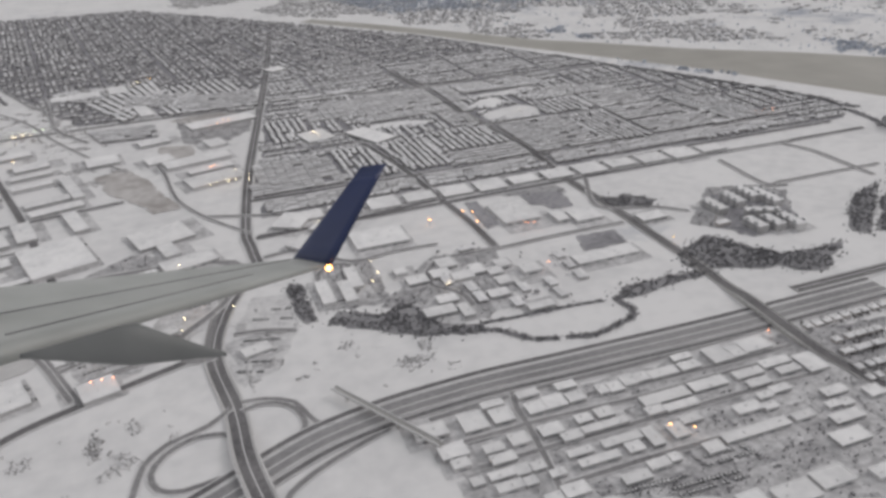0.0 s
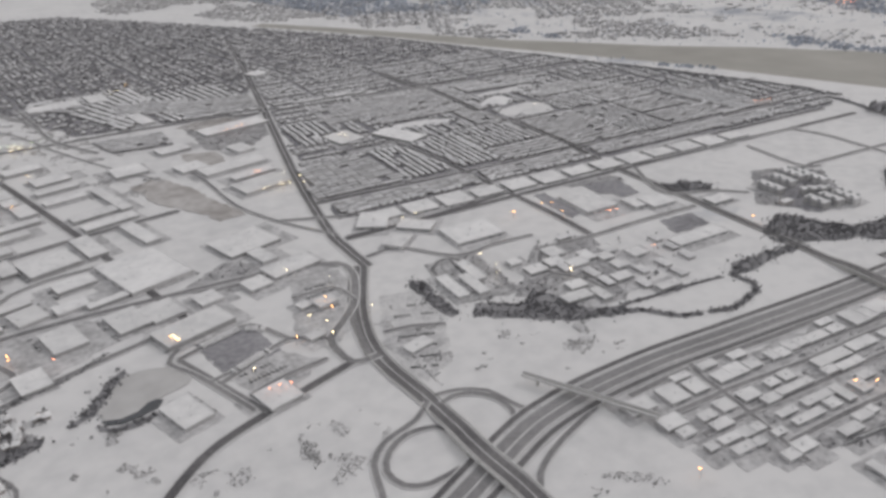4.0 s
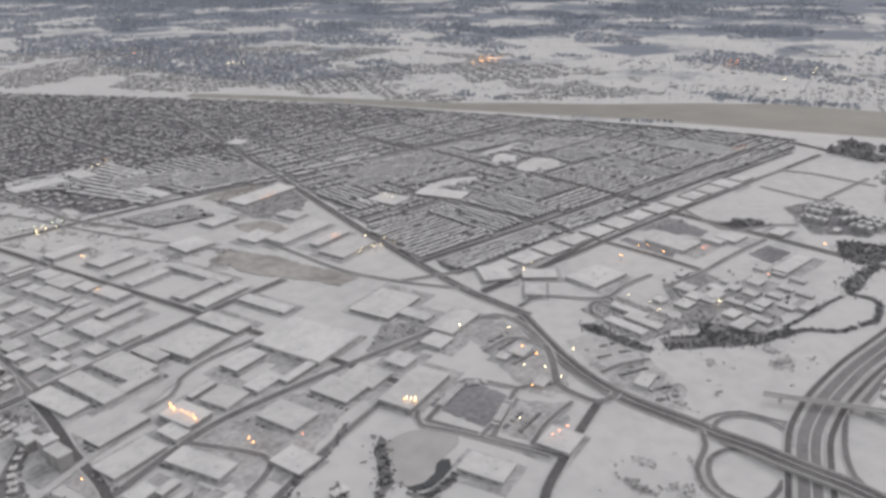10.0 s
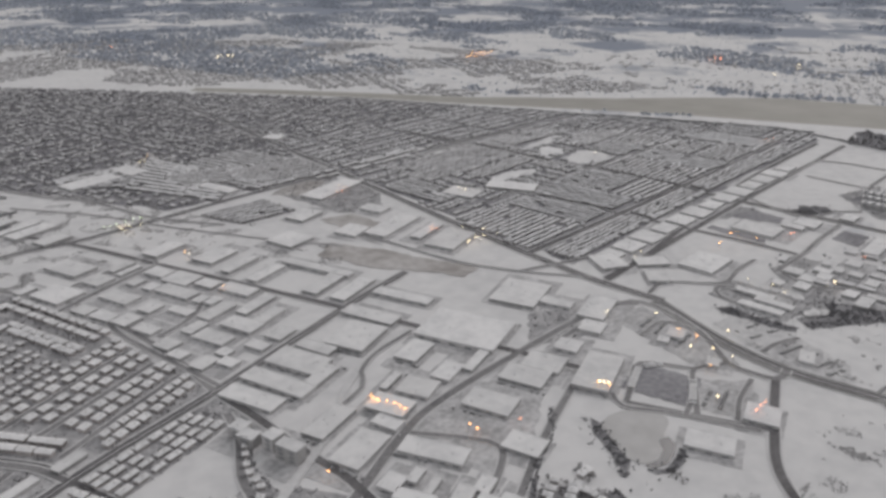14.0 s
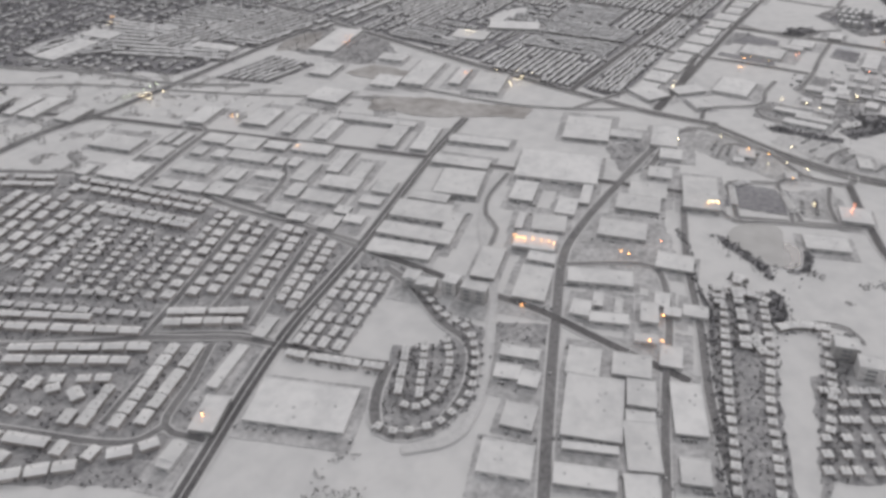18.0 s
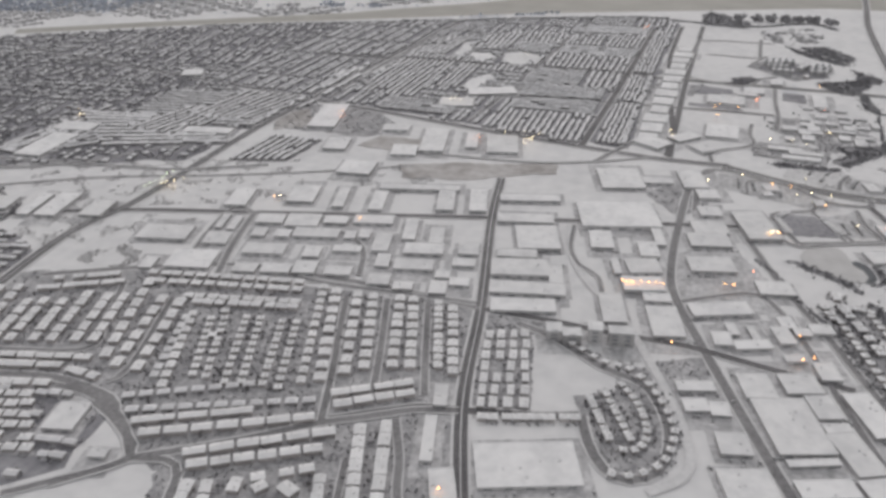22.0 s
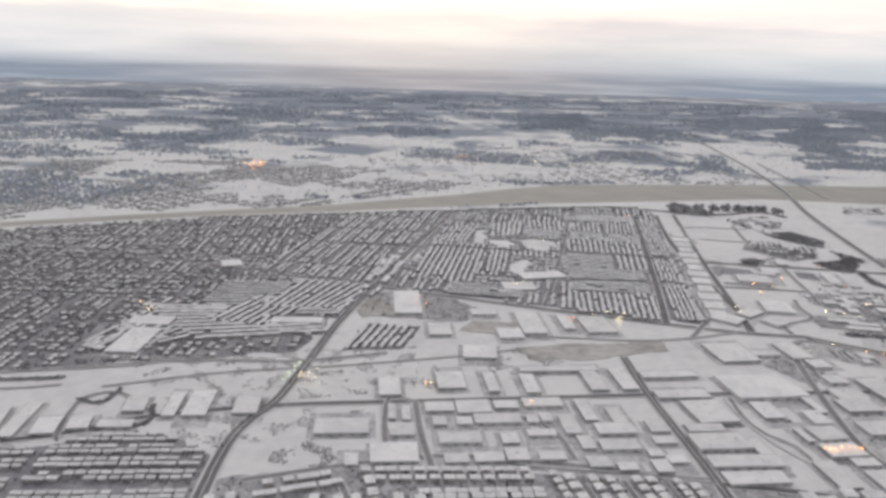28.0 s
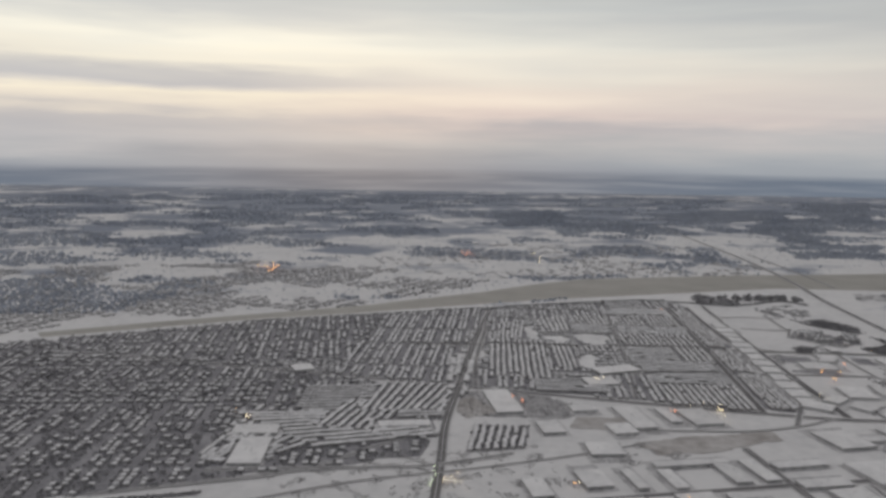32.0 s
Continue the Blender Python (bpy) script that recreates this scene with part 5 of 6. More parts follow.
# ---- flat-roofed buildings ----
hall(-334.8, 517.4, 40.7, 24.6, 111, 2.5)
hall(-276.2, 417.6, 23.3, 35.4, 109, 3)
hall(-244.4, 413, 16.2, 14.3, 108, 3)
hall(-252.4, 431.6, 14, 17.4, 107, 3)
hall(-311.4, 406.4, 22.5, 9.5, 111, 3)
hall(-297.1, 410.3, 21, 3.5, 112, 2.5)
hall(-286.4, 393.8, 12.5, 25.2, 115, 3)
hall(-257.7, 384.9, 12.4, 29.3, 112, 3)
hall(-288.5, 373.1, 10.7, 12.4, 111, 3)
hall(-306.3, 386.8, 12.2, 13.7, 116, 2.5)
hall(-258.4, 403.9, 11.6, 15.7, 110, 2.5)
hall(-271.8, 399.6, 11.3, 5.9, 111, 2.5)
hall(-318.4, 434.8, 19.9, 16.1, 109, 3)
hall(-296.1, 440.5, 12.7, 13.1, 104, 3)
hall(-274.8, 456.7, 10.6, 8.4, 108, 2.5)
hall(-274.2, 446.6, 8.2, 9.1, 103, 2.5)
hall(-260.8, 457.6, 17, 6.9, 107, 2.5)
hall(-205.6, 503, 12.2, 28.8, 105, 3)
hall(-210.3, 475.6, 15.8, 28.3, 105, 3)
hall(-186.7, 481.9, 14.5, 8.7, 103, 2.5)
hall(-176.3, 490.7, 22, 15, 106, 4)
hall(-178.9, 560.2, 32.4, 19.1, 105, 3.5)
hall(-200.9, 550.1, 41.2, 12.5, 103, 3.5)
hall(-180.6, 538.6, 8, 21.7, 105, 3.5)
hall(-218.4, 548.2, 34.1, 12.7, 105, 3)
hall(-137.6, 559.2, 25.8, 31.5, 108, 3.5)
hall(-162.1, 565.7, 23.3, 9.6, 103, 3)
hall(-87.7, 517, 50.1, 38.7, 107, 4)
hall(-126.9, 521.6, 13.5, 23.2, 105, 3)
hall(-153.7, 493.1, 18.4, 16.7, 110, 3)
hall(-131.2, 492.6, 11.1, 18.5, 104, 3)
hall(-139, 456.2, 25.6, 17.6, 105, 3)
hall(-106.4, 458.8, 24.4, 17.7, 105, 3)
hall(-87.7, 459.4, 21.5, 18.1, 105, 3)
hall(-76.9, 431.7, 19.8, 39.5, 108, 4)
hall(-96.9, 359, 22.3, 14.7, 109, 3)
hall(-188.6, 449.5, 31.6, 12.3, 112, 3)
hall(-217.3, 447.6, 9.1, 11.4, 104, 3)
hall(-207, 443.2, 4.7, 10.4, 107, 3)
hall(-218.2, 433.4, 17.9, 7.1, 112, 3)
hall(-207, 433, 3.6, 12, 107, 3)
hall(-204.5, 418.9, 8.1, 15, 109, 3)
hall(-223.3, 414.1, 9.8, 5.8, 108, 2.5)
hall(-191.1, 417.2, 7, 10.8, 106, 2.5)
hall(-229.8, 400.6, 9.4, 13.6, 106, 2.5)
hall(-79.3, 578, 40.7, 9.9, 106, 3)
hall(-112.4, 573, 36.5, 12.4, 104, 3)
hall(-22.9, 524.5, 30.3, 36.9, 107, 3)
hall(-159.3, 507.8, 3.9, 17.4, 107, 3)
hall(-33.1, 463, 14.4, 13.9, 15, 3)
hall(-112.1, 488.5, 5.8, 23, 105, 3)
hall(-235.3, 507.3, 7.1, 7.4, 99, 8)
hall(-234.9, 494.7, 12.2, 6.7, 102, 8)
hall(-239.7, 527, 7.7, 8.3, 105, 6)
hall(-241.2, 517.8, 9.1, 7.2, 105, 6)
hall(-57.4, 349.7, 16.5, 16.8, 105, 3)
hall(-62.4, 460.5, 13.9, 13.5, 105, 3)
hall(-6.6, 421.5, 9.9, 12.3, 105, 3)
hall(-156.3, 421.9, 18.4, 14.4, 103, 3)
hall(-192.7, 400.8, 11.2, 8.5, 105, 3)
hall(-198.7, 409.9, 7.8, 6.2, 105, 3)
hall(-18.8, 498.2, 20.8, 10.1, 105, 3)
hall(-7.8, 475.1, 33, 17.1, 15, 3)
hall(-27.8, 870.7, 41.3, 13.3, 101, 3)
hall(63.8, 510.6, 20.3, 25.2, 149, 3)
hall(110.8, 458, 34.5, 25.8, 0, 3)
hall(206.9, 457.8, 26.2, 33.3, 0, 3)
hall(167.1, 334.7, 14.9, 5.9, 0, 3)
hall(151.8, 356.7, 11.8, 7.8, 0, 3)
hall(160.1, 369.5, 7.8, 8.9, 0, 3)
hall(109.2, 405.1, 7, 7.5, 90, 3)
hall(115, 390.5, 12.3, 9.3, 0, 3)
hall(137.4, 404.1, 11, 11.9, 0, 3)
hall(151.5, 389.2, 7.6, 11.3, 0, 3)
hall(180.6, 376.8, 11.2, 9.6, 0, 3)
hall(168.1, 389.7, 9, 9.6, 0, 3)
hall(128.4, 346.7, 13.3, 6.1, 90, 3)
hall(62.4, 398.3, 27.8, 7.2, 90, 3)
hall(74.6, 394.4, 24.5, 6.8, 90, 3)
hall(81.6, 409.6, 25.5, 6.7, 90, 3)
hall(140.9, 384.9, 9.3, 12.8, 90, 3)
hall(31, 722, 22.1, 15.7, 104, 3)
hall(12.6, 680.6, 19.5, 55.3, 103, 3)
hall(-18.4, 695.1, 19.9, 22.6, 105, 3)
hall(20.1, 625.1, 24.7, 39.9, 105, 3)
hall(-21.4, 752.5, 18.1, 27.5, 103, 3)
hall(21.3, 650.9, 9.5, 36.7, 103, 3)
hall(-64.7, 714.8, 25.1, 26, 98, 3)
hall(43.5, 792, 23.7, 65.2, 103, 3)
hall(-99.5, 974.8, 23.5, 51.9, 97, 3)
hall(164.5, 675.5, 22.5, 46.5, 24, 3)
hall(77.2, 257.8, 14, 8.9, 0, 3)
hall(81.6, 242.1, 11.3, 8.2, 0, 3)
hall(81.8, 234, 7.1, 5.1, 0, 3)
hall(129.4, 179, 9, 4.5, 90, 3)
hall(-333.1, 559.2, 4.9, 27.9, 105, 3)
hall(-358.5, 544.3, 9.8, 19.1, 113, 4)
hall(-381.4, 541, 5.9, 11.9, 105, 3)
hall(-304.7, 563.8, 5.8, 15.2, 105, 3)
hall(115.2, 351.4, 17.3, 8.5, 0, 3)
hall(130, 392.6, 11.5, 9.4, 0, 3)
hall(160.4, 382.2, 8.8, 8.1, 0, 3)
hall(123.2, 362.4, 11.3, 8.3, 0, 3)
hall(229.6, 374.6, 40.8, 11.5, 0, 2.5)
hall(285.4, 411.1, 18.1, 11.2, 0, 3)
hall(247.8, 432.8, 19.5, 18.1, 0, 3)
hall(231.4, 438.5, 8.6, 17.2, 0, 3)
hall(63.3, 471.8, 14, 18.4, 132, 3)
hall(85, 487.6, 23.8, 14.5, 138, 3)
hall(96.2, 257.1, 11.2, 12.2, 0, 2.6)
hall(108.4, 265, 10.2, 4.2, 0, 2.6)
hall(109.2, 256.2, 9.3, 9.4, 0, 2.6)
hall(126, 265.8, 10.4, 4.5, 0, 2.6)
hall(125.2, 255.3, 8.7, 7.4, 0, 2.6)
hall(134.6, 255.9, 9.7, 8.4, 0, 2.6)
hall(144.6, 255.3, 7.9, 6.3, 0, 2.6)
hall(144.5, 264.7, 9.5, 4.9, 0, 2.6)
hall(158.4, 255.5, 5.2, 6.3, 0, 2.6)
hall(164.4, 254.8, 6.8, 6.6, 0, 2.6)
hall(172.4, 256.8, 6.7, 7.1, 0, 2.6)
hall(179.3, 256.4, 6.1, 5.6, 0, 2.6)
hall(190.2, 255.8, 14, 5.5, 0, 2.6)
hall(204.4, 255.8, 10.3, 5.6, 0, 2.6)
hall(205.1, 263, 10, 4.3, 0, 2.6)
hall(221.9, 258.1, 10.5, 12.2, 0, 2.6)
hall(231.4, 257, 7.1, 8.9, 0, 2.6)
hall(242.6, 258.3, 15.4, 9.8, 0, 2.6)
hall(203.5, 240.3, 18, 6.4, 0, 2.6)
hall(180.5, 239.8, 23.1, 6.5, 0, 2.6)
hall(171.2, 233.3, 8.3, 4.7, 0, 2.6)
hall(183.7, 232, 16, 4.5, 0, 2.6)
hall(225, 240, 14.8, 5.3, 0, 2.6)
hall(224.5, 232.4, 11, 4.8, 0, 2.6)
hall(241.8, 242.3, 15.5, 5.2, 0, 2.6)
hall(243.4, 235.3, 11.3, 4.6, 0, 2.6)
hall(229.7, 224.9, 9.7, 4.2, 0, 2.6)
hall(208, 219.3, 12.2, 5.8, 0, 2.6)
hall(220.5, 223.5, 7.4, 3.8, 0, 2.6)
hall(217.5, 216.4, 6.6, 3.9, 0, 2.6)
hall(201.5, 205.9, 32.1, 5.1, 0, 2.6)
hall(179.1, 203.6, 7.8, 6.2, 0, 2.6)
hall(172.3, 218.2, 7.1, 8.6, 0, 2.6)
hall(181.5, 222.5, 9.3, 4.7, 0, 2.6)
hall(146.7, 232.9, 21.3, 4, 0, 2.6)
hall(150.6, 240.6, 7.9, 6.2, 0, 2.6)
hall(140.4, 240.3, 7.1, 5, 0, 2.6)
hall(130.5, 232.2, 8.9, 5, 0, 2.6)
hall(124.4, 239.2, 10, 6.7, 0, 2.6)
hall(148, 222.1, 17.7, 4.4, 0, 2.6)
hall(150.4, 216.1, 7, 5.6, 0, 2.6)
hall(160.6, 218.7, 5.3, 11.2, 0, 2.6)
hall(128.7, 222, 10.9, 3.7, 0, 2.6)
hall(133.8, 215.2, 17.7, 3.9, 0, 2.6)
hall(109.6, 239.2, 8.3, 7.4, 0, 2.6)
hall(97.7, 237.7, 8.4, 5.1, 0, 2.6)
hall(98.8, 230.5, 10.4, 5.2, 0, 2.6)
hall(94.3, 222, 10.2, 4.1, 0, 2.6)
hall(102.9, 221.5, 6.3, 5.6, 0, 2.6)
hall(109.7, 221.1, 5.8, 4.6, 0, 2.6)
hall(94.8, 215, 10.8, 4.5, 0, 2.6)
hall(103.3, 214.4, 5.2, 4.2, 0, 2.6)
hall(84.2, 222, 5.1, 4.4, 0, 2.6)
hall(114.9, 214.5, 6.3, 3.7, 0, 2.6)
hall(116.9, 203.7, 10.1, 6.4, 0, 2.6)
hall(141.7, 200.6, 11.7, 4.9, 0, 2.6)
hall(153.6, 203.9, 9, 4.8, 0, 2.6)
hall(161.2, 204.6, 4.4, 4.4, 0, 2.6)
hall(107.5, 202.4, 6.7, 5.3, 0, 2.6)
hall(190.9, 170.9, 16.9, 9.8, 0, 2.6)
hall(209.1, 172.5, 15.2, 9, 0, 2.6)
hall(233.2, 188.1, 15.5, 7.7, 0, 2.6)
hall(241.7, 198.5, 14.9, 5.6, 0, 2.6)
hall(242.2, 207, 6.3, 3.8, 0, 2.6)
hall(248.6, 205.9, 6.1, 4, 0, 2.6)
hall(225.5, 206, 9.9, 4.3, 0, 2.6)
hall(173.8, 174.5, 9.9, 6.6, 0, 2.6)
hall(256.7, 235.8, 10.6, 13.5, 0, 2.6)
hall(249.9, 214.5, 11.9, 5.2, 0, 2.6)
hall(265.5, 207.7, 8.2, 6.5, 0, 2.6)
hall(228.8, 167.4, 9.1, 6, 0, 2.6)
hall(-242.7, 981.5, 6.8, 42.2, 111, 3)
hall(-235.7, 970.2, 8.8, 46.2, 103, 3)
hall(-240.4, 950.4, 13.3, 21, 109, 3)
hall(-232.9, 934.2, 12.1, 16.2, 110, 3)
hall(-230.2, 913, 20, 8.9, 103, 3)
hall(-203, 915.1, 13, 20.5, 107, 3)
hall(-197.6, 892.7, 7.9, 34.1, 103, 3)
hall(-192.6, 878.2, 14.5, 37.2, 103, 3)
hall(-189.4, 848.2, 15, 24.6, 103, 3)
hall(-55.1, 984.8, 35, 20.3, 98, 3)
hall(129.5, 995.5, 20.3, 23, 118, 3)
hall(118.7, 696.6, 31.2, 25.9, 103, 3)
hall(-370.6, 710.4, 13.6, 17.4, 104, 3)
hall(-384.8, 681.8, 7.2, 5, 105, 2.5)
hall(17.5, 354.2, 14.5, 8, 15, 2.5)
hall(-18.1, 423.8, 6.7, 6.4, 15, 2.5)
hall(-23.7, 390.7, 9.4, 6.9, 15, 2.5)
# works and workshops north of the houses
hall(-166.6, 729.7, 17.9, 12.9, 105, 3.0)
hall(-161.9, 708.4, 21.5, 17.8, 105, 3.0)
hall(-154.5, 688.2, 15.2, 10.3, 104, 3.0)
hall(-146.0, 665.4, 25.5, 12.1, 105, 3.0)
hall(-185.7, 726.5, 8.3, 11.1, 105, 2.6)
hall(-182.7, 711.5, 9.3, 9.5, 104, 2.6)
hall(-175.6, 691.7, 28.8, 12.0, 104, 3.0)
hall(-171.3, 670.5, 6.9, 9.5, 104, 2.6)
hall(-167.2, 662.4, 6.9, 10.4, 104, 2.6)
hall(-205.3, 711.3, 24.8, 13.1, 104, 3.0)
hall(-199.4, 682.5, 9.9, 13.0, 105, 2.6)
hall(-188.8, 664.4, 16.8, 7.4, 104, 2.6)
hall(-229.6, 709.9, 13.6, 9.9, 104, 2.6)
hall(-225.1, 692.3, 16.7, 9.9, 105, 3.0)
hall(-218.4, 677.1, 12.7, 14.0, 104, 3.0)
hall(-215.8, 657.4, 15.0, 9.3, 104, 2.6)
hall(-174.1, 647.7, 10.1, 24.6, 104, 3.0)
hall(-195.4, 638.1, 8.1, 15.5, 104, 2.6)
hall(-151.6, 637.7, 8.1, 29.9, 105, 3.0)
hall(-202.1, 746.8, 15.1, 15.2, 105, 3.0)
hall(-230.4, 745.2, 26.8, 21.7, 104, 3.0)
hall(-242.3, 766.6, 7.5, 13.2, 104, 2.6)
hall(-205.2, 782.5, 32.1, 19.4, 104, 3.0)
hall(-179.3, 757.5, 4.5, 20.0, 104, 2.6)
hall(-179.2, 748.6, 4.9, 19.1, 104, 2.6)
hall(-122.9, 728.9, 19.0, 27.7, 105, 3.0)
hall(-120.1, 701.2, 7.5, 32.2, 105, 3.0)
hall(-116.9, 674.9, 9.4, 30.9, 104, 3.0)
hall(-102.0, 631.2, 11.5, 32.4, 105, 3.0)
hall(-93.8, 610.6, 11.5, 37.6, 105, 3.0)
hall(-141.5, 767.6, 14.3, 29.7, 105, 3.0)
hall(-86.3, 656.0, 56.4, 8.4, 105, 3.0)
hall(-174.3, 620.4, 23.6, 13.5, 104, 3.0)
hall(-165.4, 594.8, 11.9, 15.2, 104, 3.0)
hall(-183.0, 592.3, 13.2, 8.4, 104, 2.6)
hall(-200.4, 599.4, 8.1, 8.0, 104, 2.6)
hall(-205.5, 587.8, 11.0, 7.8, 104, 2.6)
hall(-215.0, 597.0, 9.3, 13.8, 104, 2.6)
hall(-217.3, 631.5, 12.5, 11.5, 104, 2.6)
hall(-219.6, 616.0, 10.8, 8.1, 104, 2.6)
hall(-155.4, 618.8, 8.7, 20.9, 105, 3.0)
hall(-194.8, 619.0, 22.8, 12.4, 104, 3.0)
# the school: slab wings round dark yards
hall(330.4, 404.4, 20.3, 7.0, 90, 5.2)
hall(348.9, 409.4, 19.6, 7.0, 90, 5.2)
hall(364.0, 413.6, 19.3, 7.0, 90, 5.2)
hall(334.9, 368.9, 16.1, 7.0, 90, 5.2)
hall(346.7, 367.0, 16.3, 7.0, 90, 5.2)
hall(358.1, 363.6, 18.9, 7.0, 90, 5.2)
hall(371.1, 403.1, 26.3, 7.0, 90, 5.2)
hall(352, 383, 22, 6, -25, 5.2)
hall(-189.2, 337.5, 10.0, 8.0, 105, 8)
hall(-197.8, 326.7, 10.0, 8.0, 105, 8)

# ---- houses ----
block([(-369.3, 770.9), (-359.5, 738.7), (-393.9, 706.1), (-403.6, 738)], 6, 5, "small")
block([(-247.5, 561.2), (-308.7, 548.4), (-301.2, 523.8), (-237.8, 538.4)], 4, 7, "small")
block([(-302.3, 548.7), (-245.3, 556.7), (-236, 539.1), (-291.7, 528.6)], 3, 7, "small")
block([(45, 642), (116, 645), (116, 562), (45, 562)], 14, 9, "row")
block([(120, 562), (120, 645), (205, 650), (205, 562)], 15, 11, "row")
block([(208, 600), (208, 656), (270, 658), (270, 600)], 10, 8, "row")
block([(208, 596), (270, 596), (270, 562), (208, 562)], 5, 9, "row")
block([(277, 650), (338, 652), (338, 562), (277, 562)], 14, 8, "row")
block([(342, 562), (342, 645), (384, 645), (384, 558)], 8, 11, "row")
block([(388, 602), (464, 598), (464, 556), (388, 556)], 8, 10, "row")
block([(470, 560), (455, 655), (500, 655), (510, 560)], 8, 12, "row")
block([(388, 700), (440, 705), (448, 606), (388, 606)], 15, 7, "row")
block([(50, 556), (500, 553), (492, 532), (50, 534)], 5, 58, "row")
block([(345, 652), (345, 702), (384, 702), (384, 650)], 6, 7, "row")
block([(80, 690), (80, 760), (117, 764), (117, 692)], 6, 9, "row")
block([(165, 735), (275, 738), (275, 715), (165, 713)], 4, 14, "row")
block([(240, 712), (275, 714), (275, 662), (240, 662)], 8, 4, "row")
block([(122, 806), (284, 808), (284, 744), (122, 742)], 10, 20, "row")
block([(290, 800), (370, 800), (400, 764), (290, 770)], 6, 10, "row")
block([(330, 744), (400, 750), (440, 710), (345, 708)], 6, 10, "row")
block([(100, 846), (180, 848), (250, 822), (100, 822)], 4, 16, "row")
block([(92, 905.7), (-0.4, 913.1), (13, 841.7), (85.8, 820.4)], 10, 12, "row")
block([(-18.1, 814.5), (-81.3, 818.1), (-67.9, 774.2), (-16.1, 768.9)], 7, 9, "row")
block([(30.6, 927.2), (-41.7, 941.9), (-47.9, 887.7), (24.5, 876.4)], 7, 11, "row")
block([(-15.5, 1015.8), (-5.6, 942.5), (-45.3, 830), (-88.2, 929.3)], 10, 18, "row")
block([(67.4, 974.5), (90.2, 846.3), (-4.7, 841.6), (-34.6, 964.8)], 12, 20, "row")
block([(7.5, 1002.8), (-120.4, 1010.2), (-127.8, 970.6), (-47.3, 909.9)], 9, 16, "row")
row(20, 2.9, 2.9, "small", [(-180.1, 391.3), (-213.9, 381.4), (-242.9, 372.8), (-267.6, 364.5), (-292.1, 357.2)])
row(20, 2.9, 2.9, "small", [(-166.9, 376.3), (-205, 364.6), (-235.2, 358.3), (-266, 348.9), (-287.5, 343)])
row(14, 5, 4, "small", [(-206.5, 374.4), (-186.6, 380.9), (-162.2, 389.5), (-149.8, 390.7)])
row(12, 5, 4, "small", [(-201.2, 383.4), (-182.5, 392), (-162.4, 399.3)])
row(10, 2.9, 2.9, "small", [(-176.8, 346.6), (-212.7, 338.4), (-244.8, 334.4)])
row(10, 5, 4, "small", [(-206.4, 366.8), (-196.5, 372.2), (-179.6, 360.7), (-172.5, 344.4)])
row(8, 3.4, 3.0, "small", [(-219, 342.3), (-202.2, 313.7)])
row(8, 3.4, 3.0, "small", [(-226.8, 340.8), (-210.3, 312.7)])
row(8, 3.4, 3.0, "small", [(-236.4, 338.8), (-220.4, 311.4)])
row(8, 3.4, 3.0, "small", [(-246.3, 336.8), (-230.6, 310.2)])
row(8, 3.4, 3.0, "small", [(-255, 335.1), (-239.7, 309)])
row(8, 3.4, 3.0, "small", [(-263.3, 333.4), (-248.4, 308)])
row(6, 3.2, 2.9, "small", [(-175.4, 393), (-165.2, 383.9), (-166.1, 371.9)])
row(4, 3.2, 2.9, "small", [(-185.7, 387.4), (-179.5, 380.1)])
row(9, 3.0, 2.9, "small", [(-280.2, 698.5), (-330.9, 675.8)])
row(9, 3.0, 2.9, "small", [(-279, 691.5), (-328.9, 669.9)])
row(10, 3.0, 2.9, "small", [(-274.3, 681.3), (-329.8, 659.5)])
row(10, 3.0, 2.9, "small", [(-272.8, 673.8), (-327.2, 652.2)])
row(10, 3.0, 2.9, "small", [(-272.1, 661.6), (-325.6, 642.4)])
row(10, 3.0, 2.9, "small", [(-270.6, 654), (-325.5, 634.4)])
row(12, 4.0, 3.6, "row", [(-232.9, 657.5), (-319.3, 626.2)])
row(9, 5.0, 5.0, "row", [(-233.1, 649.7), (-315.7, 618.6)])
row(8, 5.5, 4.6, "row", [(-232.4, 637), (-307.5, 610.3)])
row(8, 5.0, 4.6, "row", [(-231.6, 628.1), (-300.9, 603.3)])
row(8, 5.0, 4.6, "row", [(-230.2, 613.1), (-294.6, 591.7)])
row(8, 5.0, 4.6, "row", [(-229.2, 605.7), (-292.1, 583.6)])
row(10, 3.8, 3.6, "row", [(-228.1, 592.1), (-288.3, 571.1)])
row(8, 5.0, 4.4, "row", [(-231.3, 582.9), (-290.4, 563.1)])
row(13, 5.0, 4.0, "row", [(-251.9, 759), (-233.4, 667.8)])
row(12, 5.0, 4.0, "row", [(-259, 749.5), (-241.5, 664.6)])
row(10, 5.0, 4.0, "row", [(-267.9, 724.5), (-253.4, 659.3)])
row(9, 5.0, 4.0, "row", [(-271.5, 716.5), (-258.4, 658.1)])
row(9, 4.4, 3.6, "row", [(-280, 709.7), (-342.8, 683.9)])
row(10, 3.6, 3.4, "small", [(-268.4, 696.2), (-311.8, 682.7)])
row(22, 2.5, 2.6, "small", [(-236.5, 529.2), (-253.2, 502.5), (-257.6, 486.1), (-271.6, 473.9), (-291.4, 464.7), (-304.3, 464.1), (-318, 467.7), (-327.9, 478.6), (-328.5, 489.5)])
row(12, 2.4, 2.5, "small", [(-268.9, 489.9), (-283.3, 479.9), (-300.5, 474.6), (-311.2, 477.1), (-314.6, 485.6)])
row(9, 2.4, 2.5, "small", [(-282.9, 502), (-311.3, 487.8)])
row(9, 2.4, 2.5, "small", [(-275.7, 496.7), (-308.7, 479.3)])
row(9, 4.2, 3.4, "small", [(-312.9, 543.8), (-299, 501.8)])
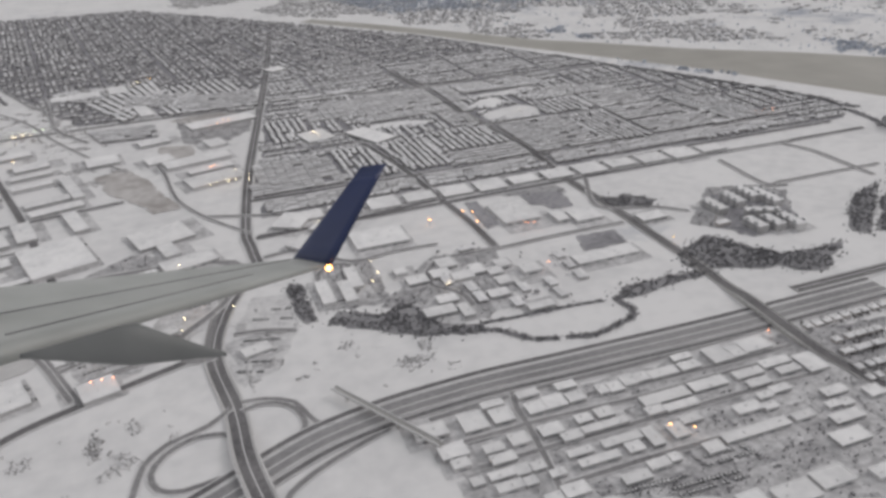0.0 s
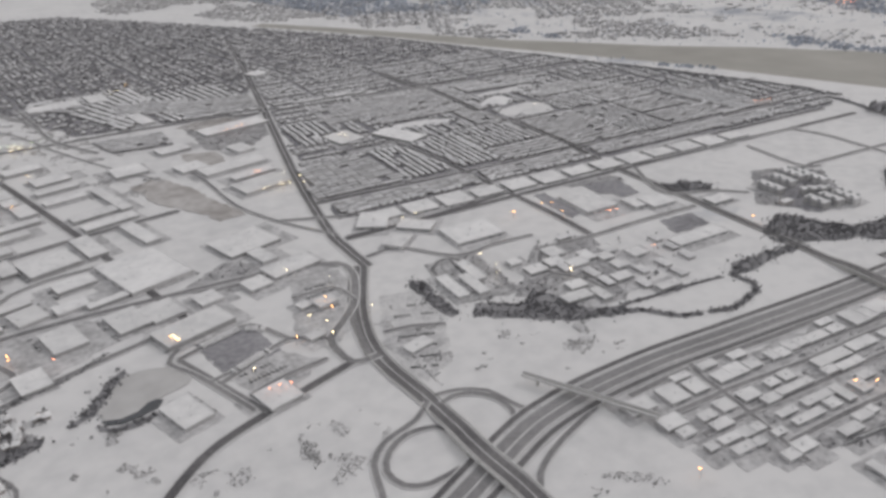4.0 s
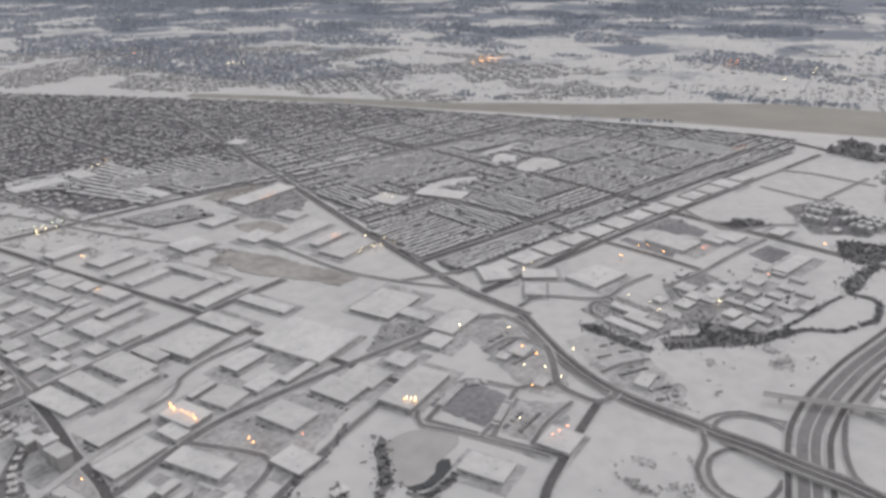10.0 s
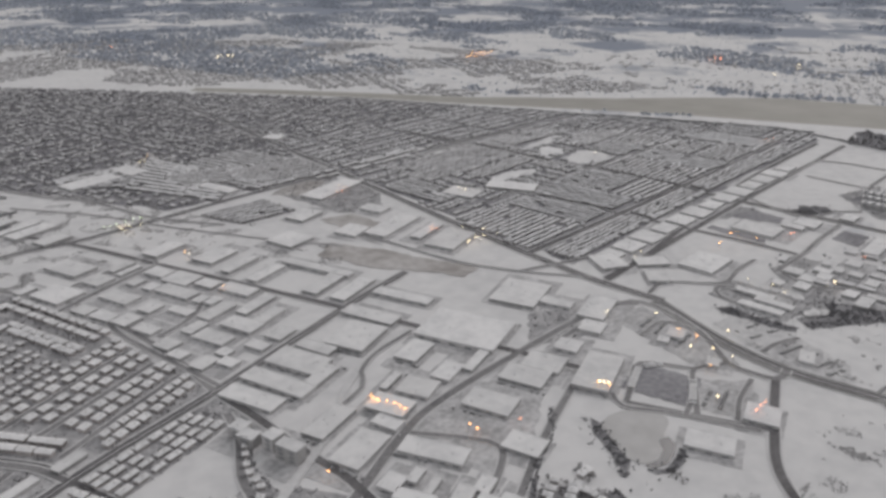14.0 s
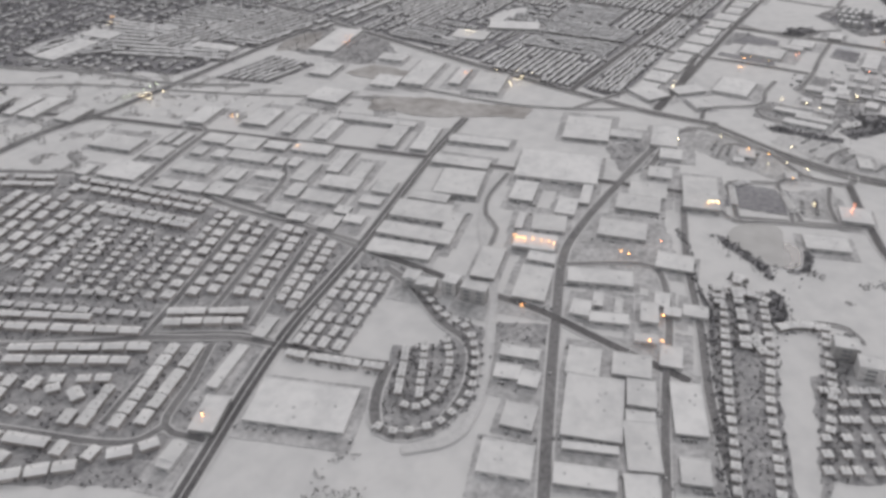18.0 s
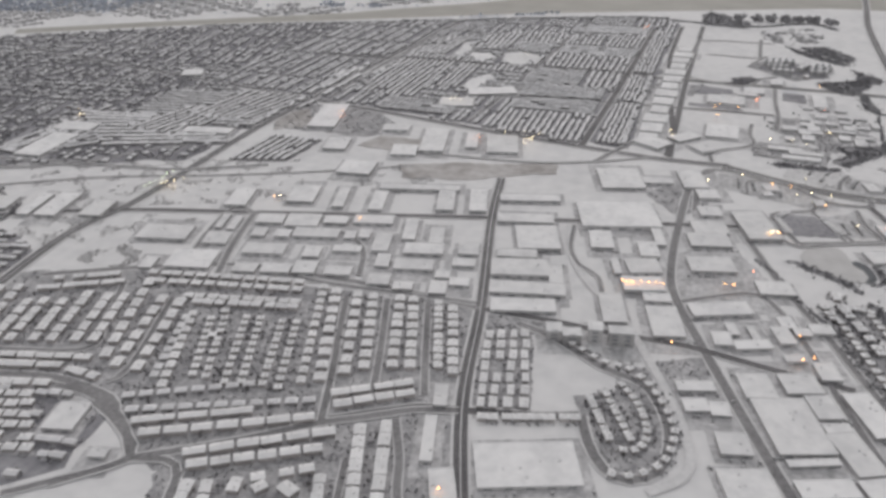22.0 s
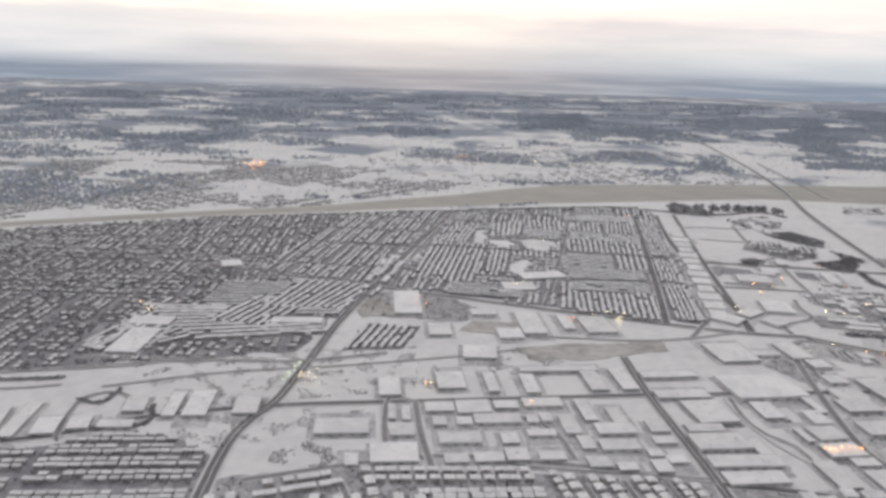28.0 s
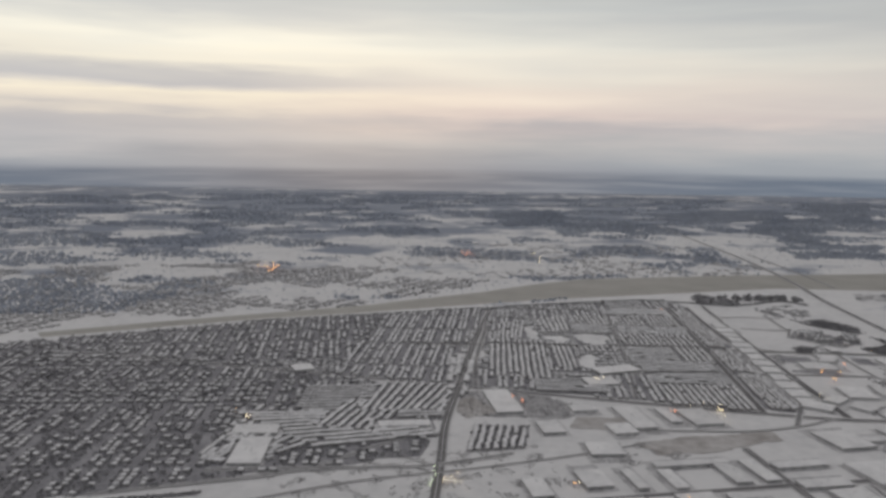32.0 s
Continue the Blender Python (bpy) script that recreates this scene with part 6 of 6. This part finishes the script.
row(9, 4, 3.4, "small", [(277.1, 261.4), (330.8, 263)])
row(8, 4, 3.4, "small", [(280.4, 246.2), (313.2, 246.3)])
row(7, 4, 3.4, "small", [(275.9, 236.3), (302.6, 236.2)])
row(6, 4, 3.4, "small", [(272.3, 224.1), (293.9, 224.1)])
row(5, 4, 3.4, "small", [(272.1, 215.9), (288.2, 215.6)])
row(9, 5, 3.2, "small", [(-351, 697.9), (-319.4, 638.2)])
row(11, 5, 3.2, "small", [(-358.6, 690.2), (-324.7, 613.4)])
row(8, 6, 3.4, "row", [(-364.3, 682.4), (-340, 635.7)])
row(7, 9, 4, "long", [(-369.8, 674.2), (-335.6, 608.5)])
row(6, 9, 4, "long", [(-373.9, 649.6), (-340.8, 596.4)])
row(6, 9, 4, "long", [(-378.9, 643.1), (-352.3, 597.2)])
row(5, 7, 4, "long", [(-377.8, 616.2), (-360.4, 590.3)])
row(5, 6, 4, "long", [(-386.5, 637.6), (-420.1, 629.4)])
row(5, 6, 4, "long", [(-384.4, 631), (-419.7, 615)])
row(3, 5, 4, "long", [(-379.3, 620.8), (-390.5, 618.1)])
row(2, 6, 4, "long", [(-391.6, 605.1), (-399.6, 602.6)])
row(2, 5, 4, "long", [(-395.5, 614.3), (-403.3, 613.3)])
row(1, 6, 4, "long", [(-377.9, 608.4), (-383.1, 612.3)])
row(1, 7, 5, "long", [(-376.8, 602.6), (-380.6, 593.1)])
row(3, 5, 4, "long", [(-368.1, 590.9), (-381.5, 586)])
row(1, 8, 4.5, "long", [(-384.9, 592.8), (-393.2, 589.6)])
row(1, 8, 4.5, "long", [(-381.3, 585.6), (-389.9, 583)])
row(7, 7, 4.4, "long", [(-335, 589), (-384, 571.2)])
row(6, 8, 4.4, "long", [(-330.2, 579.1), (-377.2, 563.9)])
row(3, 9, 4.5, "long", [(-411.1, 612.5), (-400.3, 584.4)])
row(2, 9, 4.5, "long", [(-417.5, 611.8), (-413.3, 590.4)])
row(1, 8, 4.5, "long", [(-397.3, 580.9), (-404.9, 578.1)])
row(1, 8, 4.5, "long", [(-392.3, 568.4), (-399.3, 566.9)])
row(1, 11, 4.5, "long", [(-393.4, 562.1), (-385.5, 554.6)])
row(1, 8, 4.5, "long", [(-384.5, 554.4), (-377.2, 549.8)])
row(3, 8, 4.5, "long", [(-419.9, 586.6), (-401.8, 567.2)])
row(4, 7, 4.5, "long", [(-420.6, 613.9), (-434.3, 610.1)])
row(1, 10, 6, "long", [(-374.9, 543.2), (-386.9, 540)])
row(8, 6, 4.2, "row", [(-291.1, 826.6), (-359.8, 802.2)])
row(8, 6, 4.2, "row", [(-288.4, 816.5), (-356.6, 793.1)])
row(5, 6, 4.2, "row", [(-299.1, 800.3), (-337.4, 787.3)])
row(5, 6, 4.2, "row", [(-295.3, 792.4), (-335.3, 779.7)])
row(5, 6, 4.2, "row", [(-292.6, 782.6), (-330.9, 768.4)])
row(6, 6, 4.2, "row", [(-282, 775.1), (-328.6, 759.7)])
row(5, 7, 4.2, "row", [(-278.9, 763.7), (-325.5, 748.3)])
row(5, 7, 4.2, "row", [(-276.6, 755.1), (-323.1, 739.3)])
row(7, 7, 4.6, "row", [(-257.7, 753.1), (-331.8, 724.4)])
row(6, 7, 4.6, "row", [(-271, 734.5), (-336.6, 715)])
row(6, 7, 4.6, "row", [(-270.9, 723.2), (-336.1, 703.6)])
row(9, 4, 3.4, "small", [(-277.8, 712.9), (-337.3, 692.6)])
row(7, 6, 3.8, "row", [(-276.1, 804.9), (-255.9, 767.9)])
row(7, 6, 3.8, "row", [(-287.8, 805.3), (-264.4, 764)])
row(6, 8, 3.8, "row", [(-345.6, 782.6), (-331.7, 730.5)])
row(7, 7, 3.8, "row", [(-353.5, 783.2), (-341, 737.7)])
row(4, 7, 3.8, "row", [(-342.5, 735.4), (-343.8, 711)])
row(3, 7, 3.8, "row", [(-371, 798.3), (-366.4, 780.8)])
row(4, 7, 3.8, "row", [(-363.3, 766.2), (-353.9, 733.8)])
row(4, 10, 4.0, "long", [(-319.6, 610.7), (-299.1, 577.3)])
row(4, 10, 4.0, "long", [(-326.6, 606.4), (-305.4, 574.1)])
car_line(11, [(22, 397.2), (41.9, 391.3)])
car_line(11, [(19.8, 387.3), (39.1, 380.7)])
car_line(11, [(12.5, 367.3), (31, 361.4)])
car_line(11, [(10.3, 358.1), (27.3, 351.6)])
car_line(11, [(8, 348), (23.7, 342.3)])
car_line(11, [(5.9, 339.5), (18.6, 334.5)])
car_line(14, [(132.3, 196.3), (156.1, 194.5)])
car_line(14, [(137.3, 196.5), (161.5, 195)])
car_line(16, [(150.9, 190.7), (180.6, 189.3)])
car_line(16, [(150.8, 186.9), (180.5, 185.9)])
car_line(10, [(168.7, 201.4), (186.9, 200.6)])
car_line(12, [(170.5, 196.7), (191.5, 196.1)])
car_line(10, [(190.3, 201.4), (193.9, 192.5)])
car_line(9, [(-10.9, 442.5), (8.6, 443.5)])
car_line(9, [(-13.6, 432), (7.1, 434.2)])
car_line(8, [(-20.4, 414.9), (0.7, 415.7)])
car_line(8, [(-68.2, 375.7), (-51.1, 379.3)])
car_line(9, [(-65.8, 368.3), (-45.1, 372.7)])

# ---- trailers in the depot yard, and the boiler stack by the school ----
TRAILER_BOX = mesh_from("trailer_box", [(sx * 2.0, sy * 0.42, z) for z in (0.42, 1.42) for sx, sy in ((-1, -1), (1, -1), (1, 1), (-1, 1))] + [(sx * 1.96, sy * 0.36, 1.50) for sx, sy in ((-1, -1), (1, -1), (1, 1), (-1, 1))],
                        [(0, 1, 5, 4), (1, 2, 6, 5), (2, 3, 7, 6), (3, 0, 4, 7), (4, 5, 9, 8), (5, 6, 10, 9), (6, 7, 11, 10), (7, 4, 8, 11), (8, 9, 10, 11), (3, 2, 1, 0)], M_ROOF)
TRAILER_AXLE = mesh_from("trailer_axle", *ring(0.9, 0.8, 0.0, 0.42), M_GLASS)


def trailers(count, points):
    """Truck trailers side by side along a line, with a few gaps."""
    (x1, y1), (x2, y2) = points
    rot = math.degrees(math.atan2(y2 - y1, x2 - x1)) + 90
    for k in range(count):
        if rng.random() < 0.85:
            t = (k + 0.5) / count
            ob = tagged(new("truck_trailer", TRAILER_BOX), "white box trailer with snow on its roof in a depot yard", "trailer", "trailers in the depot yard")
            ob.matrix_world = pose(x1 + (x2 - x1) * t, y1 + (y2 - y1) * t, 0.33, 0, 0, rot + rng.uniform(-2, 2))
            part("axle", TRAILER_AXLE, ob, "dark rear axle").location = (-1.2, 0, 0)
            part("support", TRAILER_AXLE, ob, "dark landing gear").location = (1.3, 0, 0)


trailers(15, [(-77.6, 411.5), (-56.2, 418.7)])
trailers(14, [(-70.3, 380.3), (-47.5, 391.3)])
trailers(8, [(-53.3, 417.0), (-43.8, 411.5)])
stack_line = [(0.55 - 0.03 * k, 1.0 * k) for k in range(10)]
stack_v = [(r * math.cos(a * math.tau / 10), r * math.sin(a * math.tau / 10), z) for r, z in stack_line for a in range(10)]
stack_f = [(k * 10 + i, k * 10 + (i + 1) % 10, k * 10 + 10 + (i + 1) % 10, k * 10 + 10 + i) for k in range(9) for i in range(10)] + [tuple(range(90, 100))]
stack = tagged(new("boiler_stack", mesh_from("boiler_stack", stack_v, stack_f, M_WALL)), "tall slim brick boiler stack beside the school", "chimney")
stack.location = (316, 384, 0)
part("boiler_house", mesh_from("boiler_house", *ring(9, 5, -0.2, 2.6), M_WALL), stack, "low brick boiler house").location = (4, -2, 0)
part("boiler_roof", mesh_from("boiler_roof", *ring(9.4, 5.4, 2.6, 2.85), M_ROOF), stack, "snow-covered flat roof").location = (4, -2, 0)

# ---- suburbs ----
for k in range(13):
    hall(75 + 27.5 * k, 516 - 0.6 * k, 22, 15 + 3 * (k % 3), 0, 2.5)
suburb([(45, 528), (560, 526), (590, 560), (520, 720), (420, 950), (115, 960), (60, 640)], 0, 7.0, 6.0, 2.1)
suburb([(110, 955), (425, 950), (335, 1130), (225, 1310), (150, 1260)], 12, 8.0, 6.5, 4.5, True, 0.72, (70, 50), 12)
suburb([(60, 842), (130, 1000), (175, 1260), (215, 1320), (-30, 1650), (-420, 1700), (-330, 1420), (-215, 1130), (-150, 985), (-122, 925), (-92, 850)], 8, 7.5, 6.5, 6.5, True, 0.62, (62, 44), 14)
suburb([(345, 1250), (420, 1120), (520, 990), (660, 850), (900, 1050), (850, 1500), (500, 2000), (50, 2100), (60, 1600), (230, 1390)], -25, 13.0, 10.0, 5.0, False, 0.6, (150, 110), 20)
suburb([(740, 760), (830, 640), (930, 300), (1350, 250), (1350, 850), (950, 1050)], 20, 20.0, 14.0, 2.0, False, 0.5, (200, 150), 20)
suburb([(-270, 965), (-232, 890), (-250, 845), (-310, 835), (-400, 880), (-430, 1050), (-330, 1090)], 103, 7.0, 6.0, 1.2)
suburb([(-355, 770), (-350, 735), (-365, 695), (-395, 690), (-450, 760), (-430, 840), (-360, 800)], 100, 6.5, 6.0, 1.2)
suburb([(120, 400), (140, 425), (205, 400), (215, 350), (165, 335), (135, 350)], 0, 13.0, 12.0, 2.4, False, 0.7)

# shrubs, small trees and heaps in the gardens and yards
for poly in gardens:
    for x, y in fill(poly, 2.3):
        if is_free(x, y) and (int(x // 1), int(y // 1)) not in homes:
            bush(far_trees, x, y, rng.uniform(0.25, 0.95) if rng.random() < 0.85 else rng.uniform(1.0, 1.7), rng)

# ---- far woods and lamps ----
hazed_plain_woods()
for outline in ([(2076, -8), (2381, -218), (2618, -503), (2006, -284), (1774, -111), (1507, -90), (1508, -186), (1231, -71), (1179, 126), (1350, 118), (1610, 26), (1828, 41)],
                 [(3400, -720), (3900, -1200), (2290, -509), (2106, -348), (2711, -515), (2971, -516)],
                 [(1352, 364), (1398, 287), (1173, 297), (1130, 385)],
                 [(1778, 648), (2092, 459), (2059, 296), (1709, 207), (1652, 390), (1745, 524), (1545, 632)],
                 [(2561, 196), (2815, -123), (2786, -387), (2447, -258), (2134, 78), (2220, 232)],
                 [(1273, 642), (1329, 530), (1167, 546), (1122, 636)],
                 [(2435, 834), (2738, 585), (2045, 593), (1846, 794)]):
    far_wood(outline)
lamps("white", [(-139, 829.7)])
lamps("white", [(17.7, 605), (30.7, 605.2), (40, 628.7)])
lamps("red", [(38.2, 774.4), (32.8, 773.2)])
lamps("amber", [(148, 464.2), (173.7, 467.4)])
lamps("white", [(314.7, 679.4), (127.1, 374.1)])
lamps("red", [(190.5, 372.9), (254.5, 261.2)])
lamps("red", [(496.6, 567.1), (504.2, 564.9), (511.8, 562.8)])
lamps("amber", [(169.6, 220), (178.1, 214.4), (276.3, 373.2)])
lamps("amber", [(67.3, 211.6), (-88.7, 419), (-90.4, 422.7), (148.1, 463.7)])
lamps("white", [(90.2, 498.2), (79.4, 496.2), (-15.6, 395.6), (128.2, 374.7)])
lamps("red", [(-59.4, 351.9), (-55.1, 351.6), (-50.7, 351.3), (203.2, 431.1)])
lamps("red", [(-145.7, 432.4), (45, 782.3), (50.7, 782.7)])
lamps("white", [(640.6, 2643.5)])
lamps("red", [(348.7, 1826.4)])
lamps("white", [(417.1, 1550.4), (427, 1550.7), (432.9, 1544.5), (438.9, 1538.3)])
lamps("amber", [(730.3, 1215), (751.7, 1213.9), (771.9, 1214.3), (794, 1213.1)])
lamps("red", [(1028.3, 875.1), (1033.4, 869.8), (1039.3, 863.7)])
lamps("white", [(1024.9, 718.5), (933.8, 721.3)])
lamps("green", [(-122.6, 838), (-129.9, 837.1), (-136, 836.6), (-142.2, 836.5), (-147.4, 836.9), (-152.4, 837.3)])
lamps("white", [(-146.1, 829.7), (-145.3, 826)])
lamps("amber", [(-138, 743.7), (-151.7, 672.1)])
lamps("white", [(116.7, 700.6), (118.4, 697.3), (118.6, 693.4), (47.7, 614.3), (21.9, 608.9), (30.7, 602.6)])
lamps("amber", [(178.5, 463.7), (177.2, 447.2)])
lamps("red", [(208.5, 428.9), (205.5, 431.2), (22.2, 646)])
lamps("amber", [(-179.8, 502.4), (-179.3, 500.3), (-179.3, 497.8), (-178.7, 495.4), (-178.1, 491.8), (-177.1, 487.4), (-176, 483), (-175.2, 480.2)])
lamps("amber", [(-166, 448.3), (-164.5, 444.3), (-227.2, 410.8), (-225.9, 406.6), (-206.9, 412.9), (-232.6, 470.1), (-360.9, 544.3)])
lamps("white", [(-90, 424), (-88.4, 421.1), (-87.2, 418.7), (89.1, 393.7), (-12.7, 464.5), (3.9, 440.9)])
lamps("amber", [(763.8, 1234.6), (781.6, 1228.5), (799.1, 1224.3)])
lamps("white", [(1073.3, 729.3), (-39.2, 996.6)])
lamps("red", [(1062.2, 883.9), (1066.7, 872.2), (23.5, 648.8), (24.5, 644.5)])
lamps("white", [(-146.7, 822.6), (-145.9, 818.9), (-139.1, 823.9), (-131.5, 821.5), (-137.9, 740), (37.2, 604), (28.7, 608.3), (45.8, 600.1)])
lamps("white", [(-32.3, 1000.8), (-31.9, 997.6)])
lamps("amber", [(-17.8, 1015.3), (789.5, 1250.5), (807, 1242), (824.9, 1233.4)])
lamps("white", [(95.1, 404.3), (94.8, 419.7), (10.8, 398)])
lamps("amber", [(-5.6, 420.1), (-7.9, 408.6), (-34.9, 388.4)])
lamps("white", [(-20.6, 406.3), (-60.8, 372.3), (-16.5, 382.4)])

far_houses.build("far_houses", [M_WALL_FAR, M_ROOF_FAR], "rows of brick houses with snowy roofs, far off", "houses")
far_trees.build("bare_trees", [M_TWIG_HAZED], "bare winter trees and bushes between houses and in woods, paled for haze", "trees")
thickets.build("creek_woods", [M_THICKET], "dense dark bare trees along a frozen creek", "trees")
scrub_stuff.build("low_scrub", [M_SCRUB], "low frosted scrub on the snow fields", "scrub")
far_woods.build("far_woods", [M_PLAIN_HAZED], "bare woods on the far plain, coloured pale blue for haze", "trees")


# ---- the aircraft's own wing, where it stands as the shot begins ----
def loft(sections, mat, name):
    """A skin over closed outlines of equal length, capped at both ends."""
    n = len(sections[0])
    v = [p for sec in sections for p in sec]
    f = [(k * n + i, k * n + (i + 1) % n, (k + 1) * n + (i + 1) % n, (k + 1) * n + i) for k in range(len(sections) - 1) for i in range(n)]
    f += [tuple(range(n - 1, -1, -1)), tuple(range((len(sections) - 1) * n, len(sections) * n))]
    me = mesh_from(name, v, f, mat)
    me.shade_smooth()
    return me


def aerofoil(lead, trail, thick, normal):
    """A wing section from its leading to its trailing edge."""
    lead, trail, normal = Vector(lead), Vector(trail), Vector(normal).normalized()
    out = []
    for k in range(9):
        t = k / 8
        out.append(lead.lerp(trail, t * t) + normal * thick * 0.6 * math.sin(math.pi * t ** 0.9))
    for k in range(7, 0, -1):
        t = k / 8
        out.append(lead.lerp(trail, t * t) - normal * thick * 0.4 * math.sin(math.pi * t ** 0.9))
    return out


M_SKIN = material("wing_paint", (0.30, 0.31, 0.30), (0.37, 0.38, 0.37), 1.2, 0.3, 0.45)
M_BLUE = material("winglet_paint", (0.012, 0.022, 0.085), (0.018, 0.032, 0.11), 1.5, 0.3, 0.4)
M_FAIRING = material("fairing_paint", (0.12, 0.125, 0.125), (0.16, 0.165, 0.165), 1.5, 0.3, 0.5)
M_SEAM = material("panel_seam", (0.20, 0.20, 0.20), (0.26, 0.26, 0.26), 2.0, 0.3, 0.7)
wing = tagged(new("aircraft_wing", None), "grey airliner wing with a dark blue upturned winglet", "wing")
lead0, trail0, lead1, trail1 = Vector((-7.4, -0.75, -11.6)), Vector((-5.2, -1.40, -8.2)), Vector((-3.25, -0.26, -17.0)), Vector((-2.24, -0.33, -16.0))
up = Vector((0.05, 1.0, 0.14))
sections = [aerofoil(lead0.lerp(lead1, k / 10), trail0.lerp(trail1, k / 10), 0.34 - 0.022 * k, up) for k in range(11)]
part("wing_panel", loft(sections, M_SKIN, "wing_panel"), wing)
tip_lead, tip_trail = Vector((-1.80, 1.80, -17.4)), Vector((-1.22, 1.86, -17.2))
outward = Vector((0.9, -0.35, 0.3))
blade = [aerofoil(lead1.lerp(tip_lead, k / 6), trail1.lerp(tip_trail, k / 6), 0.14 - 0.012 * k, outward) for k in range(7)]
part("winglet", loft(blade, M_BLUE, "winglet"), wing, "dark blue upturned winglet")
nose, tail = Vector((-4.75, -1.22, -8.9)), Vector((-2.90, -1.42, -10.6))
axis = (tail - nose).normalized()
side = axis.cross(up).normalized()
rise = side.cross(axis)
canoe = []
for k in range(13):
    t = k / 12
    rad = 0.03 + 0.30 * min(1.0, 1.9 * t, 1.75 * (1 - t)) ** 1.1
    c = nose.lerp(tail, t)
    canoe.append([c + (side * math.cos(a) * 0.55 + rise * math.sin(a) * (1.45 if math.sin(a) > 0 else 0.38)) * rad for a in [i * math.tau / 12 for i in range(12)]])
part("flap_fairing", loft(canoe, M_FAIRING, "flap_fairing"), wing, "dark grey flap track fairing under the wing")
for t0, t1, u in ((0.05, 0.9, 0.55), (0.1, 0.7, 0.84)):
    a, b = lead0.lerp(trail0, u).lerp(lead1.lerp(trail1, u), t0), lead0.lerp(trail0, u).lerp(lead1.lerp(trail1, u), t1)
    seam = [[p + up * 0.165 + w for w in (Vector((0, 0, 0)), Vector((0.012, 0, 0.012)), Vector((0.012, 0.02, 0.012)), Vector((0, 0.02, 0)))] for p in (a, b)]
    part("flap_seam", loft(seam, M_SEAM, "flap_seam"), wing)
light = part("tip_light", mesh_from("tip_light", *ball(0.07), M_AMBER), wing, "lit amber tip light")
light.location = (-2.29, -0.38, -15.9)
wing.matrix_world = look(PATH[0][1], PATH[0][2], PATH[0][3])
